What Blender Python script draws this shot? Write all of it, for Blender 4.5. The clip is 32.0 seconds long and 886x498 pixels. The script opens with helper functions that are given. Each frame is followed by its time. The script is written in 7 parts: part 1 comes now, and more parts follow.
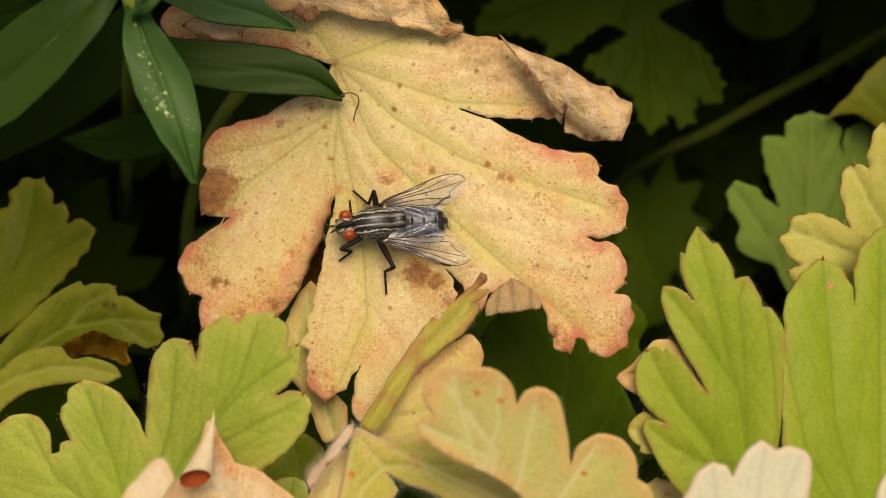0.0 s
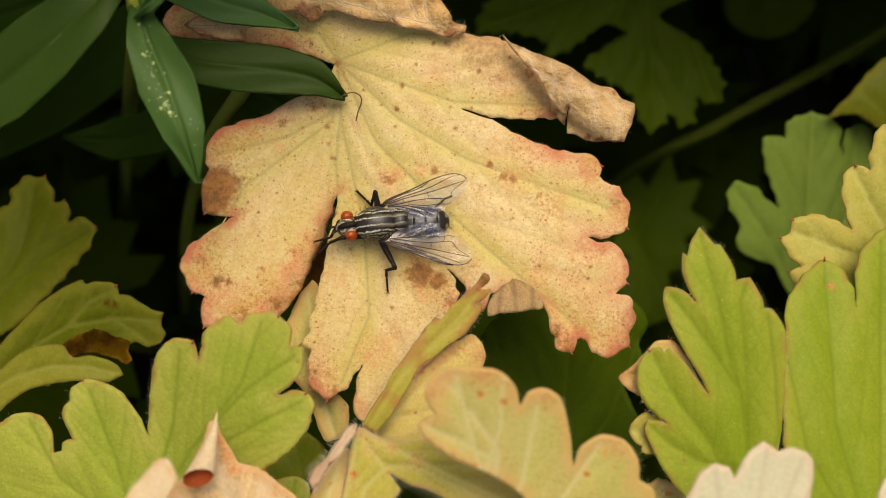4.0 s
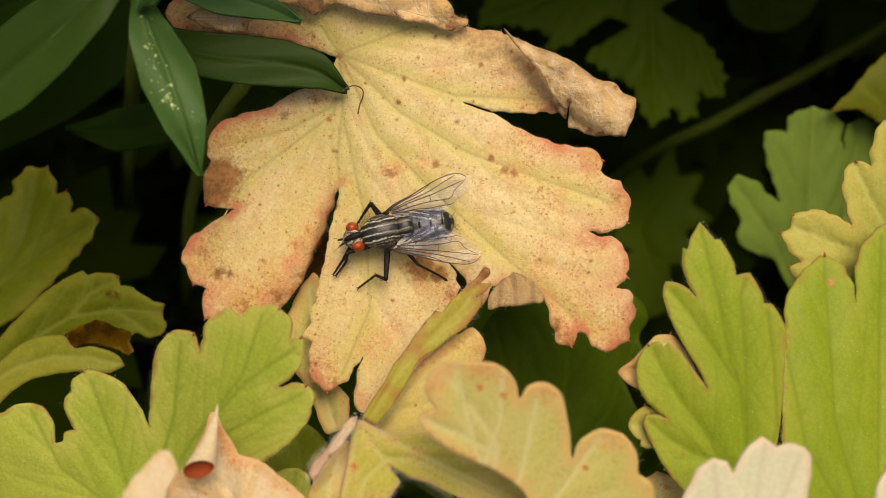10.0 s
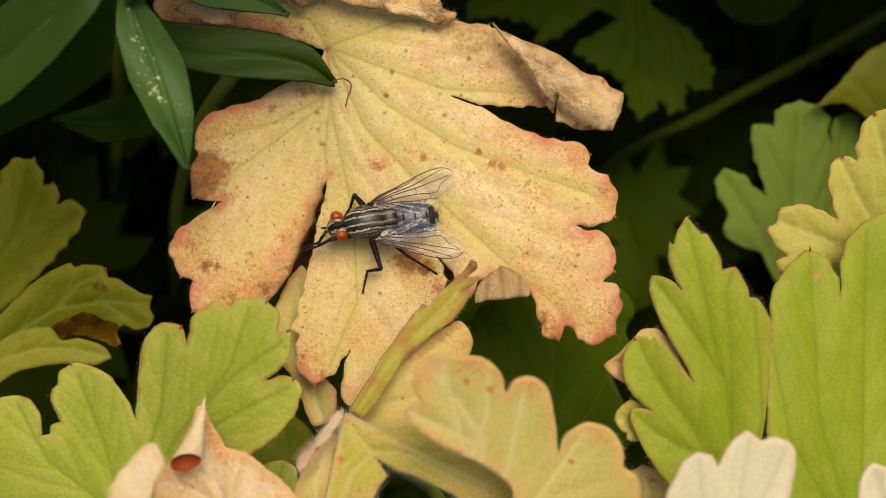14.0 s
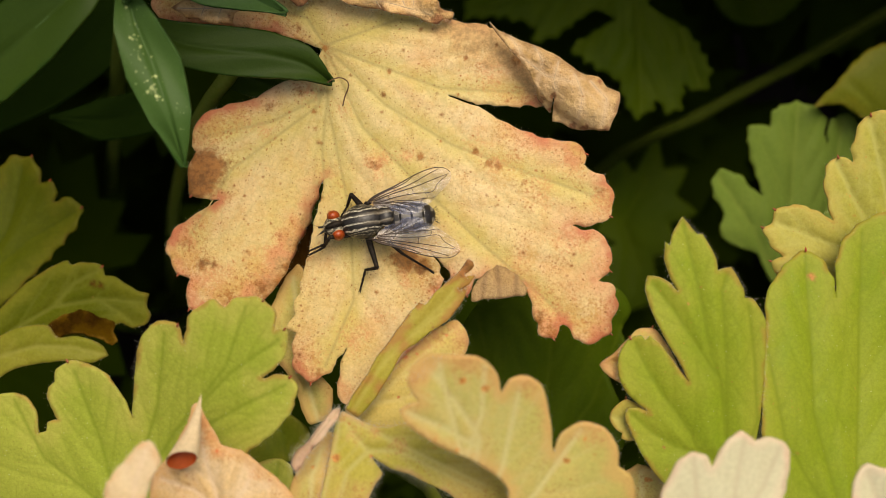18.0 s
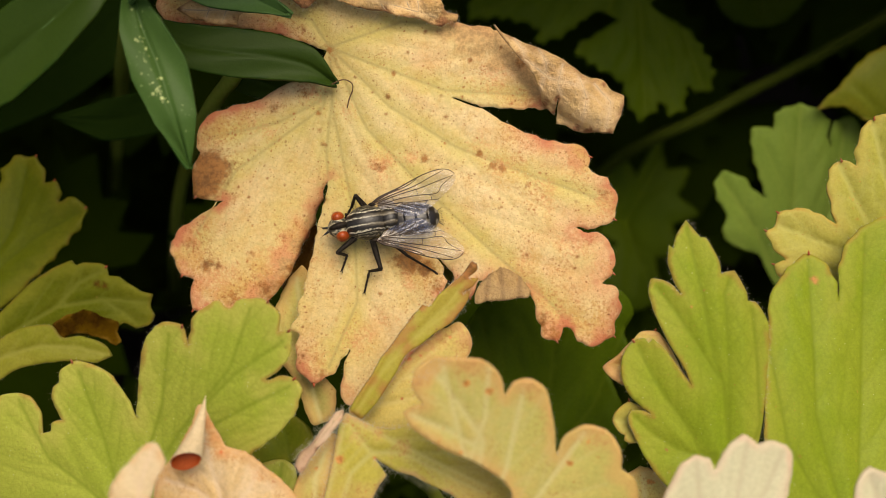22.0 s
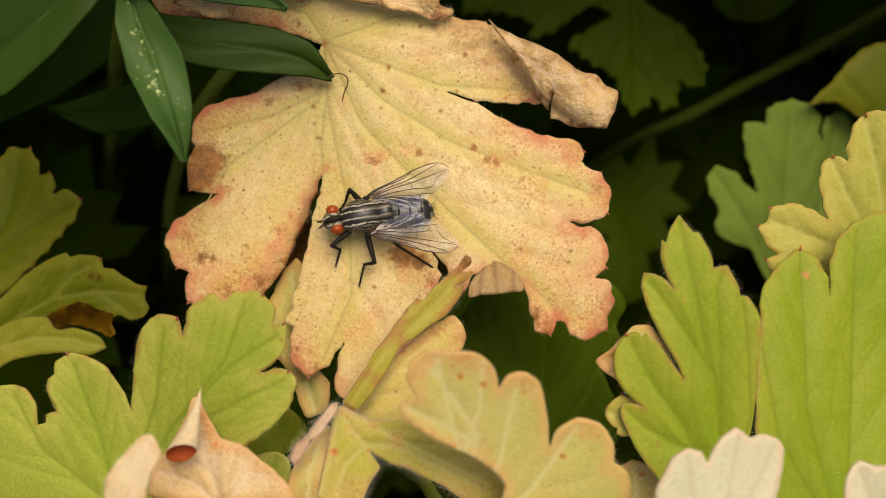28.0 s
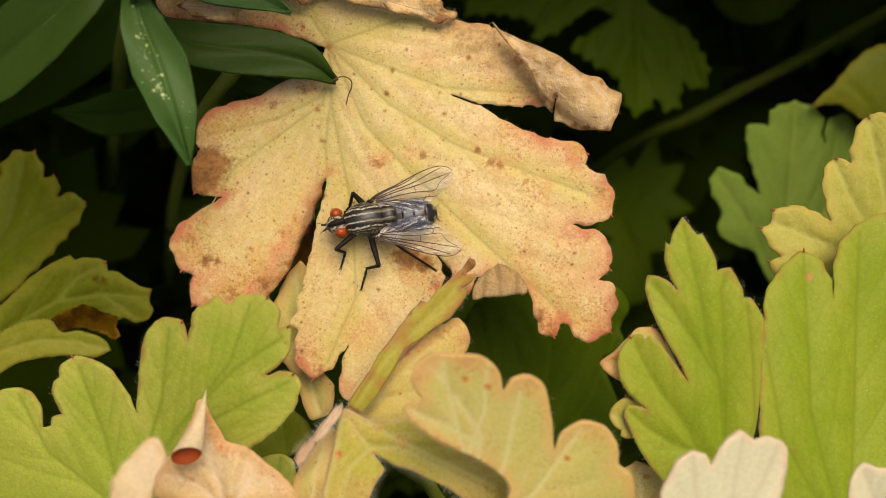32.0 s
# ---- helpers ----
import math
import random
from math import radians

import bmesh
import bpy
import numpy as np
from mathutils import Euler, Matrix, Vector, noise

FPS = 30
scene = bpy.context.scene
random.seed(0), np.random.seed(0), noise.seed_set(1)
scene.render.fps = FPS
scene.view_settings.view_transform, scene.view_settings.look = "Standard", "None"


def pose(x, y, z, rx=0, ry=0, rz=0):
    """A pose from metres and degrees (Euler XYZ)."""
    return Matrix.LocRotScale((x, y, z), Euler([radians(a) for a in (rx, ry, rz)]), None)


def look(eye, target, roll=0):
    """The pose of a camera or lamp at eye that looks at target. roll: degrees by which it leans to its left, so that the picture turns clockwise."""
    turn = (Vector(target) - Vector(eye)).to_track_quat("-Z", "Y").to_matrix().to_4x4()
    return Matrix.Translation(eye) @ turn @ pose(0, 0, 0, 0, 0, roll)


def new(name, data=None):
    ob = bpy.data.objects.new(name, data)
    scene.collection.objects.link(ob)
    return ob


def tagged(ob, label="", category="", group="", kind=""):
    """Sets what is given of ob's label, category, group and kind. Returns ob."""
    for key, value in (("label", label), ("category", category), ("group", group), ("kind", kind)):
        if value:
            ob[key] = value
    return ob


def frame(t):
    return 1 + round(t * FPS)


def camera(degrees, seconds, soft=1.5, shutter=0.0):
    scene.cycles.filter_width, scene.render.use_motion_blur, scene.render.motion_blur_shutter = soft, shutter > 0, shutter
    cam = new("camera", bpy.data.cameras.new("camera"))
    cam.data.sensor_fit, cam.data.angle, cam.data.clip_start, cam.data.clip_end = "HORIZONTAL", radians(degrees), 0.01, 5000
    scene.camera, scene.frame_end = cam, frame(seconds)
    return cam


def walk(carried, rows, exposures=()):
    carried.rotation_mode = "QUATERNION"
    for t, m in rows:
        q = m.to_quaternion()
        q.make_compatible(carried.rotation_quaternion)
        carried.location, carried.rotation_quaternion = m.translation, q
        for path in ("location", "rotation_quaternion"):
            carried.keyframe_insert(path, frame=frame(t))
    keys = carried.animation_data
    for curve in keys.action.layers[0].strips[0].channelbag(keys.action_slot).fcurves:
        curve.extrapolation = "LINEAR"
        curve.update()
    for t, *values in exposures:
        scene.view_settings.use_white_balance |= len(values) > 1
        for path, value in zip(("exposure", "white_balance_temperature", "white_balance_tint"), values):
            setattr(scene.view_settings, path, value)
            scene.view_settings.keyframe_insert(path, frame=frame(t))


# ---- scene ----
import mathutils.geometry

MM = 0.001
# The bank, a frame set square to the camera's view at an assumed tilt: x across it, y up it, z out of it towards the
# viewer; millimetres from the middle of the yellow leaf.
BANK = Matrix.Translation((0, 0, 0.20)) @ Matrix.Rotation(radians(35), 4, "X")

# ---- camera ----
cam = camera(40, 32.0, soft=0.8)
# a small lens close to its subject: what lies nearer or deeper than the fly is slightly soft
cam.data.dof.use_dof, cam.data.dof.focus_distance, cam.data.dof.aperture_fstop = True, 0.1165, 28
# seconds, eye in millimetres over the bank, lean in degrees
PATH = [
    (0, 0.00, 0.00, 0.00, 0.000, 0.000, 0.000), (0.5, -0.45, -0.50, -0.21, -0.071, -0.053, -0.033),
    (1, -0.07, -0.14, 0.11, -0.057, -0.096, -0.075), (1.5, -0.48, -0.17, 0.05, -0.147, -0.262, -0.041),
    (2, -0.27, -0.17, 0.08, -0.057, -0.217, -0.075), (2.5, -0.39, 0.07, 0.02, -0.111, -0.195, -0.031),
    (3, 0.03, 0.06, 0.07, -0.075, -0.196, -0.008), (3.5, -0.48, 0.40, 0.12, -0.128, -0.234, 0.128),
    (5.5, -0.78, 0.40, 0.18, -0.354, -0.199, 0.244), (6, -0.40, 0.44, 0.22, -0.294, -0.066, 0.312),
    (6.5, -0.18, 0.93, 0.37, -0.389, -0.012, 0.352), (7, -0.32, 0.53, 0.09, -0.407, -0.115, 0.357),
    (7.5, -0.62, 1.17, 0.96, -0.274, -0.189, 0.402), (8, -0.48, 0.69, 0.59, -0.273, -0.220, 0.412),
    (8.5, -0.25, 0.85, 0.53, -0.423, -0.078, 0.437), (9, -0.29, 1.23, 0.56, -0.638, -0.109, 0.498),
    (9.5, -0.68, 0.42, 0.38, -0.417, -0.153, 0.426), (10, -0.53, 0.72, 0.42, -0.674, -0.115, 0.491),
    (10.5, -0.63, 0.83, 0.65, -0.933, -0.207, 0.415), (11, -0.13, 1.34, 0.79, -0.952, -0.146, 0.482),
    (11.5, -0.13, 1.75, 0.73, -0.822, -0.192, 0.407), (12, 0.07, 1.72, 0.80, -0.774, -0.108, 0.423),
    (12.5, 0.02, 1.86, 0.42, -1.012, -0.294, 0.420), (13, -0.23, 1.81, 0.52, -1.186, -0.500, 0.521),
    (13.5, -0.40, 1.36, 0.55, -1.169, -0.578, 0.597), (14, -0.42, 1.09, 0.60, -1.167, -0.649, 0.664),
    (14.5, -0.24, 1.05, 0.56, -1.135, -0.596, 0.640), (16.5, -0.24, 1.05, 0.52, -1.297, -0.736, 0.815),
    (17, -0.09, 1.06, 0.89, -1.317, -0.832, 0.849), (17.5, -0.45, 1.15, 0.89, -1.308, -0.854, 0.884),
    (18, -0.30, 1.16, 0.84, -1.243, -0.749, 0.881), (18.5, -0.35, 1.36, 0.76, -1.287, -0.665, 0.917),
    (19, -0.53, 1.30, 0.72, -1.321, -0.720, 1.025), (19.5, -0.30, 1.22, 0.72, -1.370, -0.715, 1.053),
    (20, -0.54, 1.47, 0.79, -1.433, -0.723, 1.057), (20.5, -0.44, 1.59, 1.14, -1.258, -0.647, 1.030),
    (21, -0.80, 1.38, 1.26, -1.129, -0.732, 1.019), (21.5, -0.82, 1.32, 1.22, -1.251, -0.727, 1.069),
    (22, -0.61, 1.61, 1.09, -1.374, -0.716, 1.082), (22.5, -0.78, 1.83, 1.23, -1.409, -0.763, 1.090),
    (23, -0.69, 1.68, 1.28, -1.443, -0.747, 1.114), (23.5, -1.10, 1.41, 1.61, -1.394, -0.806, 1.127),
    (24, -1.02, 1.81, 1.54, -1.601, -0.842, 1.121), (24.5, -0.83, 1.68, 1.39, -1.670, -0.942, 1.172),
    (25, -1.04, 1.52, 1.22, -1.682, -1.093, 1.202), (25.5, -1.10, 1.98, 1.39, -1.746, -1.061, 1.241),
    (27.5, -1.23, 1.22, 1.39, -1.827, -1.192, 1.328), (28, -0.93, 1.72, 1.60, -1.726, -1.138, 1.321),
    (28.5, -0.99, 1.84, 1.43, -1.740, -1.115, 1.287), (29, -1.12, 1.66, 1.41, -1.750, -1.085, 1.264),
    (29.5, -1.10, 1.48, 1.54, -1.763, -1.061, 1.256), (30, -1.36, 1.02, 1.54, -1.824, -1.024, 1.237),
    (30.5, -1.48, 1.31, 1.68, -1.819, -1.061, 1.227), (31, -1.40, 1.34, 1.55, -1.790, -1.151, 1.145),
    (31.5, -1.34, 1.73, 1.69, -1.828, -1.094, 1.185), (32, -1.19, 1.88, 1.83, -1.684, -1.075, 1.241)
]
EXPOSURES = [(0, 0.6, 7400, 10), (32.0, 0.63, 7400, 10)]
walk(cam, [(t, BANK @ pose(x * MM, y * MM, (118 + z) * MM, a, b, c)) for t, x, y, z, a, b, c in PATH], EXPOSURES)

# ---- light ----
world = bpy.data.worlds.new("overcast_sky")
scene.world = world
world.use_nodes = True
sky = world.node_tree.nodes.new("ShaderNodeTexSky")
sky.sky_type, sky.sun_disc, sky.sun_elevation, sky.sun_rotation = "NISHITA", False, radians(78), radians(180)
sky.air_density, sky.dust_density, sky.ozone_density = 1.0, 4.0, 0.6
world.node_tree.nodes["Background"].inputs["Strength"].default_value = 0.09
world.node_tree.links.new(sky.outputs[0], world.node_tree.nodes["Background"].inputs["Color"])
sun = new("sun", bpy.data.lights.new("sun", "SUN"))
sun.data.energy, sun.data.angle, sun.data.color = 2.3, radians(35), (1.0, 0.94, 0.84)
sun.matrix_world = look((0.2, -0.1, 1.2), (0, 0, 0))


# ---- materials ----
def nodes_of(name):
    m = bpy.data.materials.new(name)
    m.use_nodes = True
    n, l = m.node_tree.nodes, m.node_tree.links
    return m, n, l, n["Principled BSDF"]


def math_node(n, l, op, a, b=0.0, c=0.0, clamp=False):
    q = n.new("ShaderNodeMath")
    q.operation, q.use_clamp = op, clamp
    for i, v in enumerate((a, b, c)):
        if isinstance(v, (int, float)):
            q.inputs[i].default_value = v
        else:
            l.new(v, q.inputs[i])
    return q.outputs[0]


def mix(n, l, f, a, b, blend="MIX"):
    q = n.new("ShaderNodeMix")
    q.data_type, q.blend_type = "RGBA", blend
    for i, v in ((0, f), (6, a), (7, b)):
        if isinstance(v, (int, float)):
            q.inputs[i].default_value = v
        elif isinstance(v, tuple):
            q.inputs[i].default_value = (*v[:3], 1)
        else:
            l.new(v, q.inputs[i])
    return q.outputs[2]


def noise_node(n, l, co, scale, detail=3, rough=0.55, warp=0.0):
    q = n.new("ShaderNodeTexNoise")
    q.inputs["Scale"].default_value, q.inputs["Detail"].default_value = scale, detail
    q.inputs["Roughness"].default_value, q.inputs["Distortion"].default_value = rough, warp
    l.new(co, q.inputs["Vector"])
    return q.outputs["Fac"]


def ramp(n, l, v, lo, hi):
    q = n.new("ShaderNodeMapRange")
    q.interpolation_type = "SMOOTHSTEP"
    q.inputs[1].default_value, q.inputs[2].default_value = lo, hi
    l.new(v, q.inputs[0])
    return q.outputs[0]


def attr(n, name):
    q = n.new("ShaderNodeAttribute")
    q.attribute_name = name
    return q.outputs["Fac"]


def bump(n, l, h, strength, dist, base=None):
    q = n.new("ShaderNodeBump")
    q.inputs["Strength"].default_value, q.inputs["Distance"].default_value = strength, dist
    l.new(h, q.inputs["Height"])
    if base:
        l.new(base, q.inputs["Normal"])
    return q.outputs[0]


def leaf_material(name, base, second, vein, rim, rim_mm=1.2, dots=0.0, dot_colour=(0.16, 0.06, 0.02), stain=(0.12, 0.05, 0.02), flush=None,
                  through_light=0.3, rough=0.5, gloss=0.3, net=0.5, vein_mm=0.5, relief=0.0, rim_force=0.8, vein_force=0.5, side_force=0.5, halo=None, halo_mm=1.6, specks=0.0, mottle=None, quilt=0.0, dry=None, stipple=0.5, edge=None):
    """A leaf's skin: two tones in clouds, tinted veins, a coloured rim, specks, painted glints, stains, a net of small
    veins and cell relief.
    """
    m, n, l, p = nodes_of(name)
    co = n.new("ShaderNodeTexCoord").outputs["Object"]
    s = n.new("ShaderNodeVectorMath")
    s.operation, s.inputs[3].default_value = "SCALE", 1000.0
    l.new(co, s.inputs[0])
    mm = s.outputs[0]
    big, mid, fine = noise_node(n, l, mm, 0.09, 4), noise_node(n, l, mm, 0.5, 4), noise_node(n, l, mm, 3.2, 3)
    c = mix(n, l, ramp(n, l, big, 0.35, 0.65), base, second)
    c = mix(n, l, math_node(n, l, "MULTIPLY", ramp(n, l, mid, 0.3, 0.75), 0.45), c, second)
    c = mix(n, l, ramp(n, l, fine, 0.25, 0.8), c, (0.84, 0.84, 0.82), "MULTIPLY")
    if mottle:
        c = mix(n, l, math_node(n, l, "MULTIPLY", ramp(n, l, noise_node(n, l, mm, 0.9, 6, 0.68), 0.46, 0.62), 0.4), c, mottle)
    if flush:
        f = ramp(n, l, math_node(n, l, "ADD", noise_node(n, l, mm, 0.16, 3), math_node(n, l, "MULTIPLY", attr(n, "rim"), -0.028)), 0.40, 0.62)
        c = mix(n, l, math_node(n, l, "MULTIPLY", f, 0.3), c, flush)
    if edge:
        # the blade fades towards its rim, in patches
        tone, reach, force = edge
        e = math_node(n, l, "ADD", attr(n, "rim"), math_node(n, l, "MULTIPLY", math_node(n, l, "SUBTRACT", noise_node(n, l, mm, 0.35, 4, 0.6), 0.5), 2.2 * reach))
        c = mix(n, l, math_node(n, l, "MULTIPLY", math_node(n, l, "SUBTRACT", 1.0, ramp(n, l, e, 0.0, reach)), force), c, tone)
    # small veins: a faint net, and tinted lines along the larger ones
    v = n.new("ShaderNodeTexVoronoi")
    v.feature = "DISTANCE_TO_EDGE"
    v.inputs["Scale"].default_value = 1.3
    l.new(mm, v.inputs["Vector"])
    web = math_node(n, l, "SUBTRACT", 1.0, ramp(n, l, v.outputs["Distance"], 0.0, 0.14))
    c = mix(n, l, math_node(n, l, "MULTIPLY", web, 0.22 * net), c, vein)
    grain = noise_node(n, l, mm, 7.0, 2)
    c = mix(n, l, math_node(n, l, "MULTIPLY", ramp(n, l, grain, 0.35, 0.75), 0.2), c, (0.58, 0.57, 0.50), "MULTIPLY")
    vd = math_node(n, l, "ADD", attr(n, "vein"), math_node(n, l, "MULTIPLY", fine, 0.12))
    if halo:
        hd = math_node(n, l, "ADD", attr(n, "main_vein"), math_node(n, l, "MULTIPLY", math_node(n, l, "SUBTRACT", mid, 0.5), 1.2))
        c = mix(n, l, math_node(n, l, "MULTIPLY", math_node(n, l, "SUBTRACT", 1.0, ramp(n, l, hd, 0.0, halo_mm)), 0.42), c, halo)
    vf = math_node(n, l, "SUBTRACT", 1.0, ramp(n, l, vd, 0.0, vein_mm * 0.8))
    c = mix(n, l, math_node(n, l, "MULTIPLY", vf, vein_force * side_force), c, vein)
    vm = math_node(n, l, "ADD", attr(n, "main_vein"), math_node(n, l, "MULTIPLY", fine, 0.12))
    vf = math_node(n, l, "SUBTRACT", 1.0, ramp(n, l, vm, 0.0, vein_mm))
    c = mix(n, l, math_node(n, l, "MULTIPLY", vf, vein_force), c, vein)
    if flush:
        bl = math_node(n, l, "ADD", attr(n, "blush"), math_node(n, l, "MULTIPLY", math_node(n, l, "SUBTRACT", noise_node(n, l, mm, 0.8, 4), 0.5), 0.9))
        bl = math_node(n, l, "ADD", bl, math_node(n, l, "MULTIPLY", math_node(n, l, "SUBTRACT", noise_node(n, l, mm, 3.5, 4, 0.7), 0.5), 1.7))
        warm = mix(n, l, ramp(n, l, noise_node(n, l, mm, 0.3, 3), 0.44, 0.62), flush, (0.54, 0.31, 0.085))
        c = mix(n, l, math_node(n, l, "MULTIPLY", ramp(n, l, bl, 0.15, 0.95), 0.75), c, warm)
        # fine rusty stippling, thickest near the rim and where the skin has flushed
        thick = math_node(n, l, "ADD", math_node(n, l, "MULTIPLY", attr(n, "blush"), 0.22), math_node(n, l, "MULTIPLY_ADD", attr(n, "rim"), -0.02, noise_node(n, l, mm, 0.28, 4)))
        rust = math_node(n, l, "MULTIPLY", ramp(n, l, noise_node(n, l, mm, 3.2, 6, 0.75), 0.50, 0.62), ramp(n, l, thick, 0.45, 0.66))
        c = mix(n, l, math_node(n, l, "MULTIPLY", rust, stipple), c, (0.40, 0.15, 0.045))
    rd = math_node(n, l, "ADD", attr(n, "rim"), math_node(n, l, "MULTIPLY", math_node(n, l, "SUBTRACT", mid, 0.5), 3.0 * rim_mm))
    rf = math_node(n, l, "MULTIPLY", math_node(n, l, "SUBTRACT", 1.0, ramp(n, l, rd, 0.0, rim_mm)), ramp(n, l, noise_node(n, l, mm, 0.35, 2), 0.38, 0.6))
    c = mix(n, l, math_node(n, l, "MULTIPLY", rf, rim_force), c, rim)
    if dots:
        crowd = noise_node(n, l, mm, 0.22, 3)
        skew = n.new("ShaderNodeTexNoise")
        skew.inputs["Scale"].default_value = 2.2
        l.new(mm, skew.inputs["Vector"])
        bent = n.new("ShaderNodeVectorMath")
        bent.operation, bent.inputs[1].default_value = "MULTIPLY_ADD", (0.4, 0.4, 0.4)
        l.new(skew.outputs["Color"], bent.inputs[0])
        l.new(mm, bent.inputs[2])
        for scale, size, dark in ((0.6, 0.18, 1), (1.1, 0.2, 1), (1.9, 0.22, 1), (3.4, 0.24, 0.8), (0.85, 0.07, 0.25)):
            d = n.new("ShaderNodeTexVoronoi")
            d.inputs["Scale"].default_value = scale
            l.new(bent.outputs[0], d.inputs["Vector"])
            shade = n.new("ShaderNodeSeparateColor")
            l.new(d.outputs["Color"], shade.inputs[0])
            keep = ramp(n, l, math_node(n, l, "ADD", shade.outputs[0], math_node(n, l, "MULTIPLY", math_node(n, l, "SUBTRACT", crowd, 0.5), 1.0)), 1 - dots, 1 - dots + 0.12)
            spot = math_node(n, l, "SUBTRACT", 1.0, ramp(n, l, math_node(n, l, "ADD", d.outputs["Distance"], math_node(n, l, "MULTIPLY", math_node(n, l, "ADD", shade.outputs[1], fine), 0.14)), size * 0.5, size * 1.7))
            tint = mix(n, l, shade.outputs[2], tuple(dark * k for k in dot_colour), tuple(min(0.6, 2.0 * dark * k) for k in dot_colour))
            c = mix(n, l, math_node(n, l, "MULTIPLY", math_node(n, l, "MULTIPLY", spot, keep), 0.9), c, tint)
    # Tiny pale dots: glints on fine hairs, painted into the colour.
    if specks:
        d = n.new("ShaderNodeTexVoronoi")
        d.inputs["Scale"].default_value = 2.2
        l.new(mm, d.inputs["Vector"])
        keep = math_node(n, l, "MULTIPLY", ramp(n, l, d.outputs["Color"], 0.66, 0.7), specks)
        c = mix(n, l, math_node(n, l, "MULTIPLY", keep, math_node(n, l, "SUBTRACT", 1.0, ramp(n, l, d.outputs["Distance"], 0.05, 0.13))), c, (0.72, 0.70, 0.52))
    if dry:
        w = math_node(n, l, "ADD", attr(n, "dry"), math_node(n, l, "MULTIPLY", math_node(n, l, "SUBTRACT", noise_node(n, l, mm, 1.1, 5, 0.7), 0.5), 1.0))
        old = mix(n, l, ramp(n, l, noise_node(n, l, mm, 2.2, 5, 0.7), 0.35, 0.65), dry, tuple(0.6 * k for k in dry))
        c = mix(n, l, math_node(n, l, "MULTIPLY", ramp(n, l, w, 0.25, 0.75), math_node(n, l, "MULTIPLY", ramp(n, l, attr(n, "dry"), 0.02, 0.2), 0.85)), c, old)
    st = math_node(n, l, "ADD", attr(n, "stain"), math_node(n, l, "MULTIPLY", math_node(n, l, "SUBTRACT", noise_node(n, l, mm, 1.6, 5, 0.65), 0.5), 1.3))
    st = math_node(n, l, "MULTIPLY", ramp(n, l, st, 0.25, 0.8), ramp(n, l, attr(n, "stain"), 0.02, 0.2))
    mottled = mix(n, l, ramp(n, l, noise_node(n, l, mm, 1.3, 5, 0.7), 0.35, 0.65), stain, tuple(min(0.8, 2.2 * k) for k in stain))
    c = mix(n, l, math_node(n, l, "MULTIPLY", st, 0.85), c, mottled)
    l.new(c, p.inputs["Base Color"])
    p.inputs["Roughness"].default_value, p.inputs["Specular IOR Level"].default_value = rough, gloss
    nb = bump(n, l, grain, 0.3, 0.00005, bump(n, l, fine, 0.16 + relief, 0.00012, bump(n, l, mid, relief, 0.0008)))
    if quilt:
        nb = bump(n, l, v.outputs["Distance"], quilt, 0.0003, nb)
    l.new(nb, p.inputs["Normal"])
    t = n.new("ShaderNodeBsdfTranslucent")
    l.new(c, t.inputs["Color"])
    x = n.new("ShaderNodeMixShader")
    x.inputs[0].default_value = through_light
    l.new(p.outputs[0], x.inputs[1])
    l.new(t.outputs[0], x.inputs[2])
    l.new(x.outputs[0], n["Material Output"].inputs["Surface"])
    return m


def plain(name, colour, rough=0.5, second=None, scale=2.0, metal=0.0, gloss=0.4, relief=0.3, coat=0.0):
    m, n, l, p = nodes_of(name)
    co = n.new("ShaderNodeTexCoord").outputs["Object"]
    s = n.new("ShaderNodeVectorMath")
    s.operation, s.inputs[3].default_value = "SCALE", 1000.0
    l.new(co, s.inputs[0])
    f = noise_node(n, l, s.outputs[0], scale, 4)
    l.new(mix(n, l, ramp(n, l, f, 0.3, 0.7), colour, second or tuple(0.7 * c for c in colour)), p.inputs["Base Color"])
    p.inputs["Roughness"].default_value, p.inputs["Metallic"].default_value = rough, metal
    p.inputs["Specular IOR Level"].default_value, p.inputs["Coat Weight"].default_value = gloss, coat
    l.new(bump(n, l, f, relief, 0.0001), p.inputs["Normal"])
    return m


YELLOW = leaf_material("yellowed_leaf", (0.67, 0.505, 0.185), (0.74, 0.57, 0.30), (0.34, 0.27, 0.10), (0.50, 0.15, 0.075), 1.3, 0.60,
                       (0.20, 0.07, 0.02), (0.17, 0.065, 0.015), flush=(0.60, 0.25, 0.11), through_light=0.2, net=0.6, gloss=0.15, vein_mm=0.36,
                       vein_force=0.5, side_force=0.4, stipple=0.7, halo=(0.50, 0.45, 0.09), halo_mm=2.2, relief=0.2, specks=0.4, mottle=(0.58, 0.36, 0.12), quilt=0.12, dry=(0.58, 0.36, 0.145), edge=((0.66, 0.33, 0.18), 2.6, 0.5))
# The dark vein tint of GREEN and LIME paints in the shade of vein creases.
GREEN = leaf_material("yellow_green_leaf", (0.325, 0.395, 0.042), (0.40, 0.44, 0.065), (0.16, 0.23, 0.012), (0.36, 0.18, 0.045), 0.42, 0.06,
                      (0.20, 0.16, 0.03), (0.15, 0.07, 0.03), gloss=0.15, vein_mm=0.42, vein_force=0.42, side_force=0.55, rim_force=0.6, specks=0.5, relief=0.08, quilt=0.18, edge=((0.50, 0.47, 0.10), 2.6, 0.6))
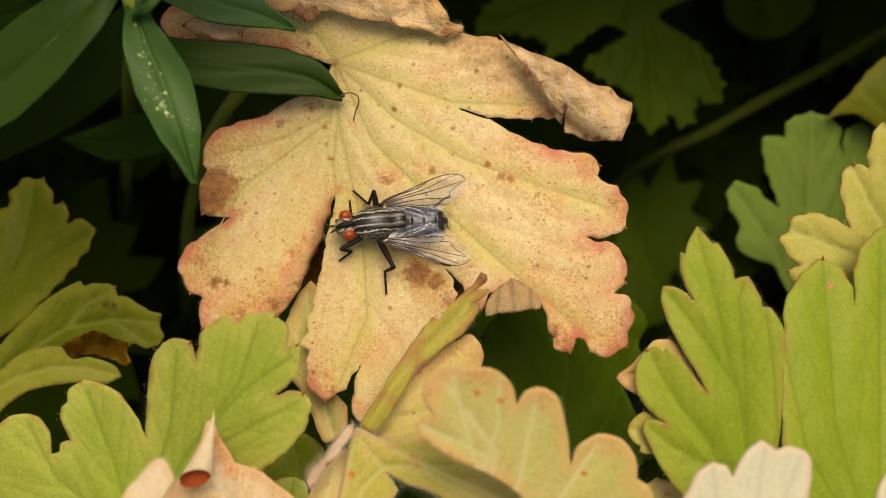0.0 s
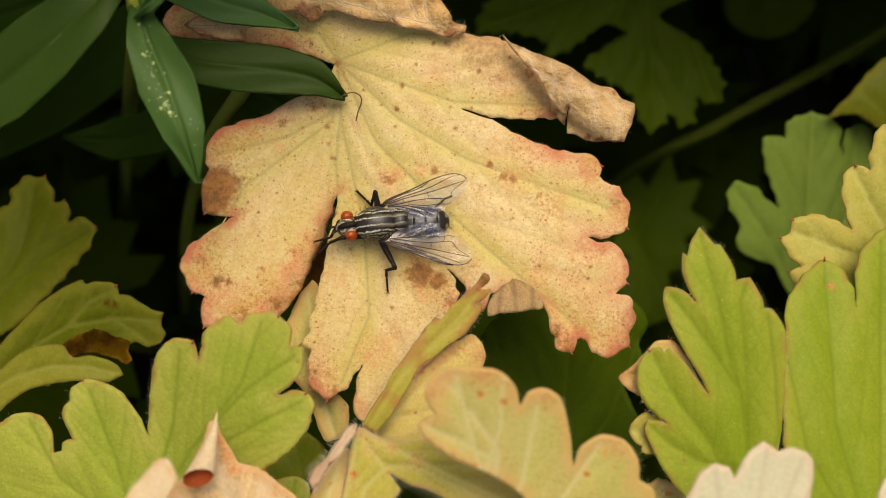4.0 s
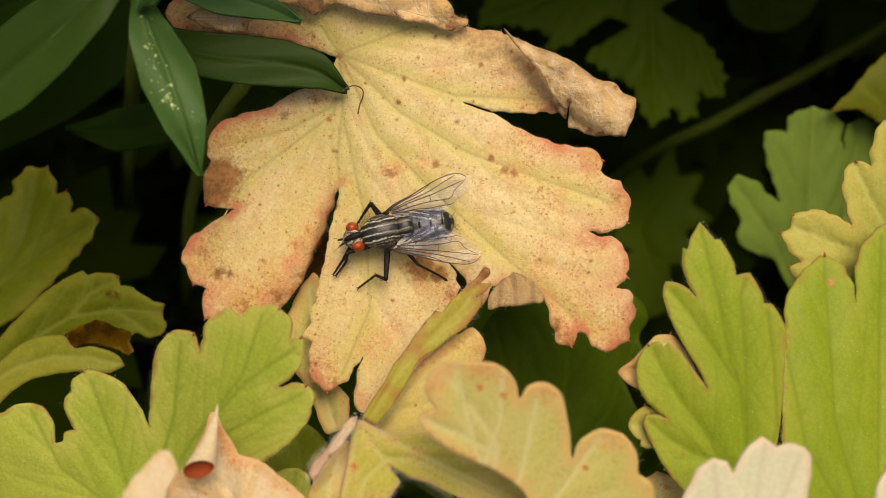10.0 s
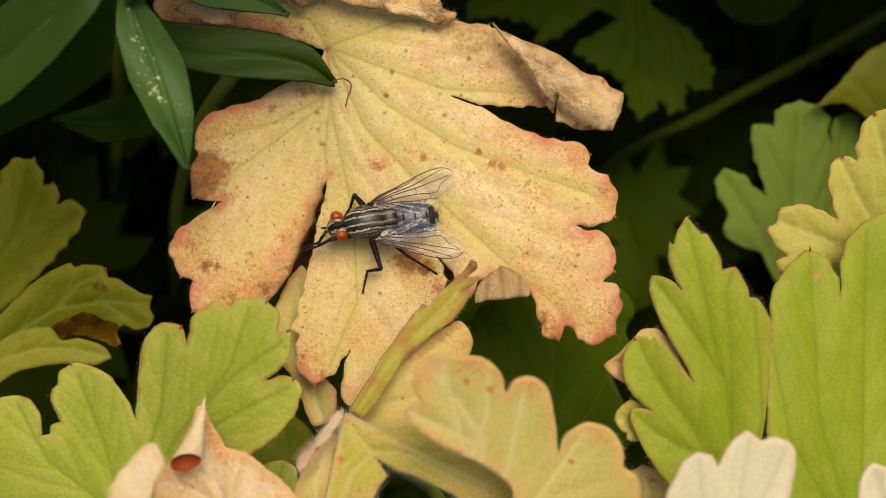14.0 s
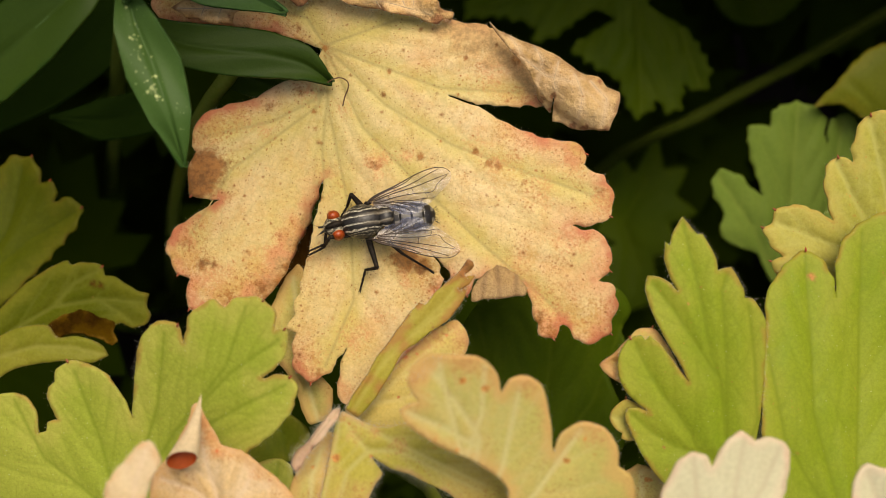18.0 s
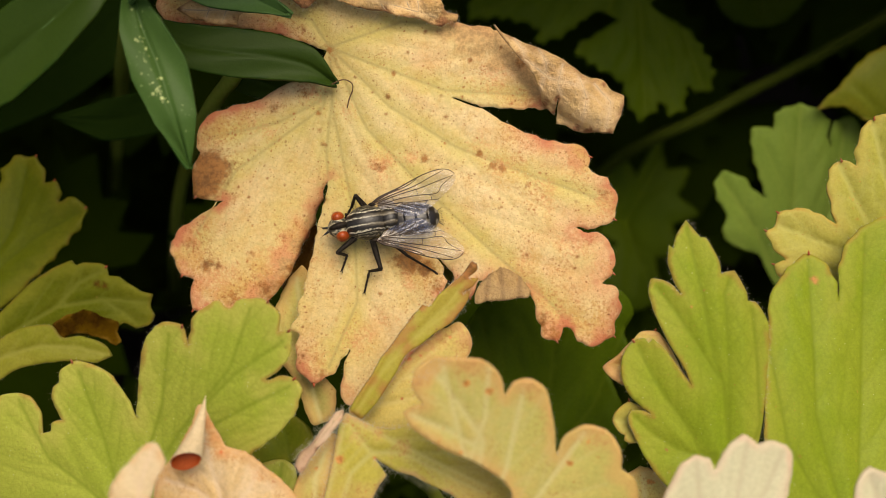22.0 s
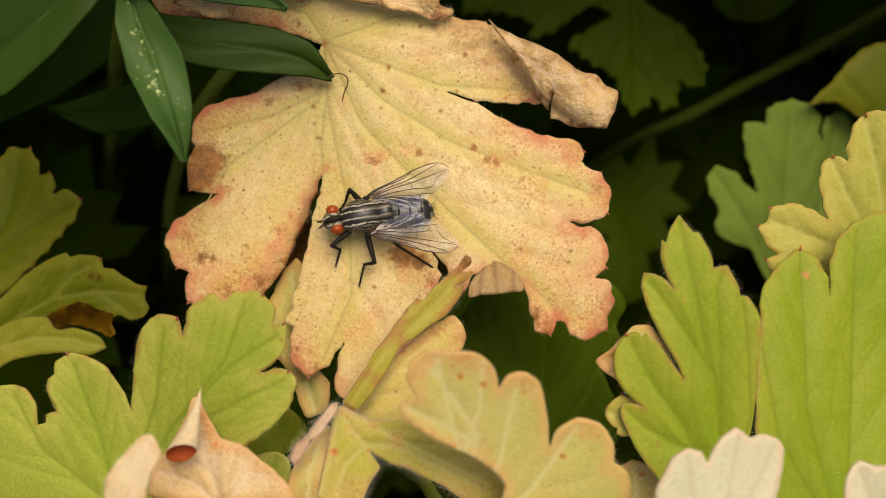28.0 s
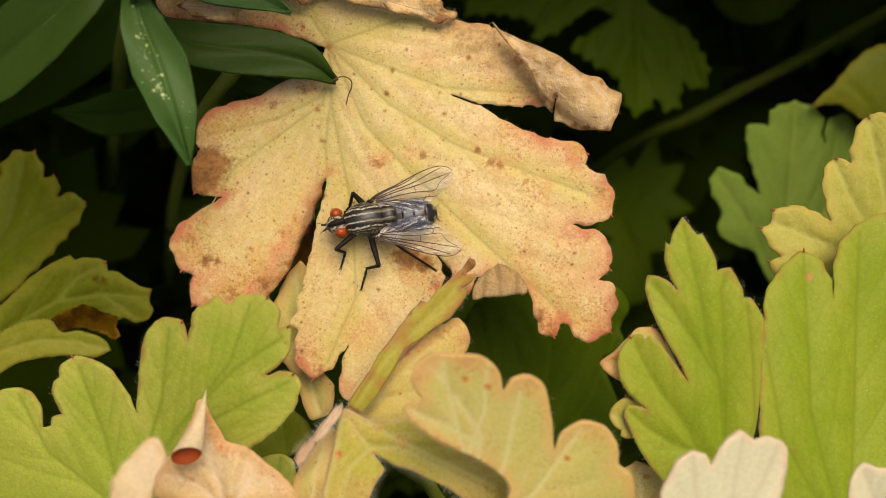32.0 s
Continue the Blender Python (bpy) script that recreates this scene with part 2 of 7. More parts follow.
LIME = leaf_material("lime_leaf", (0.24, 0.33, 0.018), (0.31, 0.372, 0.032), (0.16, 0.21, 0.008), (0.38, 0.18, 0.045), 0.5, 0.08,
                     (0.26, 0.16, 0.03), (0.30, 0.12, 0.04), gloss=0.15, vein_mm=0.42, vein_force=0.45, side_force=0.5, rim_force=0.5, specks=0.5, relief=0.08, quilt=0.18, edge=((0.37, 0.375, 0.05), 2.6, 0.5))
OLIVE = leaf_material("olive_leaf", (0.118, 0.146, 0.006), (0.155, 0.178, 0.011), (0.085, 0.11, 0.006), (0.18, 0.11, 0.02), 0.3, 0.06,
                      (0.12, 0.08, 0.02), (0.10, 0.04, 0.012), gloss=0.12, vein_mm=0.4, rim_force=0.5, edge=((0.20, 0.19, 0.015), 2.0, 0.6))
MOSS = leaf_material("dark_olive_half", (0.09, 0.112, 0.005), (0.14, 0.15, 0.012), (0.18, 0.19, 0.03), (0.24, 0.16, 0.03), 0.3, 0.06,
                     # Dark and light tones of one folded leaf; the fold's shading is in the colours.
                     (0.12, 0.08, 0.02), (0.05, 0.019, 0.003), gloss=0.05, rim_force=0.4, edge=((0.20, 0.20, 0.02), 1.6, 0.7))
MOSS_LIT = leaf_material("lit_olive_half", (0.21, 0.225, 0.018), (0.27, 0.26, 0.03), (0.30, 0.29, 0.06), (0.20, 0.13, 0.03), 0.3, 0.06, (0.12, 0.08, 0.02), gloss=0.12, rim_force=0.5)
# Brown of the added lobe under the slit; it carries the slit's shade too.
SLIT_FILL = leaf_material("brown_slit_fill", (0.050, 0.024, 0.003), (0.16, 0.070, 0.010), (0.2, 0.1, 0.04), (0.12, 0.05, 0.015), 0.5, 0.2, (0.05, 0.02, 0.01), (0.05, 0.02, 0.008), through_light=0.1, rough=0.8, gloss=0.05, relief=0.6)
SCORCHED = leaf_material("scorched_leaf_patch", (0.026, 0.013, 0.001), (0.085, 0.045, 0.003), (0.05, 0.025, 0.002), (0.15, 0.085, 0.012), 0.5, 0.2, (0.02, 0.009, 0.002), (0.016, 0.007, 0.001), through_light=0.1, rough=0.9, gloss=0.0, relief=0.6)
BLUEGREEN = leaf_material("blue_green_leaf", (0.155, 0.24, 0.035), (0.195, 0.28, 0.048), (0.21, 0.28, 0.05), (0.15, 0.215, 0.03), 0.3, gloss=0.1)
# Undergrowth green taken down to near black; the colour stands in for shade.
DEEP_SHADE = leaf_material("deep_shade_leaf", (0.016, 0.03, 0.0015), (0.022, 0.036, 0.002), (0.02, 0.034, 0.002), (0.016, 0.03, 0.002), 0.3, through_light=0.15, rough=0.9, gloss=0.0)
# Darker leaf green for the low leaves, with their shade painted in.
LOW_SHADE = leaf_material("low_shade_leaf", (0.052, 0.090, 0.003), (0.070, 0.108, 0.004), (0.075, 0.105, 0.005), (0.06, 0.095, 0.004), 0.3, through_light=0.25, gloss=0.05)
PALE = leaf_material("pale_yellow_leaf", (0.62, 0.53, 0.17), (0.55, 0.51, 0.14), (0.66, 0.60, 0.29), (0.66, 0.40, 0.15), 1.0, 0.16,
                     (0.42, 0.18, 0.04), (0.34, 0.13, 0.03), flush=(0.60, 0.33, 0.12), gloss=0.15, vein_mm=0.5, vein_force=0.55, net=0.1, rim_force=0.6, mottle=(0.60, 0.46, 0.14),
                     side_force=0.3, edge=((0.68, 0.42, 0.15), 1.5, 0.65))
SPRING = leaf_material("yellow_lime_leaf", (0.40, 0.40, 0.06), (0.47, 0.43, 0.09), (0.50, 0.48, 0.14), (0.50, 0.26, 0.06), 0.35, 0.12,
                       (0.42, 0.18, 0.04), (0.3, 0.1, 0.03), gloss=0.15, rim_force=0.5, relief=0.15, quilt=0.2, edge=((0.54, 0.42, 0.10), 1.8, 0.5))
STRIP = leaf_material("fading_strip", (0.38, 0.35, 0.04), (0.44, 0.34, 0.06), (0.46, 0.40, 0.09), (0.38, 0.17, 0.05), 0.9, 0.2,
                      (0.36, 0.12, 0.04), (0.20, 0.085, 0.03), gloss=0.15)
BLEACHED = leaf_material("bleached_leaf", (0.66, 0.63, 0.42), (0.64, 0.60, 0.39), (0.50, 0.43, 0.28), (0.66, 0.48, 0.33), 0.6, relief=0.1, net=0.2, vein_mm=0.45, vein_force=0.6, side_force=0.3, edge=((0.70, 0.54, 0.38), 0.9, 0.5))
PINKISH = leaf_material("pinkish_dry_leaf", (0.74, 0.56, 0.33), (0.69, 0.45, 0.16), (0.70, 0.54, 0.36), (0.62, 0.38, 0.18), 0.7, 0.14,
                        (0.45, 0.14, 0.05), (0.40, 0.08, 0.02), flush=(0.62, 0.28, 0.10), relief=0.3, edge=((0.62, 0.34, 0.09), 1.3, 0.75))
FOLDED = leaf_material("fading_leaf", (0.66, 0.52, 0.15), (0.60, 0.47, 0.13), (0.64, 0.53, 0.2), (0.56, 0.30, 0.13), 0.8, 0.3,
                       (0.45, 0.14, 0.05), (0.40, 0.12, 0.05), flush=(0.60, 0.34, 0.14), gloss=0.15)
DRIED = leaf_material("dried_leaf", (0.52, 0.28, 0.085), (0.66, 0.42, 0.17), (0.66, 0.48, 0.27), (0.24, 0.11, 0.04), 0.6, 0.3,
                      (0.16, 0.07, 0.02), (0.13, 0.05, 0.02), through_light=0.12, rough=0.7, relief=0.9)
BISCUIT = leaf_material("biscuit_dry_leaf", (0.46, 0.27, 0.095), (0.62, 0.42, 0.19), (0.58, 0.42, 0.26), (0.26, 0.14, 0.06), 0.6, 0.2,
                        (0.20, 0.09, 0.03), (0.13, 0.05, 0.02), through_light=0.12, rough=0.7, relief=0.9)
TAN = leaf_material("tan_dry_leaf", (0.38, 0.23, 0.085), (0.46, 0.31, 0.14), (0.16, 0.09, 0.045), (0.16, 0.09, 0.04), 0.5, 0.3,
                    (0.16, 0.07, 0.02), (0.14, 0.06, 0.025), through_light=0.1, rough=0.7, relief=0.8)
LINING = leaf_material("orange_red_lining", (0.46, 0.05, 0.010), (0.44, 0.09, 0.015), (0.4, 0.1, 0.03), (0.50, 0.14, 0.05), 0.5, through_light=0.45, relief=0.3)
ROLLED = leaf_material("cream_rolled_leaf", (0.74, 0.60, 0.37), (0.72, 0.53, 0.29), (0.70, 0.54, 0.36), (0.62, 0.38, 0.18), 0.7, 0.14, (0.45, 0.20, 0.08), relief=0.3)
WITHERED = leaf_material("withered_edge", (0.70, 0.54, 0.37), (0.66, 0.46, 0.29), (0.46, 0.30, 0.2), (0.50, 0.32, 0.2), 0.4, 0.2, (0.30, 0.14, 0.06), relief=0.7, flush=(0.55, 0.25, 0.12))
FOLD_GREEN = leaf_material("fading_green_leaf", (0.48, 0.42, 0.06), (0.56, 0.47, 0.11), (0.55, 0.50, 0.18), (0.55, 0.36, 0.16), 0.5, 0.25,
                           (0.40, 0.15, 0.04), (0.45, 0.16, 0.05), flush=(0.56, 0.33, 0.12), gloss=0.15, net=0.3)
STRAP = leaf_material("smooth_dark_leaf", (0.034, 0.078, 0.010), (0.050, 0.096, 0.018), (0.04, 0.09, 0.016), (0.025, 0.065, 0.010), 0.3, 0.05,
                      (0.20, 0.24, 0.10), (0.26, 0.29, 0.12), through_light=0.1, rough=0.5, gloss=0.15, net=0.3)
YOUNG = leaf_material("young_smooth_leaf", (0.055, 0.125, 0.025), (0.07, 0.145, 0.035), (0.08, 0.16, 0.04), (0.06, 0.13, 0.03), 0.3, through_light=0.2, rough=0.5, gloss=0.18, net=0.3)
# Dimmer copy of the smooth leaf; tilt and shade are put into its colour.
STRAP_DIMMED = leaf_material("dimmed_smooth_leaf", (0.026, 0.054, 0.004), (0.036, 0.066, 0.006), (0.025, 0.05, 0.006), (0.015, 0.04, 0.004), 0.3, through_light=0.1, rough=0.5, gloss=0.12, net=0.3)
# Near-black copy of the smooth leaf; deep shade is put into its colour.
STRAP_SHADED = leaf_material("shaded_smooth_leaf", (0.010, 0.025, 0.002), (0.014, 0.030, 0.003), (0.012, 0.025, 0.003), (0.012, 0.03, 0.003), 0.3, through_light=0.1, rough=0.8, gloss=0.02, net=0.3)
VEIN = plain("vein_yellow", (0.56, 0.44, 0.14), 0.6, (0.60, 0.45, 0.18))
VEIN_PALE = plain("vein_cream", (0.68, 0.62, 0.34), 0.6, (0.62, 0.56, 0.25))
# Darker copy of the stalk green; the shade is in the colour.
STALK_SHADED = plain("shaded_stalk", (0.028, 0.042, 0.003), 0.7, (0.045, 0.06, 0.006), gloss=0.05)
POINT = plain("tooth_point_red", (0.36, 0.07, 0.03), 0.6, (0.26, 0.10, 0.05), gloss=0.1)
# Midrib darkened to match, with the shade in its colour.
VEIN_SHADED = plain("midrib_shaded", (0.012, 0.026, 0.002), 0.7, gloss=0.05)
THREAD = plain("brown_thread", (0.10, 0.05, 0.02), 0.7, (0.16, 0.09, 0.04))
VEIN_DRY = plain("vein_dry", (0.50, 0.36, 0.20), 0.7)
VEIN_DARK = plain("midrib_green", (0.05, 0.105, 0.02), 0.6)
VEIN_GREEN = plain("vein_green", (0.33, 0.42, 0.10), 0.6)
STALK = plain("green_stalk", (0.16, 0.20, 0.02), 0.6, (0.20, 0.22, 0.03), gloss=0.2)
HAIR = plain("leaf_hair", (0.60, 0.56, 0.42), 0.7)
SOIL = plain("dark_soil", (0.016, 0.012, 0.008), 0.95, (0.008, 0.006, 0.004), 0.15, relief=1.0, gloss=0.0)


# ---- building ----
def part(name, me, material, parent, label="", modifier=None):
    """One mesh object under a thing or a part."""
    if isinstance(me, bmesh.types.BMesh):
        bm, me = me, bpy.data.meshes.new(name)
        bm.to_mesh(me)
        bm.free()
    if material and not me.materials:
        me.materials.append(material)
    ob = new(name, me)
    ob.parent = parent
    return tagged(ob, label)


def thing(name, m, label, category, group=""):
    ob = new(name)
    ob.empty_display_size = 0.005
    ob.matrix_world = m
    return tagged(ob, label, category, group)


def smooth_rim(points, step=0.35):
    """A closed rim through polar points; those with a third value stay sharp."""
    xy = np.array([(r * math.cos(radians(a)), r * math.sin(radians(a))) for a, r, *_ in points])
    sharp = [len(p) > 2 for p in points]
    k = len(xy)
    tan = np.zeros((k, 2))
    for i in range(k):
        a, b, c = xy[i - 1], xy[i], xy[(i + 1) % k]
        la, lc = np.linalg.norm(b - a) + 1e-6, np.linalg.norm(c - b) + 1e-6
        tan[i] = 0.8 * ((c - b) / lc * la / (la + lc) + (b - a) / la * lc / (la + lc))
    out = []
    for i in range(k):
        j = (i + 1) % k
        a, b = xy[i], xy[j]
        d = np.linalg.norm(b - a)
        ta = (b - a) * 0.6 if sharp[i] else tan[i] * d
        tb = (b - a) * 0.6 if sharp[j] else tan[j] * d
        n = max(2, int(d / step))
        for q in range(n):
            s = q / n
            out.append((2 * s**3 - 3 * s**2 + 1) * a + (s**3 - 2 * s**2 + s) * ta + (3 * s**2 - 2 * s**3) * b + (s**3 - s**2) * tb)
    return np.array(out)


def segment_distance(p, lines):
    d = np.full(len(p), 1e3)
    for line in lines:
        for a, b in zip(line[:-1], line[1:]):
            ab = b - a
            t = np.clip(((p - a) @ ab) / (ab @ ab + 1e-9), 0, 1)
            d = np.minimum(d, np.hypot(*(p - a - t[:, None] * ab).T))
    return d


def inside(p, rim):
    x, y = p[:, 0], p[:, 1]
    hit = np.zeros(len(p), bool)
    for (x0, y0), (x1, y1) in zip(rim, np.roll(rim, -1, 0)):
        if y0 != y1:
            hit ^= ((y0 > y) != (y1 > y)) & (x < (x1 - x0) * (y - y0) / (y1 - y0) + x0)
    return hit


def slit_side(x, y, slit):
    """Millimetres to the right of a slit that runs out from the leaf's base; slit: rows of reach and angle."""
    r = np.hypot(x, y)
    a = (np.degrees(np.arctan2(y, x)) + 360) % 360
    d = (a - np.interp(r, [q[0] for q in slit], [q[1] for q in slit]) + 180) % 360 - 180
    return np.where(r < slit[0][0], 99.0, np.radians(d) * r)


def sheet(rim, height, lines, stains, grid, main=(), puff=0.28, pleat=0.0, blush=(), slit=(), dry=(), calm=()):
    """A triangulated sheet inside a rim, lifted by height(x, y), with the distances to its veins and rim."""
    lo, hi = rim.min(0), rim.max(0)
    gx, gy = np.meshgrid(np.arange(lo[0], hi[0], grid), np.arange(lo[1], hi[1], grid * 0.87))
    gx[1::2] += grid / 2
    g = np.column_stack([gx.ravel(), gy.ravel()])
    g = g[inside(g, rim)]
    loop = [np.vstack([rim, rim[:1]])]
    g = g[segment_distance(g, loop) > grid * 0.45]
    along_veins = [a + (b - a) * q for line in lines for a, b in zip(line[:-1], line[1:]) for q in np.arange(0, 1, 0.3 / max(0.3, np.hypot(*(b - a))))]
    if along_veins:
        av = np.array(along_veins)
        av = av[inside(av, rim)]
        av = av[segment_distance(av, loop) > 0.15]
        g = np.vstack([g[segment_distance(g, lines) > grid * 0.3], av])
    pts = np.vstack([rim, g])
    k = len(rim)
    vs, _, fs, *_ = mathutils.geometry.delaunay_2d_cdt([Vector(p) for p in pts.tolist()], [(i, (i + 1) % k) for i in range(k)], [], 1, 1e-5)
    p = np.array([tuple(v) for v in vs])
    dv, dr = segment_distance(p, lines), segment_distance(p, loop)
    dm = segment_distance(p, main) if len(main) else dv
    z = height(p[:, 0], p[:, 1]) + puff * (1 - np.exp(-(dv / 0.6) ** 2)) * np.minimum(1, dr / 2.0) - 0.1
    if pleat and len(main):
        z += pleat * (1 - np.exp(-dm / 1.5)) - 0.5 * pleat
    me = bpy.data.meshes.new("blade")
    me.from_pydata(np.column_stack([p, z]) * MM, [], [f[:] for f in fs])
    me.polygons.foreach_set("use_smooth", [True] * len(me.polygons))
    st, bl, dy = (np.zeros(len(p)) for _ in range(3))
    for a, r, size in calm:
        c = np.array((r * math.cos(radians(a)), r * math.sin(radians(a))))
        dr = dr + 4 * np.exp(-(np.hypot(*(p - c).T) / size) ** 2)
    side = None
    if slit:
        d = slit_side(p[:, 0], p[:, 1], slit)
        side = d > 0
        # the rim keeps the leaf's own colour along the upper side of the slit
        dr = dr + 4 * np.exp(-(d / 2) ** 2) * side
    for marks, field in ((blush, bl), (stains, st), (dry, dy)):
        for a, r, size, force in marks:
            c = np.array((r * math.cos(radians(a)), r * math.sin(radians(a))))
            spot = force * np.exp(-(np.hypot(*(p - c).T) / size) ** 2)
            if slit:
                # a mark beside the slit stays on its own lobe
                spot[side != (slit_side(c[:1], c[1:], slit)[0] > 0)] = 0
            np.maximum(field, spot, out=field)
    for name, v in (("vein", dv), ("rim", dr), ("stain", st), ("blush", bl), ("dry", dy), ("main_vein", dm)):
        me.attributes.new(name, "FLOAT", "POINT").data.foreach_set("value", v.astype(np.float32))
    return me


def tube(points, radii, sides=8):
    """A tapering tube through points (metres), closed at both ends."""
    bm = bmesh.new()
    pts = [Vector(p) for p in points]
    rings = []
    side = None
    for i, p in enumerate(pts):
        d = (pts[min(i + 1, len(pts) - 1)] - pts[max(i - 1, 0)]).normalized()
        if side is None:
            side = d.orthogonal().normalized()
        side = (side - d * side.dot(d)).normalized()
        up = d.cross(side)
        rings.append([bm.verts.new(p + (side * math.cos(q) + up * math.sin(q)) * radii[i]) for q in (math.tau * k / sides for k in range(sides))])
    for a, b in zip(rings[:-1], rings[1:]):
        for k in range(sides):
            bm.faces.new((a[k], a[(k + 1) % sides], b[(k + 1) % sides], b[k]))
    bm.faces.new(rings[0][::-1])
    bm.faces.new(rings[-1])
    for f in bm.faces:
        f.smooth = len(f.verts) == 4
    return bm


def ridge(points, widths, rise):
    """A low rounded rib through points (metres), as wide as given, that stands up by rise times its half width."""
    bm = bmesh.new()
    pts = [Vector(p) for p in points]
    rows = []
    for i, p in enumerate(pts):
        d = (pts[min(i + 1, len(pts) - 1)] - pts[max(i - 1, 0)]).normalized()
        side = d.cross(Vector((0, 0, 1))).normalized()
        rows.append([bm.verts.new(p + side * widths[i] * q + Vector((0, 0, rise * widths[i] * (1 - q * q) - 0.04 * MM * rise))) for q in (-1, -.5, 0, .5, 1)])
    for a, b in zip(rows[:-1], rows[1:]):
        for k in range(4):
            bm.faces.new((a[k], a[k + 1], b[k + 1], b[k])).smooth = True
    return bm


def hairs_mesh(roots, rng, length=0.7, width=0.022):
    """Fine hairs, each a thin three-sided spike from a root along a way."""
    v, f = [], []
    for p, way in roots:
        d = Vector(way).normalized() + Vector((rng.uniform(-.5, .5), rng.uniform(-.5, .5), rng.uniform(-.3, .6)))
        d = d.normalized() * length * (0.3 + 0.9 * rng.random() ** 2)
        o = d.orthogonal().normalized() * width
        q = d.normalized().cross(o)
        k = len(v)
        v += [(Vector(p) + o) * MM, (Vector(p) - o * .5 + q * .8) * MM, (Vector(p) - o * .5 - q * .8) * MM, (Vector(p) + d) * MM]
        f += [(k, k + 1, k + 3), (k + 1, k + 2, k + 3), (k + 2, k, k + 3)]
    me = bpy.data.meshes.new("hairs")
    me.from_pydata(v, [], f)
    return me


def branches(lines, rim, rng):
    """Side veins that leave each main vein in pairs."""
    out = []
    for line in lines:
        total = np.hypot(*np.diff(line, axis=0).T).sum()
        for s in np.arange(0.3, 0.93, 0.21):
            at = s * total
            for a, b in zip(line[:-1], line[1:]):
                d = np.hypot(*(b - a))
                if at <= d:
                    break
                at -= d
            p, w = a + (b - a) / d * min(at, d), (b - a) / d
            for sign in (1, -1):
                ang = sign * radians(rng.uniform(26, 40))
                way = np.array((w[0] * math.cos(ang) - w[1] * math.sin(ang), w[0] * math.sin(ang) + w[1] * math.cos(ang)))
                length = total * (1 - s) * 0.55 + 1.0
                pts = [p + way * length * q + w * length * 0.25 * q * q for q in (0, 0.35, 0.7, 1.0)]
                ok = inside(np.array(pts), rim)
                pts = [q for q, o in zip(pts, ok) if o]
                if len(pts) > 1:
                    out.append(np.array(pts))
    return out


def leaf(name, at, tilt, rim, veins=(), stains=(), cup=0.0, wave=0.0, phase=0.0, material=None, label="", category="leaf", grid=0.55, hair=0,
         vein_material=None, stalk=None, group="", thick=0.22, crinkle=0.0, seed=1, vein_size=0.16, puff=0.35, pleat=0.7, blush=(), fret=0.14, scallop=0.1, ribs=-1, pointed=False, slit=(), roll=None, hair_mm=0.5, dry=(), calm=()):
    """A lobed leaf: a thin curved blade with its main veins, side veins, rim hairs and stalk. Polar numbers from its base, in degrees and mm."""
    rng = random.Random(seed)
    reach = [p[1] for p in rim]
    tips = [p for i, p in enumerate(rim) if len(p) == 2 and p[1] > reach[i - 1] and p[1] >= reach[(i + 1) % len(rim)] and p[1] > 0.5 * max(reach)]
    rim = smooth_rim(rim)
    # a slightly frayed rim
    ahead = np.roll(rim, -1, 0) - np.roll(rim, 1, 0)
    out = np.column_stack([ahead[:, 1], -ahead[:, 0]]) / (np.hypot(*ahead.T)[:, None] + 1e-9)
    rim = rim + out * np.array([[fret * (noise.noise((x * 0.9, y * 0.9, seed)) + 0.7 * noise.noise((x * 2.6, y * 2.6, seed)))] for x, y in rim])
    run = np.concatenate([[0], np.cumsum(np.hypot(*np.diff(rim, axis=0).T))])
    teeth = np.array([abs(math.sin(math.pi * (s / 2.3 + 0.35 * noise.noise((s * 0.25, seed, 0))))) - 0.6 for s in run])
    far = np.hypot(*rim.T)
    rim = rim + out * (scallop * teeth * np.clip((far / far.max() - 0.42) / 0.25, 0, 1))[:, None]
    polar = lambda a, r: np.array((r * math.cos(radians(a)), r * math.sin(radians(a))))
    lines = [np.array([polar(*p) for p in v]) for v in veins]
    fine = branches(lines, rim, rng)

    def height(x, y):
        z = cup * (x * x + y * y) * 0.01 + wave * np.sin(0.23 * x + phase) * np.cos(0.19 * y + 1.7 * phase)
        if slit:
            # the lobe on one side of the slit curls down along it, the other lies over it
            d = slit_side(np.atleast_1d(x), np.atleast_1d(y), slit)
            drop = np.where(d < 0, np.clip((1.5 + d) / 1.5, 0, 1), 0) ** 1.5 * np.clip((np.hypot(x, y) - slit[0][0]) / 4, 0, 1)
            z = z - (2.6 * drop if np.ndim(x) else float(2.6 * drop[0]))
        if roll:
            # rounded over an axis, like a rolled edge
            (x0, y0), (x1, y1), half, rise = roll
            off = ((x - x0) * (y1 - y0) - (y - y0) * (x1 - x0)) / math.hypot(x1 - x0, y1 - y0)
            start = ((x - x0) * (x1 - x0) + (y - y0) * (y1 - y0)) / math.hypot(x1 - x0, y1 - y0)
            rise = rise * np.clip(0.1 + start / 4.5, 0.1, 1)
            z = z + rise * np.sqrt(np.clip(1 - (off / half) ** 2, 0, 1)) - 0.8 * rise * np.clip(np.abs(off) / half - 1, 0, 1)
        if crinkle:
            z = z + crinkle * (np.sin(1.3 * x + 0.7 * y + phase) + np.sin(0.8 * x - 1.6 * y + 2 * phase) * 0.8)
        return z

    m = BANK @ pose(at[0] * MM, at[1] * MM, at[2] * MM, tilt[0], tilt[1])
    root = thing(name, m, label, category, group)
    blade = part("blade", sheet(rim, height, lines + fine, stains, grid, lines, puff, pleat, blush, slit, dry, calm), material, root)
    solid = blade.modifiers.new("thickness", "SOLIDIFY")
    solid.thickness, solid.offset = thick * MM, -1
    for line in lines:
        pts = []
        for a, b in zip(line[:-1], line[1:]):
            pts += [a + (b - a) * q / 6 for q in range(6)]
        pts.append(line[-1])
        within = list(inside(np.array(pts), rim)) + [False]
        first = within.index(True) if True in within else 0
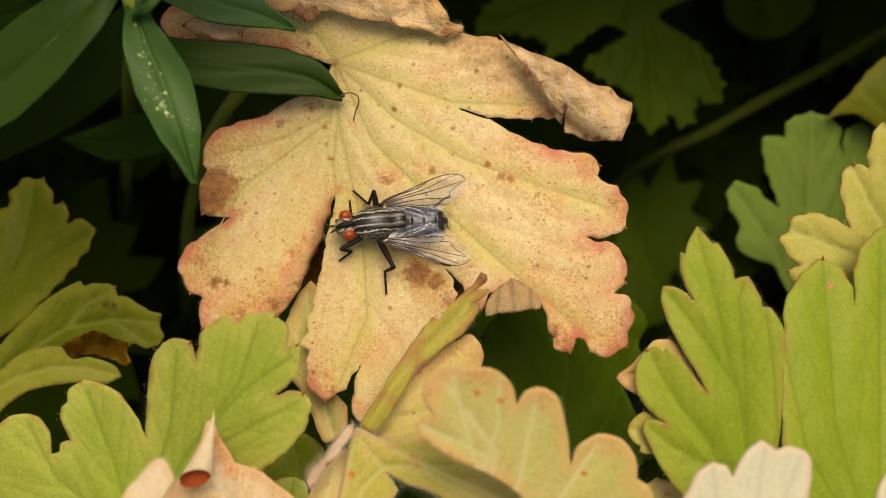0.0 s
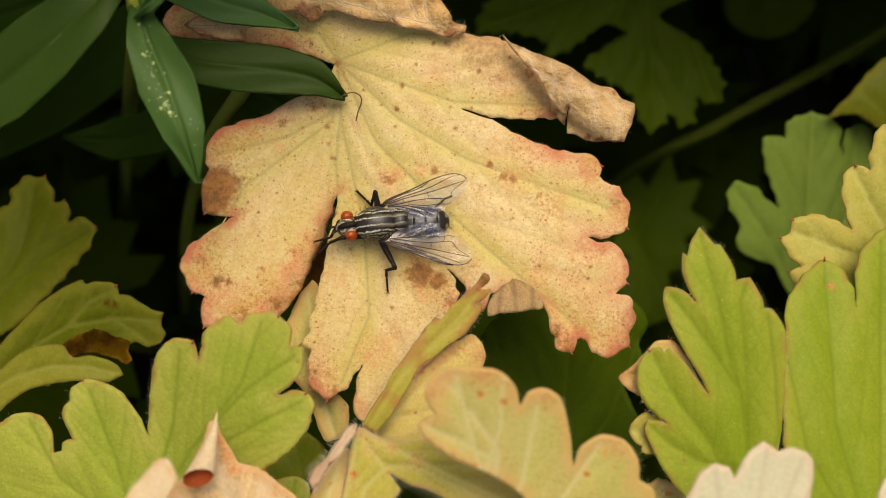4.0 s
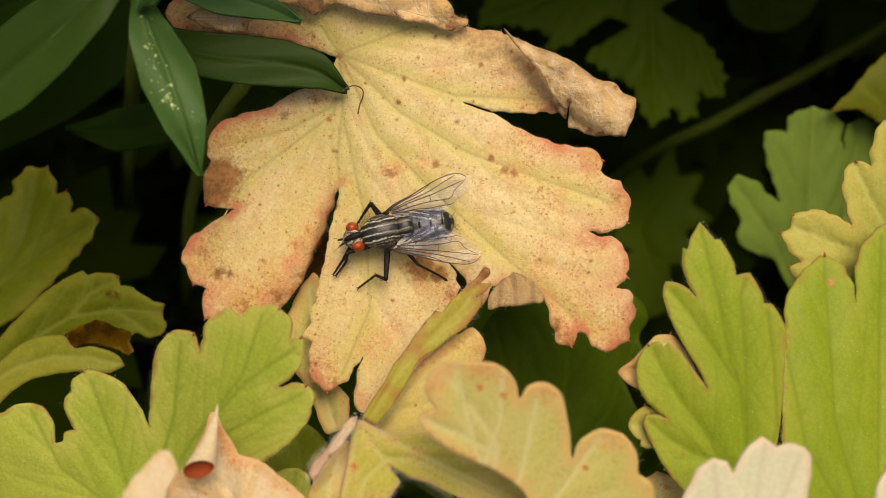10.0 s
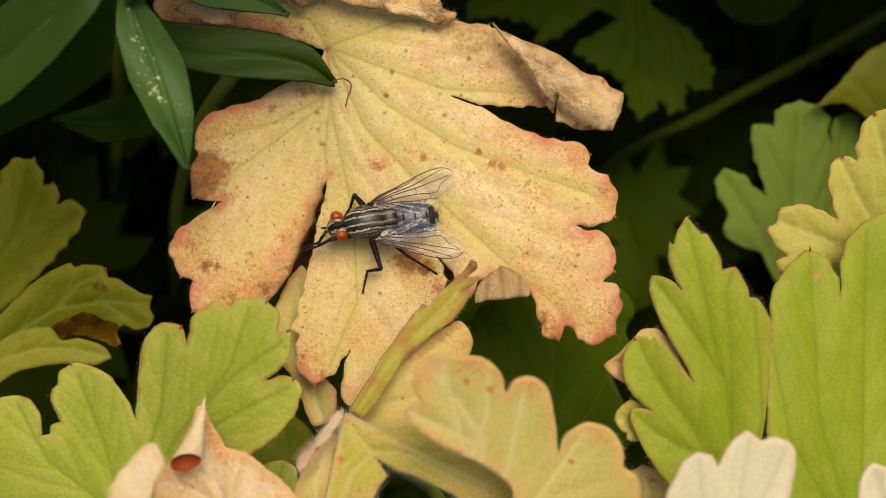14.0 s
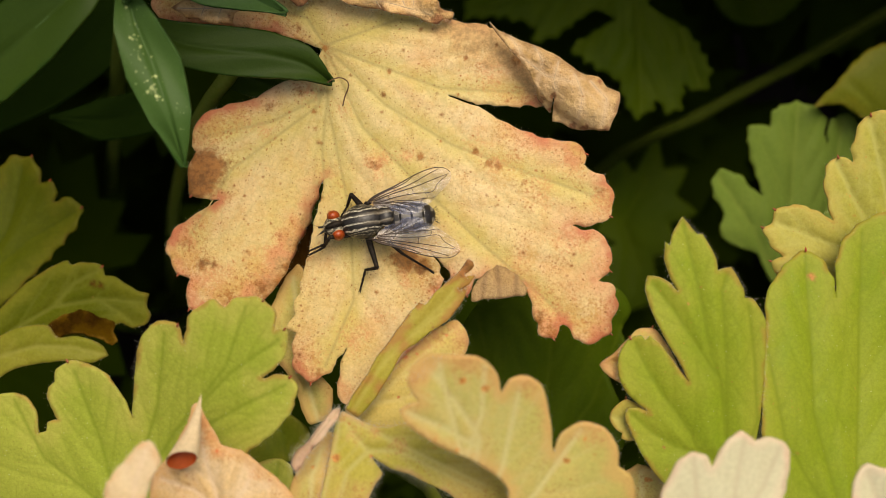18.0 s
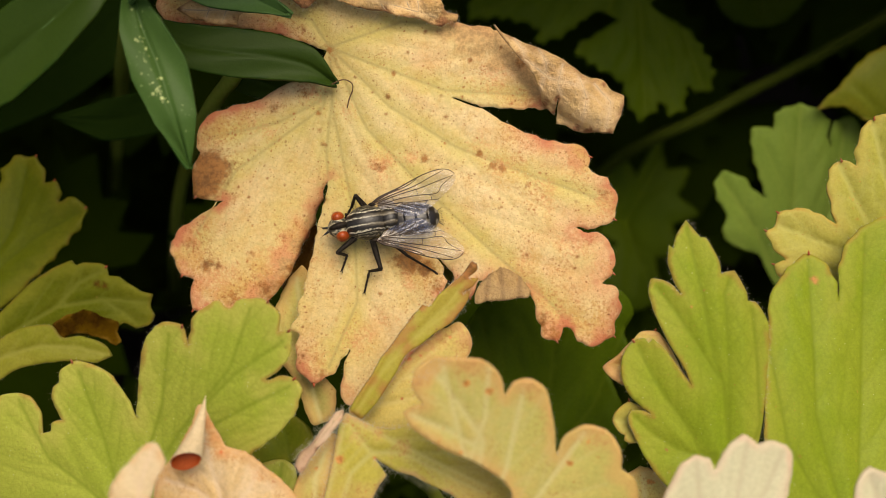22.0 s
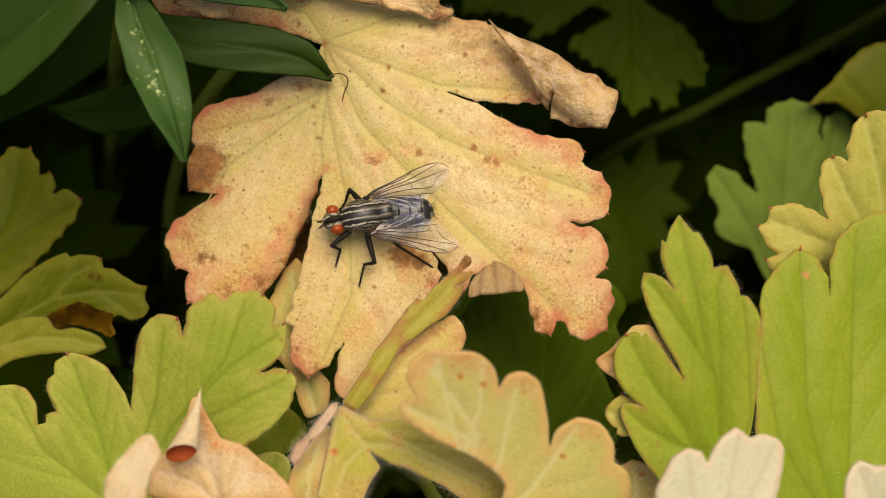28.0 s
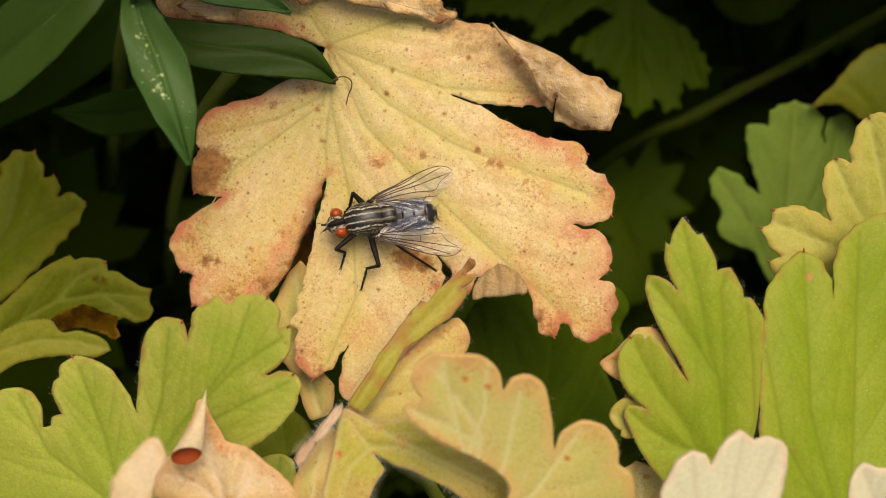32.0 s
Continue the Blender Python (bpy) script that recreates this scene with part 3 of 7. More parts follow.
        pts = pts[first:within.index(False, first)]
        if len(pts) < 3 or not vein_size:
            continue
        low = 0.10 + 0.5 * pleat + (thick if ribs < 0 else 0)
        size = [1.6 * vein_size * MM * (1.05 - 0.9 * i / len(pts)) for i in range(len(pts))]
        part("vein", ridge([(p[0] * MM, p[1] * MM, (height(*p) - low) * MM) for p in pts], size, ribs), vein_material or VEIN_GREEN, root)
    if pointed:
        for a, r in tips:
            p = rim[np.argmin(np.hypot(*(rim - polar(a, r)).T))]
            q = p + 0.3 * p / np.hypot(*p)
            part("tooth_point", tube([(*((p - 0.12 * p / np.hypot(*p)) * MM), (height(*p) - 0.12) * MM), (*((p + q) / 2 * MM), (height(*p) - 0.06) * MM), (*(q * MM), (height(*p) - 0.02) * MM)],
                                     [0.12 * MM, 0.09 * MM, 0.02 * MM], 6), POINT, root)
    if hair:
        roots = []
        for i in range(len(rim)):
            a, b = rim[i - 1], rim[i]
            out = np.array(((b - a)[1], -(b - a)[0]))
            mid = (a + b) / 2
            if inside(np.array([mid + out * 0.2 / (np.hypot(*out) + 1e-9)]), rim)[0]:
                out = -out
            for _ in range(hair):
                p = a + (b - a) * rng.random()
                roots.append(((p[0], p[1], height(*p)), (out[0], out[1], 0)))
        part("hairs", hairs_mesh(roots, rng, hair_mm, 0.009), HAIR, root, "fine pale hairs along the rim")
    if stalk:
        pts = [Vector(p) for p in stalk]
        curve = []
        for i in range(len(pts) - 1):
            curve += [pts[i].lerp(pts[i + 1], q / 5) for q in range(5)]
        curve.append(pts[-1])
        part("stalk", tube([p * MM for p in curve], [0.7 * MM] * len(curve), 10), STALK, root, "slender green leaf stalk")
    return root


# ---- ground ----
def ground():
    bm = bmesh.new()
    n = 40
    ticks = [math.copysign((abs(i) / n) ** 4 * 60, i) + i * 0.004 for i in range(-n, n + 1)]
    grid = [[bm.verts.new((x, y, 0.010 * noise.noise((x * 25, y * 25, 0)) if abs(x) + abs(y) < 3 else 0)) for x in ticks] for y in ticks]
    for r0, r1 in zip(grid[:-1], grid[1:]):
        for i in range(len(r0) - 1):
            bm.faces.new((r0[i], r0[i + 1], r1[i + 1], r1[i])).smooth = True
    me = bpy.data.meshes.new("ground")
    bm.to_mesh(me)
    bm.free()
    me.materials.append(SOIL)
    tagged(new("ground", me), "dark bare garden soil under the plants", "ground", kind="structure")


ground()


# ---- geranium leaves ----
leaf("geranium_leaf", (-10.5, 18.2, 0.3), (0, -4), [(230, 0.5, 0), (243, 2.4), (230, 4.0), (221, 5.6), (217.6, 7.21), (217.1, 8.72), (212.9, 10.16), (210.2, 12.14),
     (209.9, 14.01), (212.9, 15.31), (217.4, 16.23), (219.6, 16.36, 0), (221.7, 17.74), (225.3, 18.95), (228.8, 19.71),
     (232.7, 18.92), (236.3, 18.12, 0), (233.4, 20.4), (231.2, 22.72), (231.3, 24.31), (234.1, 25.65), (237.9, 26.47),
     (240.8, 26.24, 0), (241.2, 27.73)] + 
     [(243.5, 28.74), (247.3, 28.58), (252.3, 27.38), (256.6, 25.9), (259.9, 23.6), (262.6, 20.05), (265.3, 17.1), (267.4, 14.77),
     (270.3, 12.9, 0), (269.1, 14.75), (267.6, 16.51), (266.5, 19.55), (265, 23.15), (263.9, 26.39), (263.3, 27.85),
     (264.8, 28.16, 0), (264.6, 30.04), (265.8, 31.9), (268.4, 32.79), (271.4, 31.79), (274.8, 29.44, 0), (273.4, 31.83),
     (273.3, 34.64), (276.7, 34.95)] + 
     [(282.5, 32.5), (287.8, 31.04), (294.8, 27.16), (297.8, 25.4, 0), (298.4, 23.95), (297.9, 22.73, 0), (299.4, 24.07),
     (299.5, 25.81), (300.5, 27.82), (303.8, 27.15), (308.9, 27.81), (310.4, 30.75), (308.6, 33.18), (307.7, 34.9), (308.8, 36.12),
     (310.9, 35.38, 0), (311.7, 36), (311.5, 37.72), (313.1, 38.88), (315.6, 39.16), (316.9, 38.5, 0), (319.1, 38.01),
     (320.9, 36.63), (320.4, 35.1, 0)] + 
     [(322.5, 35.14), (325.2, 34.15), (326.4, 32.82), (325.9, 31.21), (324.4, 29.4, 0), (327, 31.45), (329.9, 32.1), (332.8, 31.69),
     (335.3, 30.07), (335.7, 28.11), (335.6, 27.42, 0), (338.2, 27.47), (339.3, 26.31), (338.3, 23.9), (337.4, 21.13),
     (337.7, 18.45), (338.9, 15.68), (338.7, 12.86, 0), (339.3, 15.06), (341.4, 17.72), (344.3, 20.82), (345.4, 22.11),
     (349, 21.41), (354.5, 19.87)] + 
     [(0.9, 18.16), (6.6, 16.38), (10.3, 13.23), (14.9, 11.78), (27, 10.33), (48.6, 8.93), (87.1, 7.87), (129, 9.75),
     (151.4, 13.96), (161.4, 17.15), (166.7, 17.63), (171.7, 16.42), (171.1, 13.06), (168.9, 9.17), (167, 4.67), (176.1, 1.76, 0)],
     veins=[[(315.7, 0.03), (274.3, 5.08), (269.5, 9.96), (270.5, 12.95)], [(315.7, 0.03), (275.8, 3.17), (265, 5.89), (244.5, 9.29), (233.3, 15.08), (235.4, 24.04)], [(315.7, 0.03), (275.8, 3.17), (260.3, 5.39), (235.3, 9.03), (222.5, 12.32), (216.3, 15.26)], [(315.7, 0.03), (274.6, 6.18), (279.3, 16.17), (277.2, 24.91), (270.8, 31.25)], [(315.7, 0.03), (295.9, 8.69), (303.7, 14.63), (308.9, 23.32), (312, 33.13), (312.3, 36.17)], [(315.7, 0.03), (316.5, 8.24), (322.8, 15.65), (328.7, 23.46), (332, 31.2)], [(315.7, 0.03), (339.2, 5.22), (340.5, 12.08), (347.2, 19.45)], [(315.7, 0.03), (19.1, 2.82), (19.8, 7.47), (11.8, 11.63)], [(315.7, 0.03), (123.7, 3.18), (151, 8.96), (163.6, 15.76)]],
     # Browns beside the slit: part real browning, part shade put into the colour.
     stains=[(274.3, 0.35, 0.38, 0.9), (299.5, 1.3, 0.27, 0.7), (277.7, 2.35, 0.22, 0.7), (262.3, 19.9, 0.5, 0.7), (260.9, 21.8, 0.6, 0.8), (259.4, 23.6, 0.7, 0.8), (258.0, 25.0, 0.7, 0.7), (256.6, 26.41, 0.66, 0.6), (224.8, 18.33, 1.2, 1.3), (320.5, 7.54, 0.38, 1), (338.4, 6.83, 0.38, 0.9), (267.8, 9.42, 0.38, 0.9), (264.7, 8.08, 0.33, 0.8), (325, 19.52, 0.49, 1), (326, 20.6, 0.44, 1), (325.6, 17.88, 0.38, 1), (311.6, 14.3, 0.55, 0.8), (294, 12.6, 0.76, 0.6), (291.4, 22.13, 1.42, 1.1), (294.5, 23.52, 1.09, 1)] +
     [(295.2, 25.45, 0.87, 0.7), (226.4, 16.69, 2.19, 1.2), (228.1, 18.46, 1.64, 1.2), (230, 15.77, 1.09, 0.8), (241.5, 24.39, 0.76, 1), (243.8, 23.87, 0.55, 0.8), (226.8, 7.92, 0.76, 0.7), (242.6, 5.03, 0.55, 0.7), (261.9, 6.47, 0.38, 0.7), (250.5, 21.57, 0.55, 0.6), (256.1, 24.32, 1.2, 0.7), (250.2, 26.25, 1.2, 0.6), (355.3, 13.76, 0.26, 1.2), (0.3, 16.61, 0.22, 1.1), (359.2, 13.43, 0.18, 1.1), (1.7, 12.75, 0.18, 1.1), (354.6, 17.97, 0.2, 0.9), (356.7, 18.73, 0.9, 0.7), (315.7, 0.03, 0.76, 0.6), (308.8, 33.66, 1.09, 0.7), (309.1, 35.18, 1.09, 0.7)] +
     [(112.4, 4.64, 3.28, 0.4), (262.4, 21.62, 0.66, 0.6), (260.6, 22.6, 1.5, 0.55), (262.6, 19.8, 1.0, 0.5), (258.6, 24.6, 1.6, 0.55), (255.2, 26.3, 1.3, 0.5), (235.5, 23.6, 1.1, 0.5), (269.8, 31.79, 0.76, 0.6), (326.3, 23.44, 0.44, 0.7), (287.4, 17.87, 0.16, 0.8), (312.7, 3.98, 0.27, 0.8), (356.3, 7.61, 0.33, 0.8), (327.4, 13.52, 0.27, 0.8), (332.6, 30.11, 0.76, 0.5), (282.6, 24.47, 0.27, 0.8), (280, 25.92, 0.27, 0.7)],
     # Blush beside the slit also paints in the dimming of the down-curled lobe.
     blush=[(263.1, 21.58, 1.97, 1.1), (260.1, 24.52, 1.86, 1.1), (264.7, 18.22, 1.2, 1), (261, 20.03, 1.64, 0.8), (256.5, 26.25, 1.64, 0.9), (213.1, 13.51, 2.46, 0.9), (218.7, 10.93, 1.64, 0.7), (337.2, 26.69, 2.19, 0.9), (338.1, 22.78, 2.19, 0.7), (337.1, 19.42, 1.64, 0.6), (331.8, 30.96, 1.53, 0.8), (315, 37.84, 2.19, 0.9), (310.3, 35.1, 2.19, 0.9), (322.2, 34.88, 1.64, 0.7), (323.9, 30.79, 2.19, 0.5), (295.5, 12.57, 1.42, 0.8), (307.7, 13.31, 0.87, 0.7), (294.5, 23.52, 2.19, 0.8), (247.4, 4.55, 1.64, 0.6), (251.7, 26.59, 2.73, 0.8)] +
     [(257.7, 23.61, 2.19, 0.8), (235.2, 23.43, 1.64, 0.7), (235.2, 25.44, 1.37, 0.7), (266.8, 31.86, 1.91, 0.6), (274.5, 34.03, 1.37, 0.5), (169.8, 2.64, 0.76, 0.9), (169.1, 14.83, 3.28, 0.6), (163.1, 6.49, 2.73, 0.5), (350.1, 17.06, 3.28, 0.5), (347.1, 20.57, 1.64, 0.7), (235.4, 18.7, 1.37, 0.6), (232.8, 22.82, 1.5, 0.9), (239.3, 25.3, 1.6, 0.7), (244.3, 25.33, 2.0, 0.6), (250.6, 24.73, 2.2, 0.6), (256.7, 23.64, 2.0, 0.8), (259.2, 21.97, 1.4, 0.8), (259.9, 24.74, 2, 0.8), (253.8, 25.42, 1.6, 0.6), (326.2, 21.14, 2.5, 0.5), (326.4, 25.13, 2.2, 0.5), (327.9, 18.06, 2.0, 0.35), (321.0, 29.94, 2, 0.5), (314.9, 28.27, 2.4, 0.4), (312.6, 35.42, 2, 0.7), (315.2, 37.72, 1.6, 0.9), (311.5, 31.91, 1.6, 0.5), (276.9, 28.87, 2.2, 0.5), (268.3, 30.42, 1.6, 0.6), (292.0, 20.65, 1.6, 0.6), (290.4, 23.97, 1.2, 0.7), (283.3, 27.11, 2.0, 0.35), (265.7, 27.73, 1.4, 0.4), (288.2, 6.34, 1.3, 0.4), (244.0, 4.34, 1.2, 0.5), (218.7, 10.84, 1.4, 0.6), (214.7, 12.96, 1.2, 0.8), (235.8, 10.12, 1.4, 0.4), (258.8, 21.16, 1.6, 1.2), (259.4, 19.42, 1.2, 1.1), (258.1, 23.77, 1.8, 1.2), (253.6, 25.16, 1.8, 1.0), (247.6, 25.86, 1.8, 0.9), (260.9, 17.64, 1.0, 0.9), (254.4, 22.45, 1.8, 0.7), (237.9, 24.37, 1.2, 0.8), (241.7, 26.59, 1.3, 0.8), (233.2, 23.04, 1.1, 1.1), (236.6, 21.07, 1.2, 0.6)],
     calm=[(338.7, 13.5, 2.6), (338.2, 17, 2.0), (335.6, 27.4, 1.0), (274.8, 29.4, 2.2), (297.9, 22.7, 2.0), (250, 3, 3.0)],
     slit=[(13, 270.3), (15, 268.6), (17, 267.0), (20, 265.7), (23, 264.3), (26, 262.6), (29, 260.0), (34, 257.0)],
     cup=0, wave=0.5, phase=0.6, material=YELLOW, vein_material=VEIN, grid=0.36, hair=2, hair_mm=0.3,
     # Entries at 254 to 264 degrees: dry brown with the slit's shade added.
     dry=[(7.9, 11.53, 1.4, 0.7), (6.3, 13.03, 1.5, 0.9), (5.7, 14.74, 1.6, 1.0), (4.0, 16.05, 1.6, 1.1), (0.6, 17.18, 1.6, 1.1), (357.1, 18.18, 1.5, 1.1), (352.7, 19.3, 1.2, 1.0), (359.6, 12.98, 1.2, 0.7),
     (359.0, 14.52, 1.4, 0.8), (356.5, 16.09, 1.4, 0.8), (349.3, 20.29, 1.0, 0.8), (258.9, 23.98, 1.5, 0.8), (260.4, 21.9, 1.4, 0.85), (256.2, 25.12, 1.5, 0.7), (262.2, 19.6, 1.1, 0.8), (264.2, 17.4, 0.8, 0.7), (254.6, 23.6, 1.4, 0.45), (226.4, 16.7, 2.0, 0.9), (228.5, 18.4, 1.6, 0.9)],
      puff=0.12, pleat=0.14, scallop=0.26, fret=0.2, ribs=-1, vein_size=0.12, seed=3, pointed=True, stalk=[(0, 0, -0.6), (-2, 4, -6), (-4, 6, -20), (-3, -8, -70), (0, -60, -190)],
     label="yellowed geranium leaf with reddish toothed rim and brown specks", group="geranium leaves")
leaf("geranium_leaf", (-28.0, -26.5, 8.0), (8, -14), [(29.8, 15.38), (31.1, 18.23), (33.5, 20.77), (37.3, 22.61), (39.9, 22.68), (44.1, 20.53, 0), (43.6, 22.94), (45.8, 24.65),
     (47.7, 25.16), (49.2, 24.55, 0), (51.5, 25.72), (54.4, 25.95), (57.4, 25.31), (59.6, 24.31), (60.6, 23.49, 0), (63.2, 23.49),
     (65.6, 22.59), (67, 20.7), (66.1, 18.62, 0), (69.1, 19.95), (72.8, 19.93), (76.1, 19.06), (78.8, 17.25), (80, 14.47)] + 
     [(80.2, 9.84, 0), (84.9, 11.69), (90.9, 13.54), (97.1, 14.73), (105, 15.37), (109.9, 14.99), (112.5, 14.01, 0), (115.8, 13.79),
     (118.6, 12.47), (119.7, 10.72, 0), (125.2, 11.08), (128.3, 10.58), (132.7, 10.88, 0), (125.6, 12.69), (126.1, 14.24),
     (129.2, 15.31), (135.2, 16.05), (143.5, 16.84), (162, 17.06), (180.9, 15.75), (202, 8.69), (326.6, 4.27), (14.2, 11.94)],
     veins=[[(216.7, 0.04), (56.3, 10.33), (53.1, 18.89), (56.8, 24.59)], [(216.7, 0.04), (68.9, 11.94), (72.2, 18.91)], [(216.7, 0.04), (102.2, 7.41), (104, 14.55)], [(216.7, 0.04), (47.2, 12.77), (41.5, 18.53), (39.1, 22.02)], [(216.7, 0.04), (141, 8.96), (130.2, 14.64)], [(56.3, 10.33), (51, 18.83), (47.2, 24.17)]],
     cup=0.15, wave=0.6, phase=1, material=GREEN, hair=1, scallop=0.16, grid=0.36, puff=0.09, pleat=0.22, seed=5, pointed=True, label="yellow-green lobed geranium leaf with tiny red rim points", group="geranium leaves", stalk=[(0, 0, 0), (2, -10, -30), (6, -60, -140)])
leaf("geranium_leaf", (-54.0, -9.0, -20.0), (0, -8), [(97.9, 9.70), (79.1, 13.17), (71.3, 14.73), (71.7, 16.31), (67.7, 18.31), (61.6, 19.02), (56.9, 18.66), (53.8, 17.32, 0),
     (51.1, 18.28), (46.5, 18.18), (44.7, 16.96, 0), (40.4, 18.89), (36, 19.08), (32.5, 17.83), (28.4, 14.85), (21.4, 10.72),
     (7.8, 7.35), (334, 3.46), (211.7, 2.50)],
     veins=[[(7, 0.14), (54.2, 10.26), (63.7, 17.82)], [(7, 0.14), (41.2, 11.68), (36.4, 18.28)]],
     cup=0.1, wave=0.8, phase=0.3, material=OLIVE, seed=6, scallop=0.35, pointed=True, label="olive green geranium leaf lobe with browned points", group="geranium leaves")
# Added lobe that fills the slit with brown and shade.
leaf("geranium_leaf", (-9.5, 0.0, -7.0), (0, 0), [(163.0, 2.6, 0), (200.2, 2.0), (244.7, 4.67), (248.0, 7.1), (236.1, 6.9), (231.4, 8.49), (208.7, 7.76), (188.4, 5.15), (158.5, 3.63)],
     veins=[], stains=[(90, 2, 3, 0.8), (270, 2, 3, 0.8)], cup=0, wave=0.5, phase=0.4, material=SLIT_FILL, seed=41, grid=0.5, hair=2, label="dark brown lobe added to darken the slit of the yellow leaf", group="geranium leaves")
leaf("geranium_leaf", (-45.5, -11.9, -10.8), (0, 0), [(203.5, 3.79), (120.5, 2.31), (78.6, 4.27), (66.6, 6.47), (56.1, 9.27), (50.7, 10.99, 0), (46.8, 10.94, 0), (43.8, 11.96), (39.4, 12.87), (36.1, 13.29), (32.3, 13.04, 0), (29.3, 13.90),
     (24.3, 14.73, 0), (20.4, 15.42), (17.5, 16.55, 0), (14.0, 16.03), (10.0, 16.24, 0), (6.9, 15.74), (5.6, 14.10, 0), (8.6, 12.87), (7.3, 11.96), (5.1, 10.46), (0.3, 7.81), (348.9, 5.91),
     (303.6, 3.15), (235.0, 5.02)],
     veins=[[(222.7, 3.94), (36.5, 1.44), (32.5, 6.50), (23.0, 11.29), (15.2, 15.87)], [(32.5, 6.50), (38.2, 9.91), (35.7, 12.78)], [(23.0, 11.29), (13.2, 13.07), (7.4, 14.15)]],
     stains=[(31.4, 11.50, 0.56, 0.8), (28.8, 12.19, 0.56, 0.8)],
     cup=0, wave=0.7, phase=0.9, material=MOSS, seed=7, scallop=0.1, fret=0.08, grid=0.4, pleat=0.4, pointed=True, hair=1, hair_mm=0.3, label="olive geranium leaf half with yellowed points", group="geranium leaves")
leaf("withered_leaf_patch", (-36.2, -10.1, -9.6), (0, 0), [(185.3, 3.85), (168.0, 3.13), (151.7, 2.24), (110.3, 1.58), (51.5, 1.43), (14.2, 2.26), (3.4, 3.20), (345.9, 3.00), (333.9, 3.95, 0), (323.9, 3.68, 0), (322.0, 2.60), (303.2, 1.65),
     (243.0, 1.18), (209.6, 2.27), (207.2, 3.34), (196.9, 3.70)],
     veins=[[(188.3, 3.45), (155.7, 0.59), (345.9, 3.00)]],
     stains=[(186.4, 3.14, 1.01, 1.0), (193.9, 2.03, 1.01, 1.0), (149.0, 1.30, 1.01, 1.0), (37.6, 1.12, 1.01, 1.0)],
     cup=0, wave=0.3, phase=0.9, material=SCORCHED, seed=43, scallop=0.1, fret=0.15, grid=0.3, crinkle=0.2, pleat=0.2, vein_size=0, label="curled dark brown withered patch on an olive leaf", category="leaf")
leaf("geranium_leaf", (-42.3, -13.0, -9.0), (0, 0), [(197.0, 6.84), (179.7, 4.27), (142.4, 2.87), (89.9, 2.63), (46.5, 3.74), (24.6, 3.78), (17.7, 5.70), (10.0, 7.27), (4.4, 8.32), (358.0, 8.74, 0), (354.8, 8.05), (351.8, 7.24, 0),
     (348.1, 4.40), (320.0, 1.90), (235.2, 2.46), (225.6, 4.45), (222.4, 8.06), (209.3, 8.80)],
     veins=[[(205.7, 7.25), (191.9, 2.61), (23.9, 1.58), (5.8, 5.19), (358.5, 8.45)]], blush=[],
     cup=0, wave=0.4, phase=0.3, material=MOSS_LIT, seed=42, grid=0.4, scallop=0.05, fret=0.06, pleat=0.4, hair=1, hair_mm=0.3, label="yellow-green upturned lower half of an olive leaf", group="geranium leaves")
leaf("geranium_leaf", (27.3, -20.8, 10.0), (0, 0), [(204.3, 5.86), (194.8, 5.95), (178.8, 7.09), (167.5, 8.36), (158.8, 9.63), (152.7, 10.68), (148.9, 10.74, 0), (146.0, 9.95), (144.9, 9.03, 0), (144.7, 10.28), (142.9, 12.17), (139.1, 13.57),
     (133.2, 14.67), (127.8, 14.96), (123.9, 14.6), (123.9, 14.1, 0), (121.9, 14.22, 0), (120.2, 13.27), (118.9, 11.71), (117.4, 9.97), (116.2, 8.82, 0), (115.8, 10.27), (116.7, 11.77), (117.3, 14.13),
     (117.0, 16.38), (115.6, 18.32), (113.9, 19.11, 0), (111.2, 18.64), (109.0, 17.86), (107.5, 16.91, 0), (108.5, 18.4), (108.4, 20.01), (106.9, 21.5, 0), (106.1, 21.05, 0), (104.8, 22.04), (103.2, 22.68),
     (101.7, 23.3, 0), (100.2, 22.25), (99.2, 21.57, 0), (98.0, 21.49, 0), (96.5, 20.35), (95.1, 19.15), (94.9, 18.11, 0), (93.2, 18.27), (91.0, 18.33, 0), (89.0, 17.44), (87.4, 16.57), (86.5, 15.68, 0),
     (83.8, 15.68), (81.0, 14.96), (78.4, 14.04), (76.5, 12.82), (74.4, 11.07), (69.8, 8.33), (59.7, 5.46), (42.6, 3.13), (301.0, 2.69), (235.9, 3.95)],
     veins=[[(10.8, 0.03), (95.1, 3.64), (96.4, 8.19), (100.3, 10.75), (101.0, 16.26), (101.8, 22.57)], [(96.4, 8.19), (105.5, 11.62), (109.6, 14.86), (113.5, 18.45)], [(10.8, 0.03), (144.7, 3.51), (134.9, 5.04), (131.7, 9.56), (128.8, 12.93), (127.2, 14.42)], [(10.8, 0.03), (152.1, 3.23), (156.8, 5.09), (154.3, 7.81), (150.2, 10.39)], [(93.7, 2.6), (92.9, 11.13), (93.9, 16.29), (91.8, 17.95)], [(1.2, 1.32), (60.2, 5.13), (78.0, 10.09), (84.8, 15.21)]],
     stains=[(105.3, 15.59, 0.18, 0.9), (105.8, 14.97, 0.18, 0.9), (152.1, 6.19, 0.18, 0.9), (144.4, 8.7, 0.18, 0.9), (100.2, 16.87, 0.18, 0.9), (93.2, 16.16, 0.18, 0.9), (107.4, 18.7, 0.18, 0.9), (161.7, 6.29, 0.18, 0.9), (126.8, 3.52, 0.18, 0.9)],
     cup=0.05, wave=0.5, phase=2, material=LIME, hair=3, hair_mm=0.42, scallop=0.0, fret=0.05, grid=0.34, pleat=0.6, puff=0.12, seed=8, pointed=True, label="pleated lime green geranium leaf with hairy rim", group="geranium leaves", stalk=[(0, 0, -0.6), (0, -20, -40), (0, -70, -130)])
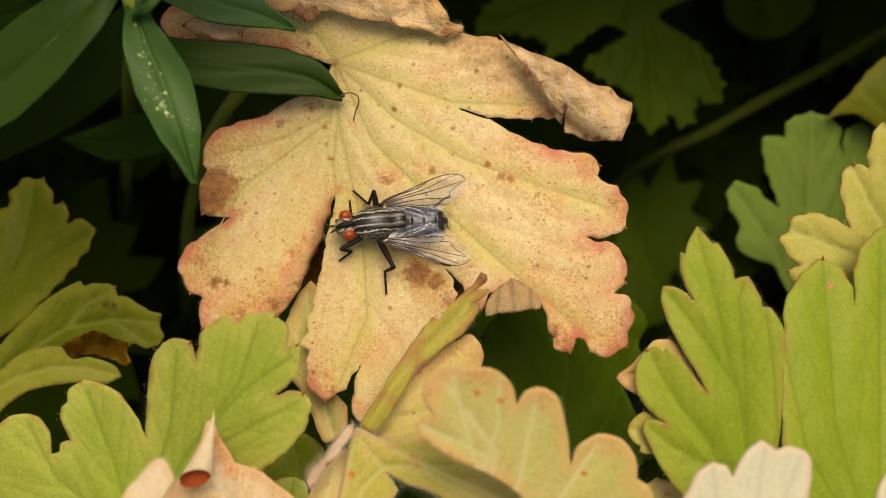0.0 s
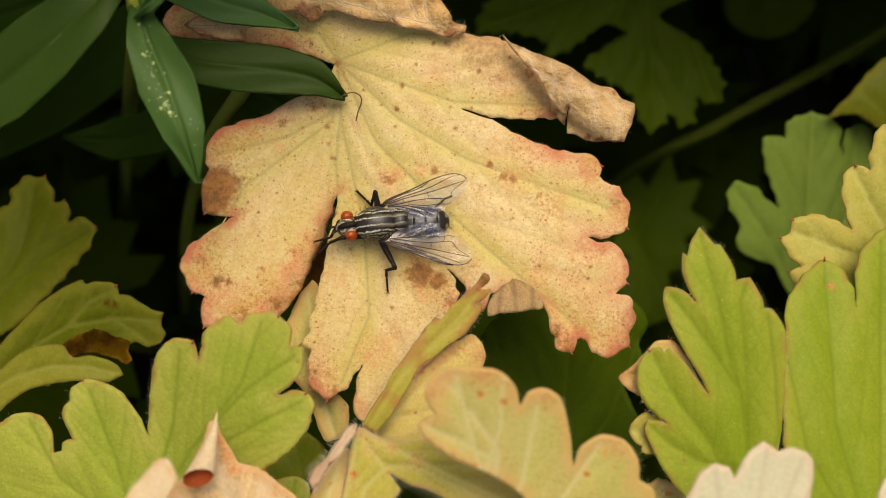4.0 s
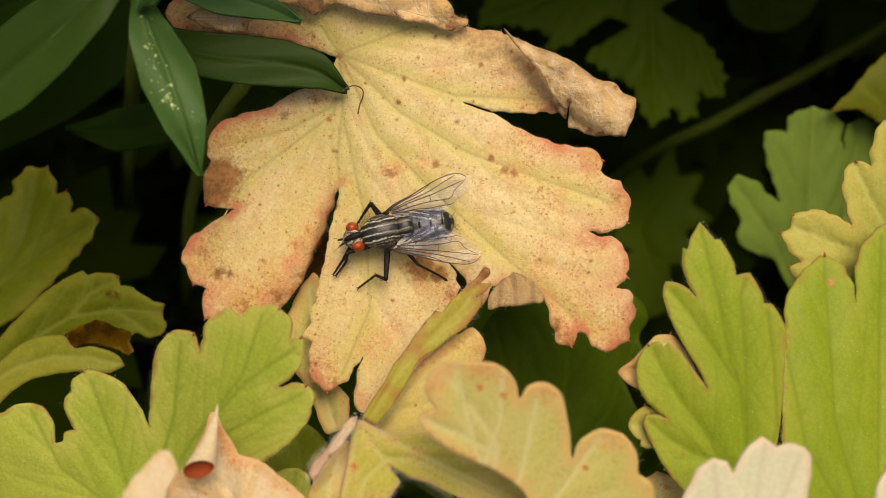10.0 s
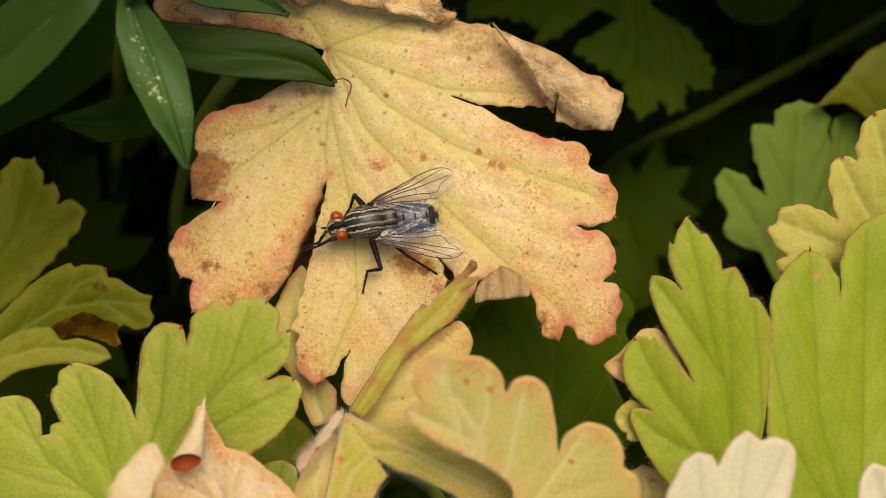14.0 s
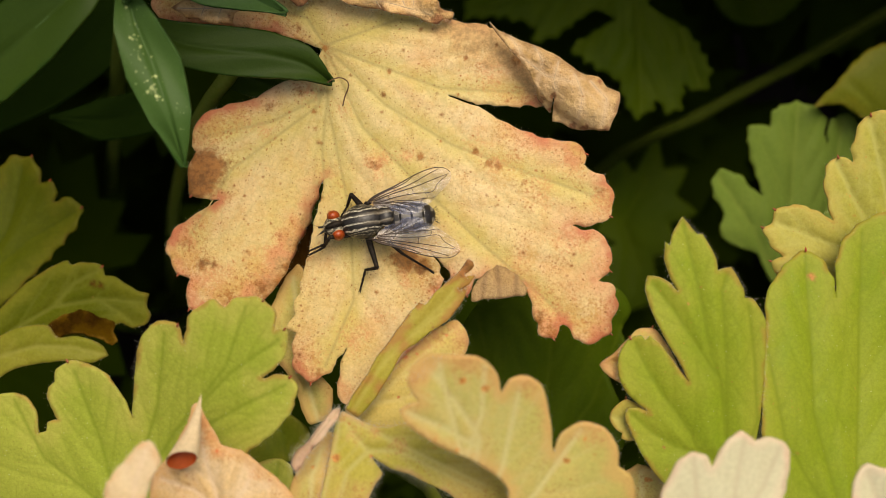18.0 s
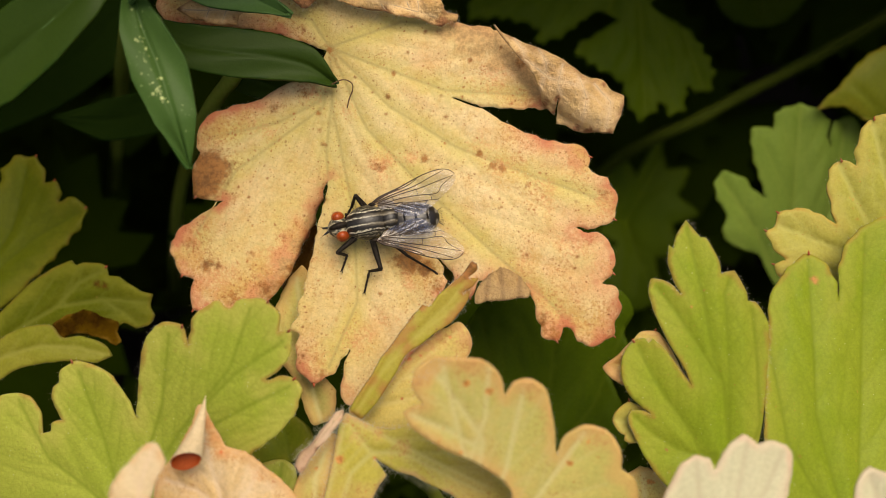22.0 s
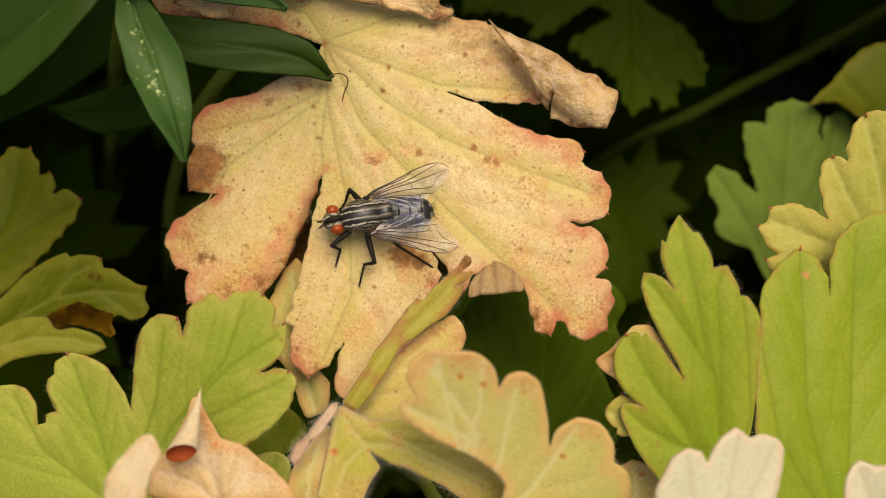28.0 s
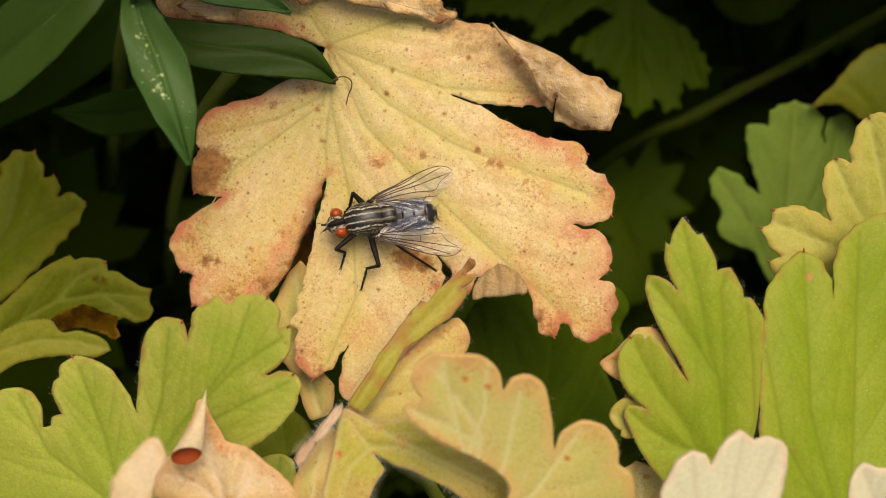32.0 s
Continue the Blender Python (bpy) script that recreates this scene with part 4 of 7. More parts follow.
leaf("geranium_leaf", (38.9, -28.0, 10.0), (-8, 6), [(106.9, 25.17), (104.4, 26.05), (101.1, 27.09), (97.7, 27.71), (94.6, 26.53), (93, 24.71), (92.5, 22.89, 0), (91.9, 26.76),
     (89.9, 28.8), (86.1, 30.49), (79.4, 31.87), (63.4, 22.34), (36.2, 8.12), (188.4, 3.05), (159.4, 8.82), (130.8, 13.29),
     (115.5, 19.43), (111.3, 22.08), (107.8, 24.86)],
     veins=[[(165, 0.06), (106.1, 12.98), (97.8, 27.3)], [(165, 0.06), (85.8, 14.97), (86.9, 29.33)], [(165, 0.06), (122.5, 11.88), (113.6, 19.68)]],
     stains=[(97.4, 25.16, 0.45, 0.9)],
     cup=0.05, wave=0.7, phase=0.2, material=LIME, hair=1, grid=0.42, pleat=0.45, puff=0.12, seed=9, pointed=True, label="broad lime green geranium leaf with orange-tinged rim", group="geranium leaves", stalk=[(0, 0, 0), (0, -20, -40), (0, -70, -130)])
leaf("geranium_leaf", (46.1, -6.4, 2.0), (2, -2), [(102.7, 19.03), (107, 17.98), (111.2, 15.92), (111.9, 15.08, 0), (115.7, 16.12), (120.8, 15.8), (125, 14.47), (128.9, 12.46),
     (131.2, 11.04, 0), (134.4, 13.2), (138.8, 14.98), (144.3, 15.88), (149.5, 15.53), (151.8, 15.91), (155.5, 14.89),
     (158.4, 13.08, 0), (161.8, 13.92), (165.9, 13.41), (165.6, 12.04), (169.3, 8.79), (208.8, 2.31), (60.5, 8.65), (84.9, 18.28)],
     veins=[[(346, 0.16), (116.6, 9.64), (116.9, 15.69)], [(346, 0.16), (139.9, 9.2), (148.1, 15.32)], [(346, 0.16), (101.3, 11.53), (103, 18.45)]],
     cup=0.05, wave=0.6, phase=1.4, material=SPRING, hair=1, scallop=0.2, seed=10, pointed=True, label="yellow-green geranium leaf with orange rim", group="geranium leaves")
leaf("geranium_leaf", (46.2, -8.6, -36.0), (6, 10), [(97.5, 25.37), (91.8, 25.70), (86.4, 25.09), (82.6, 23.37), (82.4, 21.75), (80.4, 20.87, 0), (81.9, 23.34), (78.9, 24.87),
     (74, 24.84), (69.9, 22.73), (64.5, 18.27), (54.4, 11.43), (37.3, 3.58), (116.8, 1.64), (131, 4.32), (127.4, 8.19),
     (137.2, 11.08), (139.3, 13.33), (135.2, 14.73), (130.4, 15.12, 0), (129.8, 17.69), (126.1, 19.75), (122.5, 20.08),
     (117.5, 18.80)] + 
     [(113.9, 16.41), (109.3, 14.71, 0), (110.2, 20.30), (107.9, 23.67), (102.9, 23.35), (101.3, 22.73, 0), (99.8, 24.81)],
     veins=[[(162, 0.11), (92.6, 12.90), (91.8, 25.22)], [(162, 0.11), (120.9, 11.75), (124.2, 19.38)], [(162, 0.11), (68.9, 13.81), (77.4, 24.51)]],
     cup=0.05, wave=0.6, phase=0.5, material=BLUEGREEN, seed=11, scallop=0.3, label="blue-green geranium leaf growing further back", group="geranium leaves", stalk=[(0, 0, 0), (-6, -20, -20), (-10, -60, -110)])
leaf("geranium_leaf", (23.6, -23.3, 25.0), (0, 0), [(137, 6.9), (123.6, 7.41), (112.3, 7.58), (106.3, 6.93), (104.2, 5.96, 0), (95.9, 7.27), (83.9, 8.65), (78, 8.25),
     (75.9, 8.1, 0), (69.1, 8.73), (61.9, 8.9), (53.6, 7.99), (48.1, 6.8), (33.6, 4.67), (264.8, 0.4), (162.8, 5.89)],
     veins=[[(135.4, 0.04), (83.9, 4.32), (82, 8.24)], [(135.4, 0.04), (58.4, 5.03), (62.1, 8.49)], [(135.4, 0.04), (126.9, 4.32), (113.8, 7.33)]],
     cup=0.2, wave=0.5, phase=0.7, material=BLEACHED, seed=12, scallop=0, pleat=0.15, hair=1, label="bleached cream-coloured leaf tip", group="geranium leaves")
leaf("geranium_leaf", (36.1, -22.4, 25.0), (0, 0), [(127.8, 4.82), (117.9, 5.39), (108.3, 5.56), (100.1, 5.05), (80.8, 5.26), (45.2, 3.66), (270, 0.86), (148.4, 3.3)],
     veins=[[(0, 0), (110.1, 5.07)]],
     cup=0.2, wave=0, phase=0, material=BLEACHED, seed=13, label="bleached cream-coloured leaf tip", group="geranium leaves")
leaf("geranium_leaf", (19.1, -11.5, 9.0), (0, 0), [(96.5, 3.23), (108.5, 2.7), (129.3, 2.45), (153.1, 2.41), (165.5, 2.73), (180.4, 3.52, 0), (190.2, 3.18), (201.2, 2.82), (218.8, 2.38), (245.8, 1.98), (306.1, 2.71), (335.8, 5.27),
     (0.6, 3.58), (48.5, 3.24), (71.6, 3.61)],
     veins=[[(336.4, 3.92), (47.2, 0.83), (180.4, 3.24)]],
     blush=[(180.4, 3.34, 0.7, 1.4), (184.7, 2.64, 0.9, 1.2), (163.9, 2.12, 0.9, 1.0), (124.8, 2.19, 0.9, 0.9), (202.8, 2.63, 0.7, 1.0)],
     cup=0, wave=0.2, phase=0.4, material=FOLDED, seed=14, hair=1, grid=0.35, scallop=0.05, fret=0.06, pointed=True, label="orange-edged fading leaf lobe behind a green leaf", group="geranium leaves")
leaf("geranium_leaf", (18.3, -16.5, 9.0), (0, 0), [(174.2, 1.65, 0), (153.6, 1.73), (128.5, 1.76), (98.8, 1.95), (72.8, 1.71), (35.2, 1.73), (348.8, 2.07), (311.8, 2.16), (283.4, 1.91), (265.2, 1.91, 0), (247.9, 1.76), (243.3, 1.26, 0),
     (221.0, 1.42), (196.3, 1.54)],
     veins=[[(339.6, 1.74), (318.9, 0.03), (173.5, 1.49)]],
     blush=[(174.0, 1.61, 0.35, 1.3)],
     cup=0, wave=0, phase=0, material=SPRING, seed=15, grid=0.3, scallop=0.03, fret=0.05, hair=1, hair_mm=0.3, pointed=True, label="small pale yellow leaf lobe", group="geranium leaves")
leaf("geranium_leaf", (3.5, -25.9, 20.0), (16, 6), [(108.9, 16.18, 0), (108.8, 17.15), (105, 17.8), (96.9, 17.67), (90.7, 17.39), (86.2, 16.44), (83.6, 15.11), (82.5, 14.39, 0),
     (80.9, 15.59), (76.5, 16.17), (71.6, 15.74), (65.6, 13.95), (54.1, 11.03, 0), (57, 12.8), (54, 14.44), (47.8, 15.31),
     (40.5, 15.12), (34.2, 14.17, 0), (30.2, 14.7), (20.3, 14.34), (358.6, 9.27), (271.6, 1.47), (63.7, 6.52), (86.1, 7.85), (104.4, 9.72), (110.8, 11.16), (113.6, 12.08), (115.3, 13.14), (115.4, 14.14, 0), (113.6, 14.34), (111.1, 14.41), (109.0, 14.41, 0),
     (109.8, 15.1), (110.2, 15.9), (109.7, 16.65), (107.4, 16.91), (105.5, 16.4, 0), (105.5, 17.13), (104.5, 17.72), (102.3, 18.01), (99.8, 17.65, 0)],
     veins=[[(104.8, 0.01), (95.2, 7.92), (100.4, 15.57), (100.9, 17.45)], [(104.8, 0.01), (72.3, 8.12), (77.5, 15.56)], [(104.8, 0.01), (44.7, 7.47), (52.3, 13.95)], [(95.2, 7.92), (88, 12.28), (88.6, 16.71)], [(104.8, 0.01), (88.4, 9.41), (102.6, 11.52), (113.7, 13.86)], [(104.8, 0.01), (87.9, 10.33), (98.2, 13.91), (103.9, 17.1)]],
     stains=[(87.9, 14.65, 0.41, 1), (49.5, 13.56, 0.23, 0.9), (38.2, 14.44, 0.23, 0.9), (47.4, 11.25, 0.36, 0.9), (94.7, 15.72, 0.36, 0.6), (94.7, 15.43, 0.35, 0.9), (106.9, 10.8, 0.3, 0.9), (98.6, 9.34, 0.3, 0.8)],
     blush=[(75.9, 15.65, 1.36, 0.8), (49.6, 14.53, 1.59, 0.8), (93.8, 17, 1.82, 0.7), (107.5, 16.62, 1.14, 0.7), (85.1, 15.77, 0.91, 0.7)],
     cup=0.05, wave=0.4, phase=0.9, material=PALE, hair=2, grid=0.38, vein_material=VEIN_PALE, puff=0.08, pleat=0.3, scallop=0.03, fret=0.06, seed=16, label="pale yellow-green geranium leaf with orange rim and hairy edge", group="geranium leaves", stalk=[(0, 0, 0), (0, -10, -30), (0, -60, -140)])
leaf("folded_geranium_leaf", (-4.5, -17.2, 6.5), (0, 0), [(163.0, 3.23), (103.5, 3.09), (77.8, 4.73), (65.6, 7.43), (59.7, 9.51), (55.6, 10.94), (53.8, 11.64), (51.1, 11.79, 0), (46.7, 11.59),
     (42.7, 11.16), (39.1, 10.33), (37.4, 9.4, 0), (31.7, 9.02), (20.5, 7.48), (1.3, 5.3), (316.8, 2.5), (199.2, 2.73)],
     veins=[[(180.3, 2.07), (66.4, 4.29), (54.2, 8.83), (50.4, 11.63)], [(66.4, 4.29), (44.1, 7.25), (41.3, 10.39)], [(116.0, 1.58), (39.8, 3.42), (28.9, 7.58)]],
     stains=[(68.7, 6.31, 0.22, 1.2), (56.7, 8.13, 0.2, 1.0), (60.9, 7.05, 0.15, 1.0), (72.7, 4.57, 0.12, 1.2), (51.1, 2.79, 0.2, 1.2), (81.2, 4.32, 0.14, 1.0), (51.8, 10.03, 0.2, 0.9)],
     blush=[(44.2, 10.85, 1.4, 0.9), (52.4, 11.29, 1.1, 1.0), (57.4, 9.55, 1.4, 0.7), (61.0, 7.76, 1.5, 0.6), (65.9, 5.86, 1.2, 0.5), (38.2, 9.95, 1.0, 0.9)],
     cup=0, wave=0.4, phase=0.3, material=FOLDED, hair=2, seed=17, grid=0.4, pleat=0.4, pointed=True, label="fading yellow far half of a folded geranium leaf", group="geranium leaves")
leaf("folded_geranium_leaf", (-6.9, -16.2, 9.0), (0, 6), [(147.8, 0.64, 0), (78.5, 2.04), (67.3, 3.86), (66.4, 5.5, 0), (62.9, 6.74), (61.1, 8.44), (60.3, 9.91), (58.9, 11.72, 0), (56.2, 11.88),
     (55.7, 13.19), (54.2, 14.72), (53.0, 16.27), (53.5, 17.51, 0), (51.8, 17.61), (50.5, 17.32), (51.0, 16.18), (48.5, 16.86, 0), (48.1, 15.86), (49.2, 14.78), (47.7, 15.54, 0), (46.1, 14.7), (45.1, 13.73),
     (44.4, 11.91), (46.1, 10.33), (47.7, 8.64), (50.1, 6.95), (46.1, 5.24), (32.1, 2.52), (325.5, 0.73, 0)],
     veins=[[(28.7, 0.01), (58.2, 4.61), (53.4, 8.59), (50.3, 13.28), (51.3, 16.89)], [(53.4, 8.59), (48.4, 12.28), (47.5, 15.07)], [(58.2, 4.61), (59.4, 7.38), (58.6, 11.52)]],
     stains=[(52.2, 17.34, 0.8, 1.3), (51.7, 16.35, 0.7, 1.0), (58.2, 11.57, 0.6, 0.9), (48.7, 16.68, 0.3, 1.2), (47.7, 15.37, 0.3, 1.2), (47.4, 10.82, 0.25, 1.0), (60.5, 10.0, 0.5, 0.6), (63.0, 7.0, 0.5, 0.6)],
     cup=0, wave=0.3, phase=0.6, material=STRIP, hair=4, seed=18, grid=0.35, pleat=0.6, fret=0.06, scallop=0.02, label="upright yellow-green edge of a folded geranium leaf with hairy rim", group="geranium leaves")
leaf("folded_geranium_leaf", (-6.3, -20.7, 15.0), (0, 0), [(100.8, 5.68, 0), (88.8, 5.0), (70.6, 4.66), (54.9, 5.19), (44.2, 6.9), (29.0, 8.54), (17.8, 10.13), (4.5, 12.6), (353.5, 13.6), (348.0, 13.47, 0), (346.6, 11.14), (347.7, 9.61),
     (352.0, 8.01), (357.2, 6.13), (4.9, 4.69), (13.7, 3.32), (31.1, 2.61), (49.8, 2.34, 0), (28.2, 2.28), (8.2, 2.55), (347.1, 2.05), (313.7, 2.14), (294.8, 2.71, 0), (251.7, 3.2), (221.1, 3.84, 0),
     (179.8, 2.4), (153.0, 2.41), (115.7, 4.02), (107.6, 4.94)],
     veins=[[(219.4, 3.4), (159.4, 2.1), (110.9, 3.88), (101.1, 5.53)], [(240.7, 2.45), (142.7, 0.66), (61.1, 2.55), (30.2, 4.53), (354.5, 10.85)], [(99.4, 5.42), (68.9, 4.33), (34.3, 4.95), (8.8, 7.62), (357.5, 11.16)], [(61.1, 2.55), (90.7, 3.65), (99.8, 5.15)]],
     stains=[(133.5, 2.15, 0.4, 1.2), (95.3, 4.56, 0.14, 1.2), (78.8, 2.63, 0.14, 1.0), (79.4, 4.55, 0.16, 1.0), (64.6, 4.47, 0.2, 0.8), (49.8, 2.34, 0.2, 1.2)],
     blush=[(92.1, 3.65, 0.9, 0.6), (100.8, 5.4, 0.8, 0.8), (64.6, 4.47, 0.7, 0.7), (34.6, 4.8, 0.9, 0.7)],
     cup=0, wave=0.3, phase=0.2, material=FOLD_GREEN, hair=6, hair_mm=0.8, seed=19, grid=0.3, pleat=0.35, fret=0.05, scallop=0.02, vein_material=VEIN_PALE, label="yellow-green near half of a folded geranium leaf fringed with white hairs", group="geranium leaves",
     stalk=[(-1.5, -3, -0.5), (-1, -12, -30), (0, -60, -140)])
leaf("geranium_leaf", (-9.9, -21.7, 13.6), (0, 0), [(137.5, 1.79), (99.9, 2.53), (85.2, 3.25), (75.4, 4.58), (71.1, 4.69), (56.4, 2.49), (331.2, 1.0), (288.0, 2.04), (245.2, 2.57), (224.8, 2.55), (179.4, 1.84)],
     veins=[[(264.1, 1.78), (93.4, 0.78), (76.3, 3.43)]], stains=[(90, 1.5, 0.3, 0.8), (300, 1.2, 0.3, 0.7)],
     cup=0, wave=0.2, phase=0.5, material=PALE, seed=39, grid=0.3, pleat=0.3, crinkle=0.08, label="dry tan crease below a withered leaf edge", group="geranium leaves")
leaf("geranium_leaf", (-17.2, -22.3, 16.0), (0, 0), [(186.4, 6.39, 0), (173.3, 6.34), (164.7, 6.21), (152.9, 5.93), (142.9, 5.83), (127.3, 6.26), (114.2, 7.16), (106.3, 8.24), (104.2, 7.75),
     (102.7, 6.8), (99.7, 5.92), (93.4, 4.41, 0), (73.7, 4.24), (48.5, 4.0), (30.2, 4.38), (16.0, 5.12), (2.9, 5.91), (352.4, 6.3, 0), (269.8, 1.9)],
     veins=[[(269.6, 1.58), (127.7, 1.66), (111.8, 5.92), (105.5, 7.71)], [(269.6, 1.58), (20.9, 2.01), (45.2, 3.76)], [(269.6, 1.58), (170, 2.5), (165, 5.5)]],
     stains=[(108.9, 6.83, 0.35, 0.9), (116.5, 4.88, 0.25, 1.0), (100, 3.9, 0.25, 0.8), (32.9, 3.74, 0.15, 0.9), (20, 4.2, 0.15, 0.9)],
     blush=[(105.3, 6.54, 0.8, 1.3), (102.0, 5.14, 0.8, 1.2), (98.3, 3.95, 0.9, 0.9), (76.4, 3.71, 0.9, 0.6), (116.5, 4.88, 0.6, 0.7), (32.9, 3.74, 1.1, 0.5), (1.4, 4.62, 1.0, 0.4)],
     cup=0.25, wave=0.4, phase=0.5, material=PINKISH, seed=19, grid=0.35, hair=1, pleat=0.3, crinkle=0.07, label="pinkish cream dried leaf with a curled point", group="geranium leaves")
leaf("geranium_leaf", (-22.4, -19.8, 27.0), (0, 0), [(173.1, 2.0), (132.8, 2.11), (99.4, 2.76), (83.8, 3.69), (74.9, 4.26), (66.6, 4.23), (56.1, 3.67), (46.6, 3.21), (42.8, 2.14), (24.2, 1.42), (323.6, 1.46, 0), (257.4, 1.8),
     (211.4, 2.31)],
     veins=[[(271.5, 1.17), (71.7, 1.36), (72.5, 3.94)]], blush=[(72.2, 3.87, 0.9, 0.6)],
     cup=-1, wave=0.2, phase=0.5, material=ROLLED, seed=40, grid=0.35, hair=3, hair_mm=0.6, pleat=0.3, label="pale bleached lobe of a dried leaf", group="geranium leaves")
def rolled_point(mouth, tip, radius, label):
    """A leaf point rolled into an open cone, with a darker lining inside its mouth."""
    mouth, tip = Vector(mouth), Vector(tip)
    root = thing("rolled_leaf_point", BANK @ Matrix.Translation(mouth * MM), label, "leaf")
    way = (tip - mouth)
    side = way.cross(Vector((0, 0, 1))).normalized()
    up = side.cross(way).normalized()
    n, k = 22, 28

    def cone(scale, lip, deep):
        v, f = [], []
        for i in range(n + 1):
            q = i / n * deep
            r = radius * scale * (1 - q) ** 1.15 * (1 + 0.05 * math.sin(9 * q)) + 0.05 * (1 - i / n)
            for j in range(k):
                a = math.tau * j / k
                # a slanting mouth and a slight twist
                start = way * q + way.normalized() * lip * (1 - q) * (0.45 * math.cos(a) + 0.85 * math.sin(a))
                v.append((start + side * math.cos(a) * r + up * math.sin(a) * r * 0.62 + side * 0.18 * math.sin(math.pi * q)) * MM)
        for i in range(n):
            for j in range(k):
                f.append((i * k + j, i * k + (j + 1) % k, (i + 1) * k + (j + 1) % k, (i + 1) * k + j))
        me = bpy.data.meshes.new("cone")
        me.from_pydata(v, [], f)
        me.polygons.foreach_set("use_smooth", [True] * len(f))
        for nm, val in (("vein", 2.0), ("main_vein", 2.0), ("rim", 5.0)):
            me.attributes.new(nm, "FLOAT", "POINT").data.foreach_set("value", np.full(len(v), val, np.float32))
        return me

    part("outer_face", cone(1.0, 1.0, 1.0), ROLLED, root)
    part("lining", cone(0.9, 1.0, 0.55), LINING, root, "orange-red inner face")
    return root


rolled_point((-20.25, -18.75, 18.6), (-18.75, -13.2, 18.2), 1.2, "cream leaf point rolled into a cone with an orange lining")
leaf("geranium_leaf", (-10.3, -21.3, -3.0), (0, 0), [(113.8, 14.04), (108.6, 15.67), (103, 17.31), (99.1, 18.33), (96, 15.83), (99.6, 11.41), (98.7, 7.39), (83.4, 5.89),
     (80.8, 2.86), (119.8, 2.26), (117.5, 7.29), (119.5, 11)],
     veins=[[(64.1, 0.02), (105.9, 8.18), (101.2, 17.19)]],
     cup=0.05, wave=0.5, phase=0.2, material=PALE, seed=20, label="shaded pale yellow leaf hanging behind", group="geranium leaves")
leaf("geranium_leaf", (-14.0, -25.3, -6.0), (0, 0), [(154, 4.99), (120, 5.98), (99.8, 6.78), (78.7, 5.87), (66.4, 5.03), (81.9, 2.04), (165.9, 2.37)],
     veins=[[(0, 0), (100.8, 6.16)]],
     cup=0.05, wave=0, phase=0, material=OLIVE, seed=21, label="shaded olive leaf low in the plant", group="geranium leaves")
leaf("geranium_leaf", (-14.8, -27.0, 6.0), (0, 0), [(99.6, 5.59), (82.5, 5.98), (69, 5.8), (59.6, 4.83), (36.9, 2.6), (123.7, 1.87)],
     veins=[[(0, 0), (79.7, 5.82)]],
     cup=0.05, wave=0, phase=0, material=GREEN, seed=22, label="small green leaf lobe", group="geranium leaves")
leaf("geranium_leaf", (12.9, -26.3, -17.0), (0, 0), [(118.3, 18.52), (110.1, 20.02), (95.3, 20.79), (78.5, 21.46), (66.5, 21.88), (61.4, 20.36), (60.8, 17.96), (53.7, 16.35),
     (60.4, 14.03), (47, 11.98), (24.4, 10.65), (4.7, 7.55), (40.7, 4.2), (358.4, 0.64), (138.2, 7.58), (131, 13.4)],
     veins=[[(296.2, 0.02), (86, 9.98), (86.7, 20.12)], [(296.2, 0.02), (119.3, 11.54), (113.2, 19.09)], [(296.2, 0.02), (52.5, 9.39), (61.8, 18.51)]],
     cup=0.05, wave=0.8, phase=1, material=LOW_SHADE,  seed=23, label="geranium leaf below, its green darkened for shade", group="geranium leaves")
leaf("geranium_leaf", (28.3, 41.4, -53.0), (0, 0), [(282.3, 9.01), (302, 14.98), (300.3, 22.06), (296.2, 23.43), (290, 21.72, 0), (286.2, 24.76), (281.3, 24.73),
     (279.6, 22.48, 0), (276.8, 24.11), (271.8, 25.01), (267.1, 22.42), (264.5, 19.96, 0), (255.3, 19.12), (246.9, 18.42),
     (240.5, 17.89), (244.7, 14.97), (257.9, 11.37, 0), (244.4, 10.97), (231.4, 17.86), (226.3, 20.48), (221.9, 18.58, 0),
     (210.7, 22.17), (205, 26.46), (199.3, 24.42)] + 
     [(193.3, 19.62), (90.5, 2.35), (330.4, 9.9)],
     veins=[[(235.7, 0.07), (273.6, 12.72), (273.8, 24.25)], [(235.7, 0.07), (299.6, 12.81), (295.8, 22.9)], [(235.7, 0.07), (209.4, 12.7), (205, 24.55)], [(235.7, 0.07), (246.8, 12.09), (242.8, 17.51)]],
     cup=0.03, wave=0.8, phase=0.4, material=LOW_SHADE,  seed=24, scallop=0.7, label="geranium leaf far down, its green darkened for shade", group="geranium leaves", stalk=[(0, 0, 0), (0, 10, -10), (0, 10, -100)])
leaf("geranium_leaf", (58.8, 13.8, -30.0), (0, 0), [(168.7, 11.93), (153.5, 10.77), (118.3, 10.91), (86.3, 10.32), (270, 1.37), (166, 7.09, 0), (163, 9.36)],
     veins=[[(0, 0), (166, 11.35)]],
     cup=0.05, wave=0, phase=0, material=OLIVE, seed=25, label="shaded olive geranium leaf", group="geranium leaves")
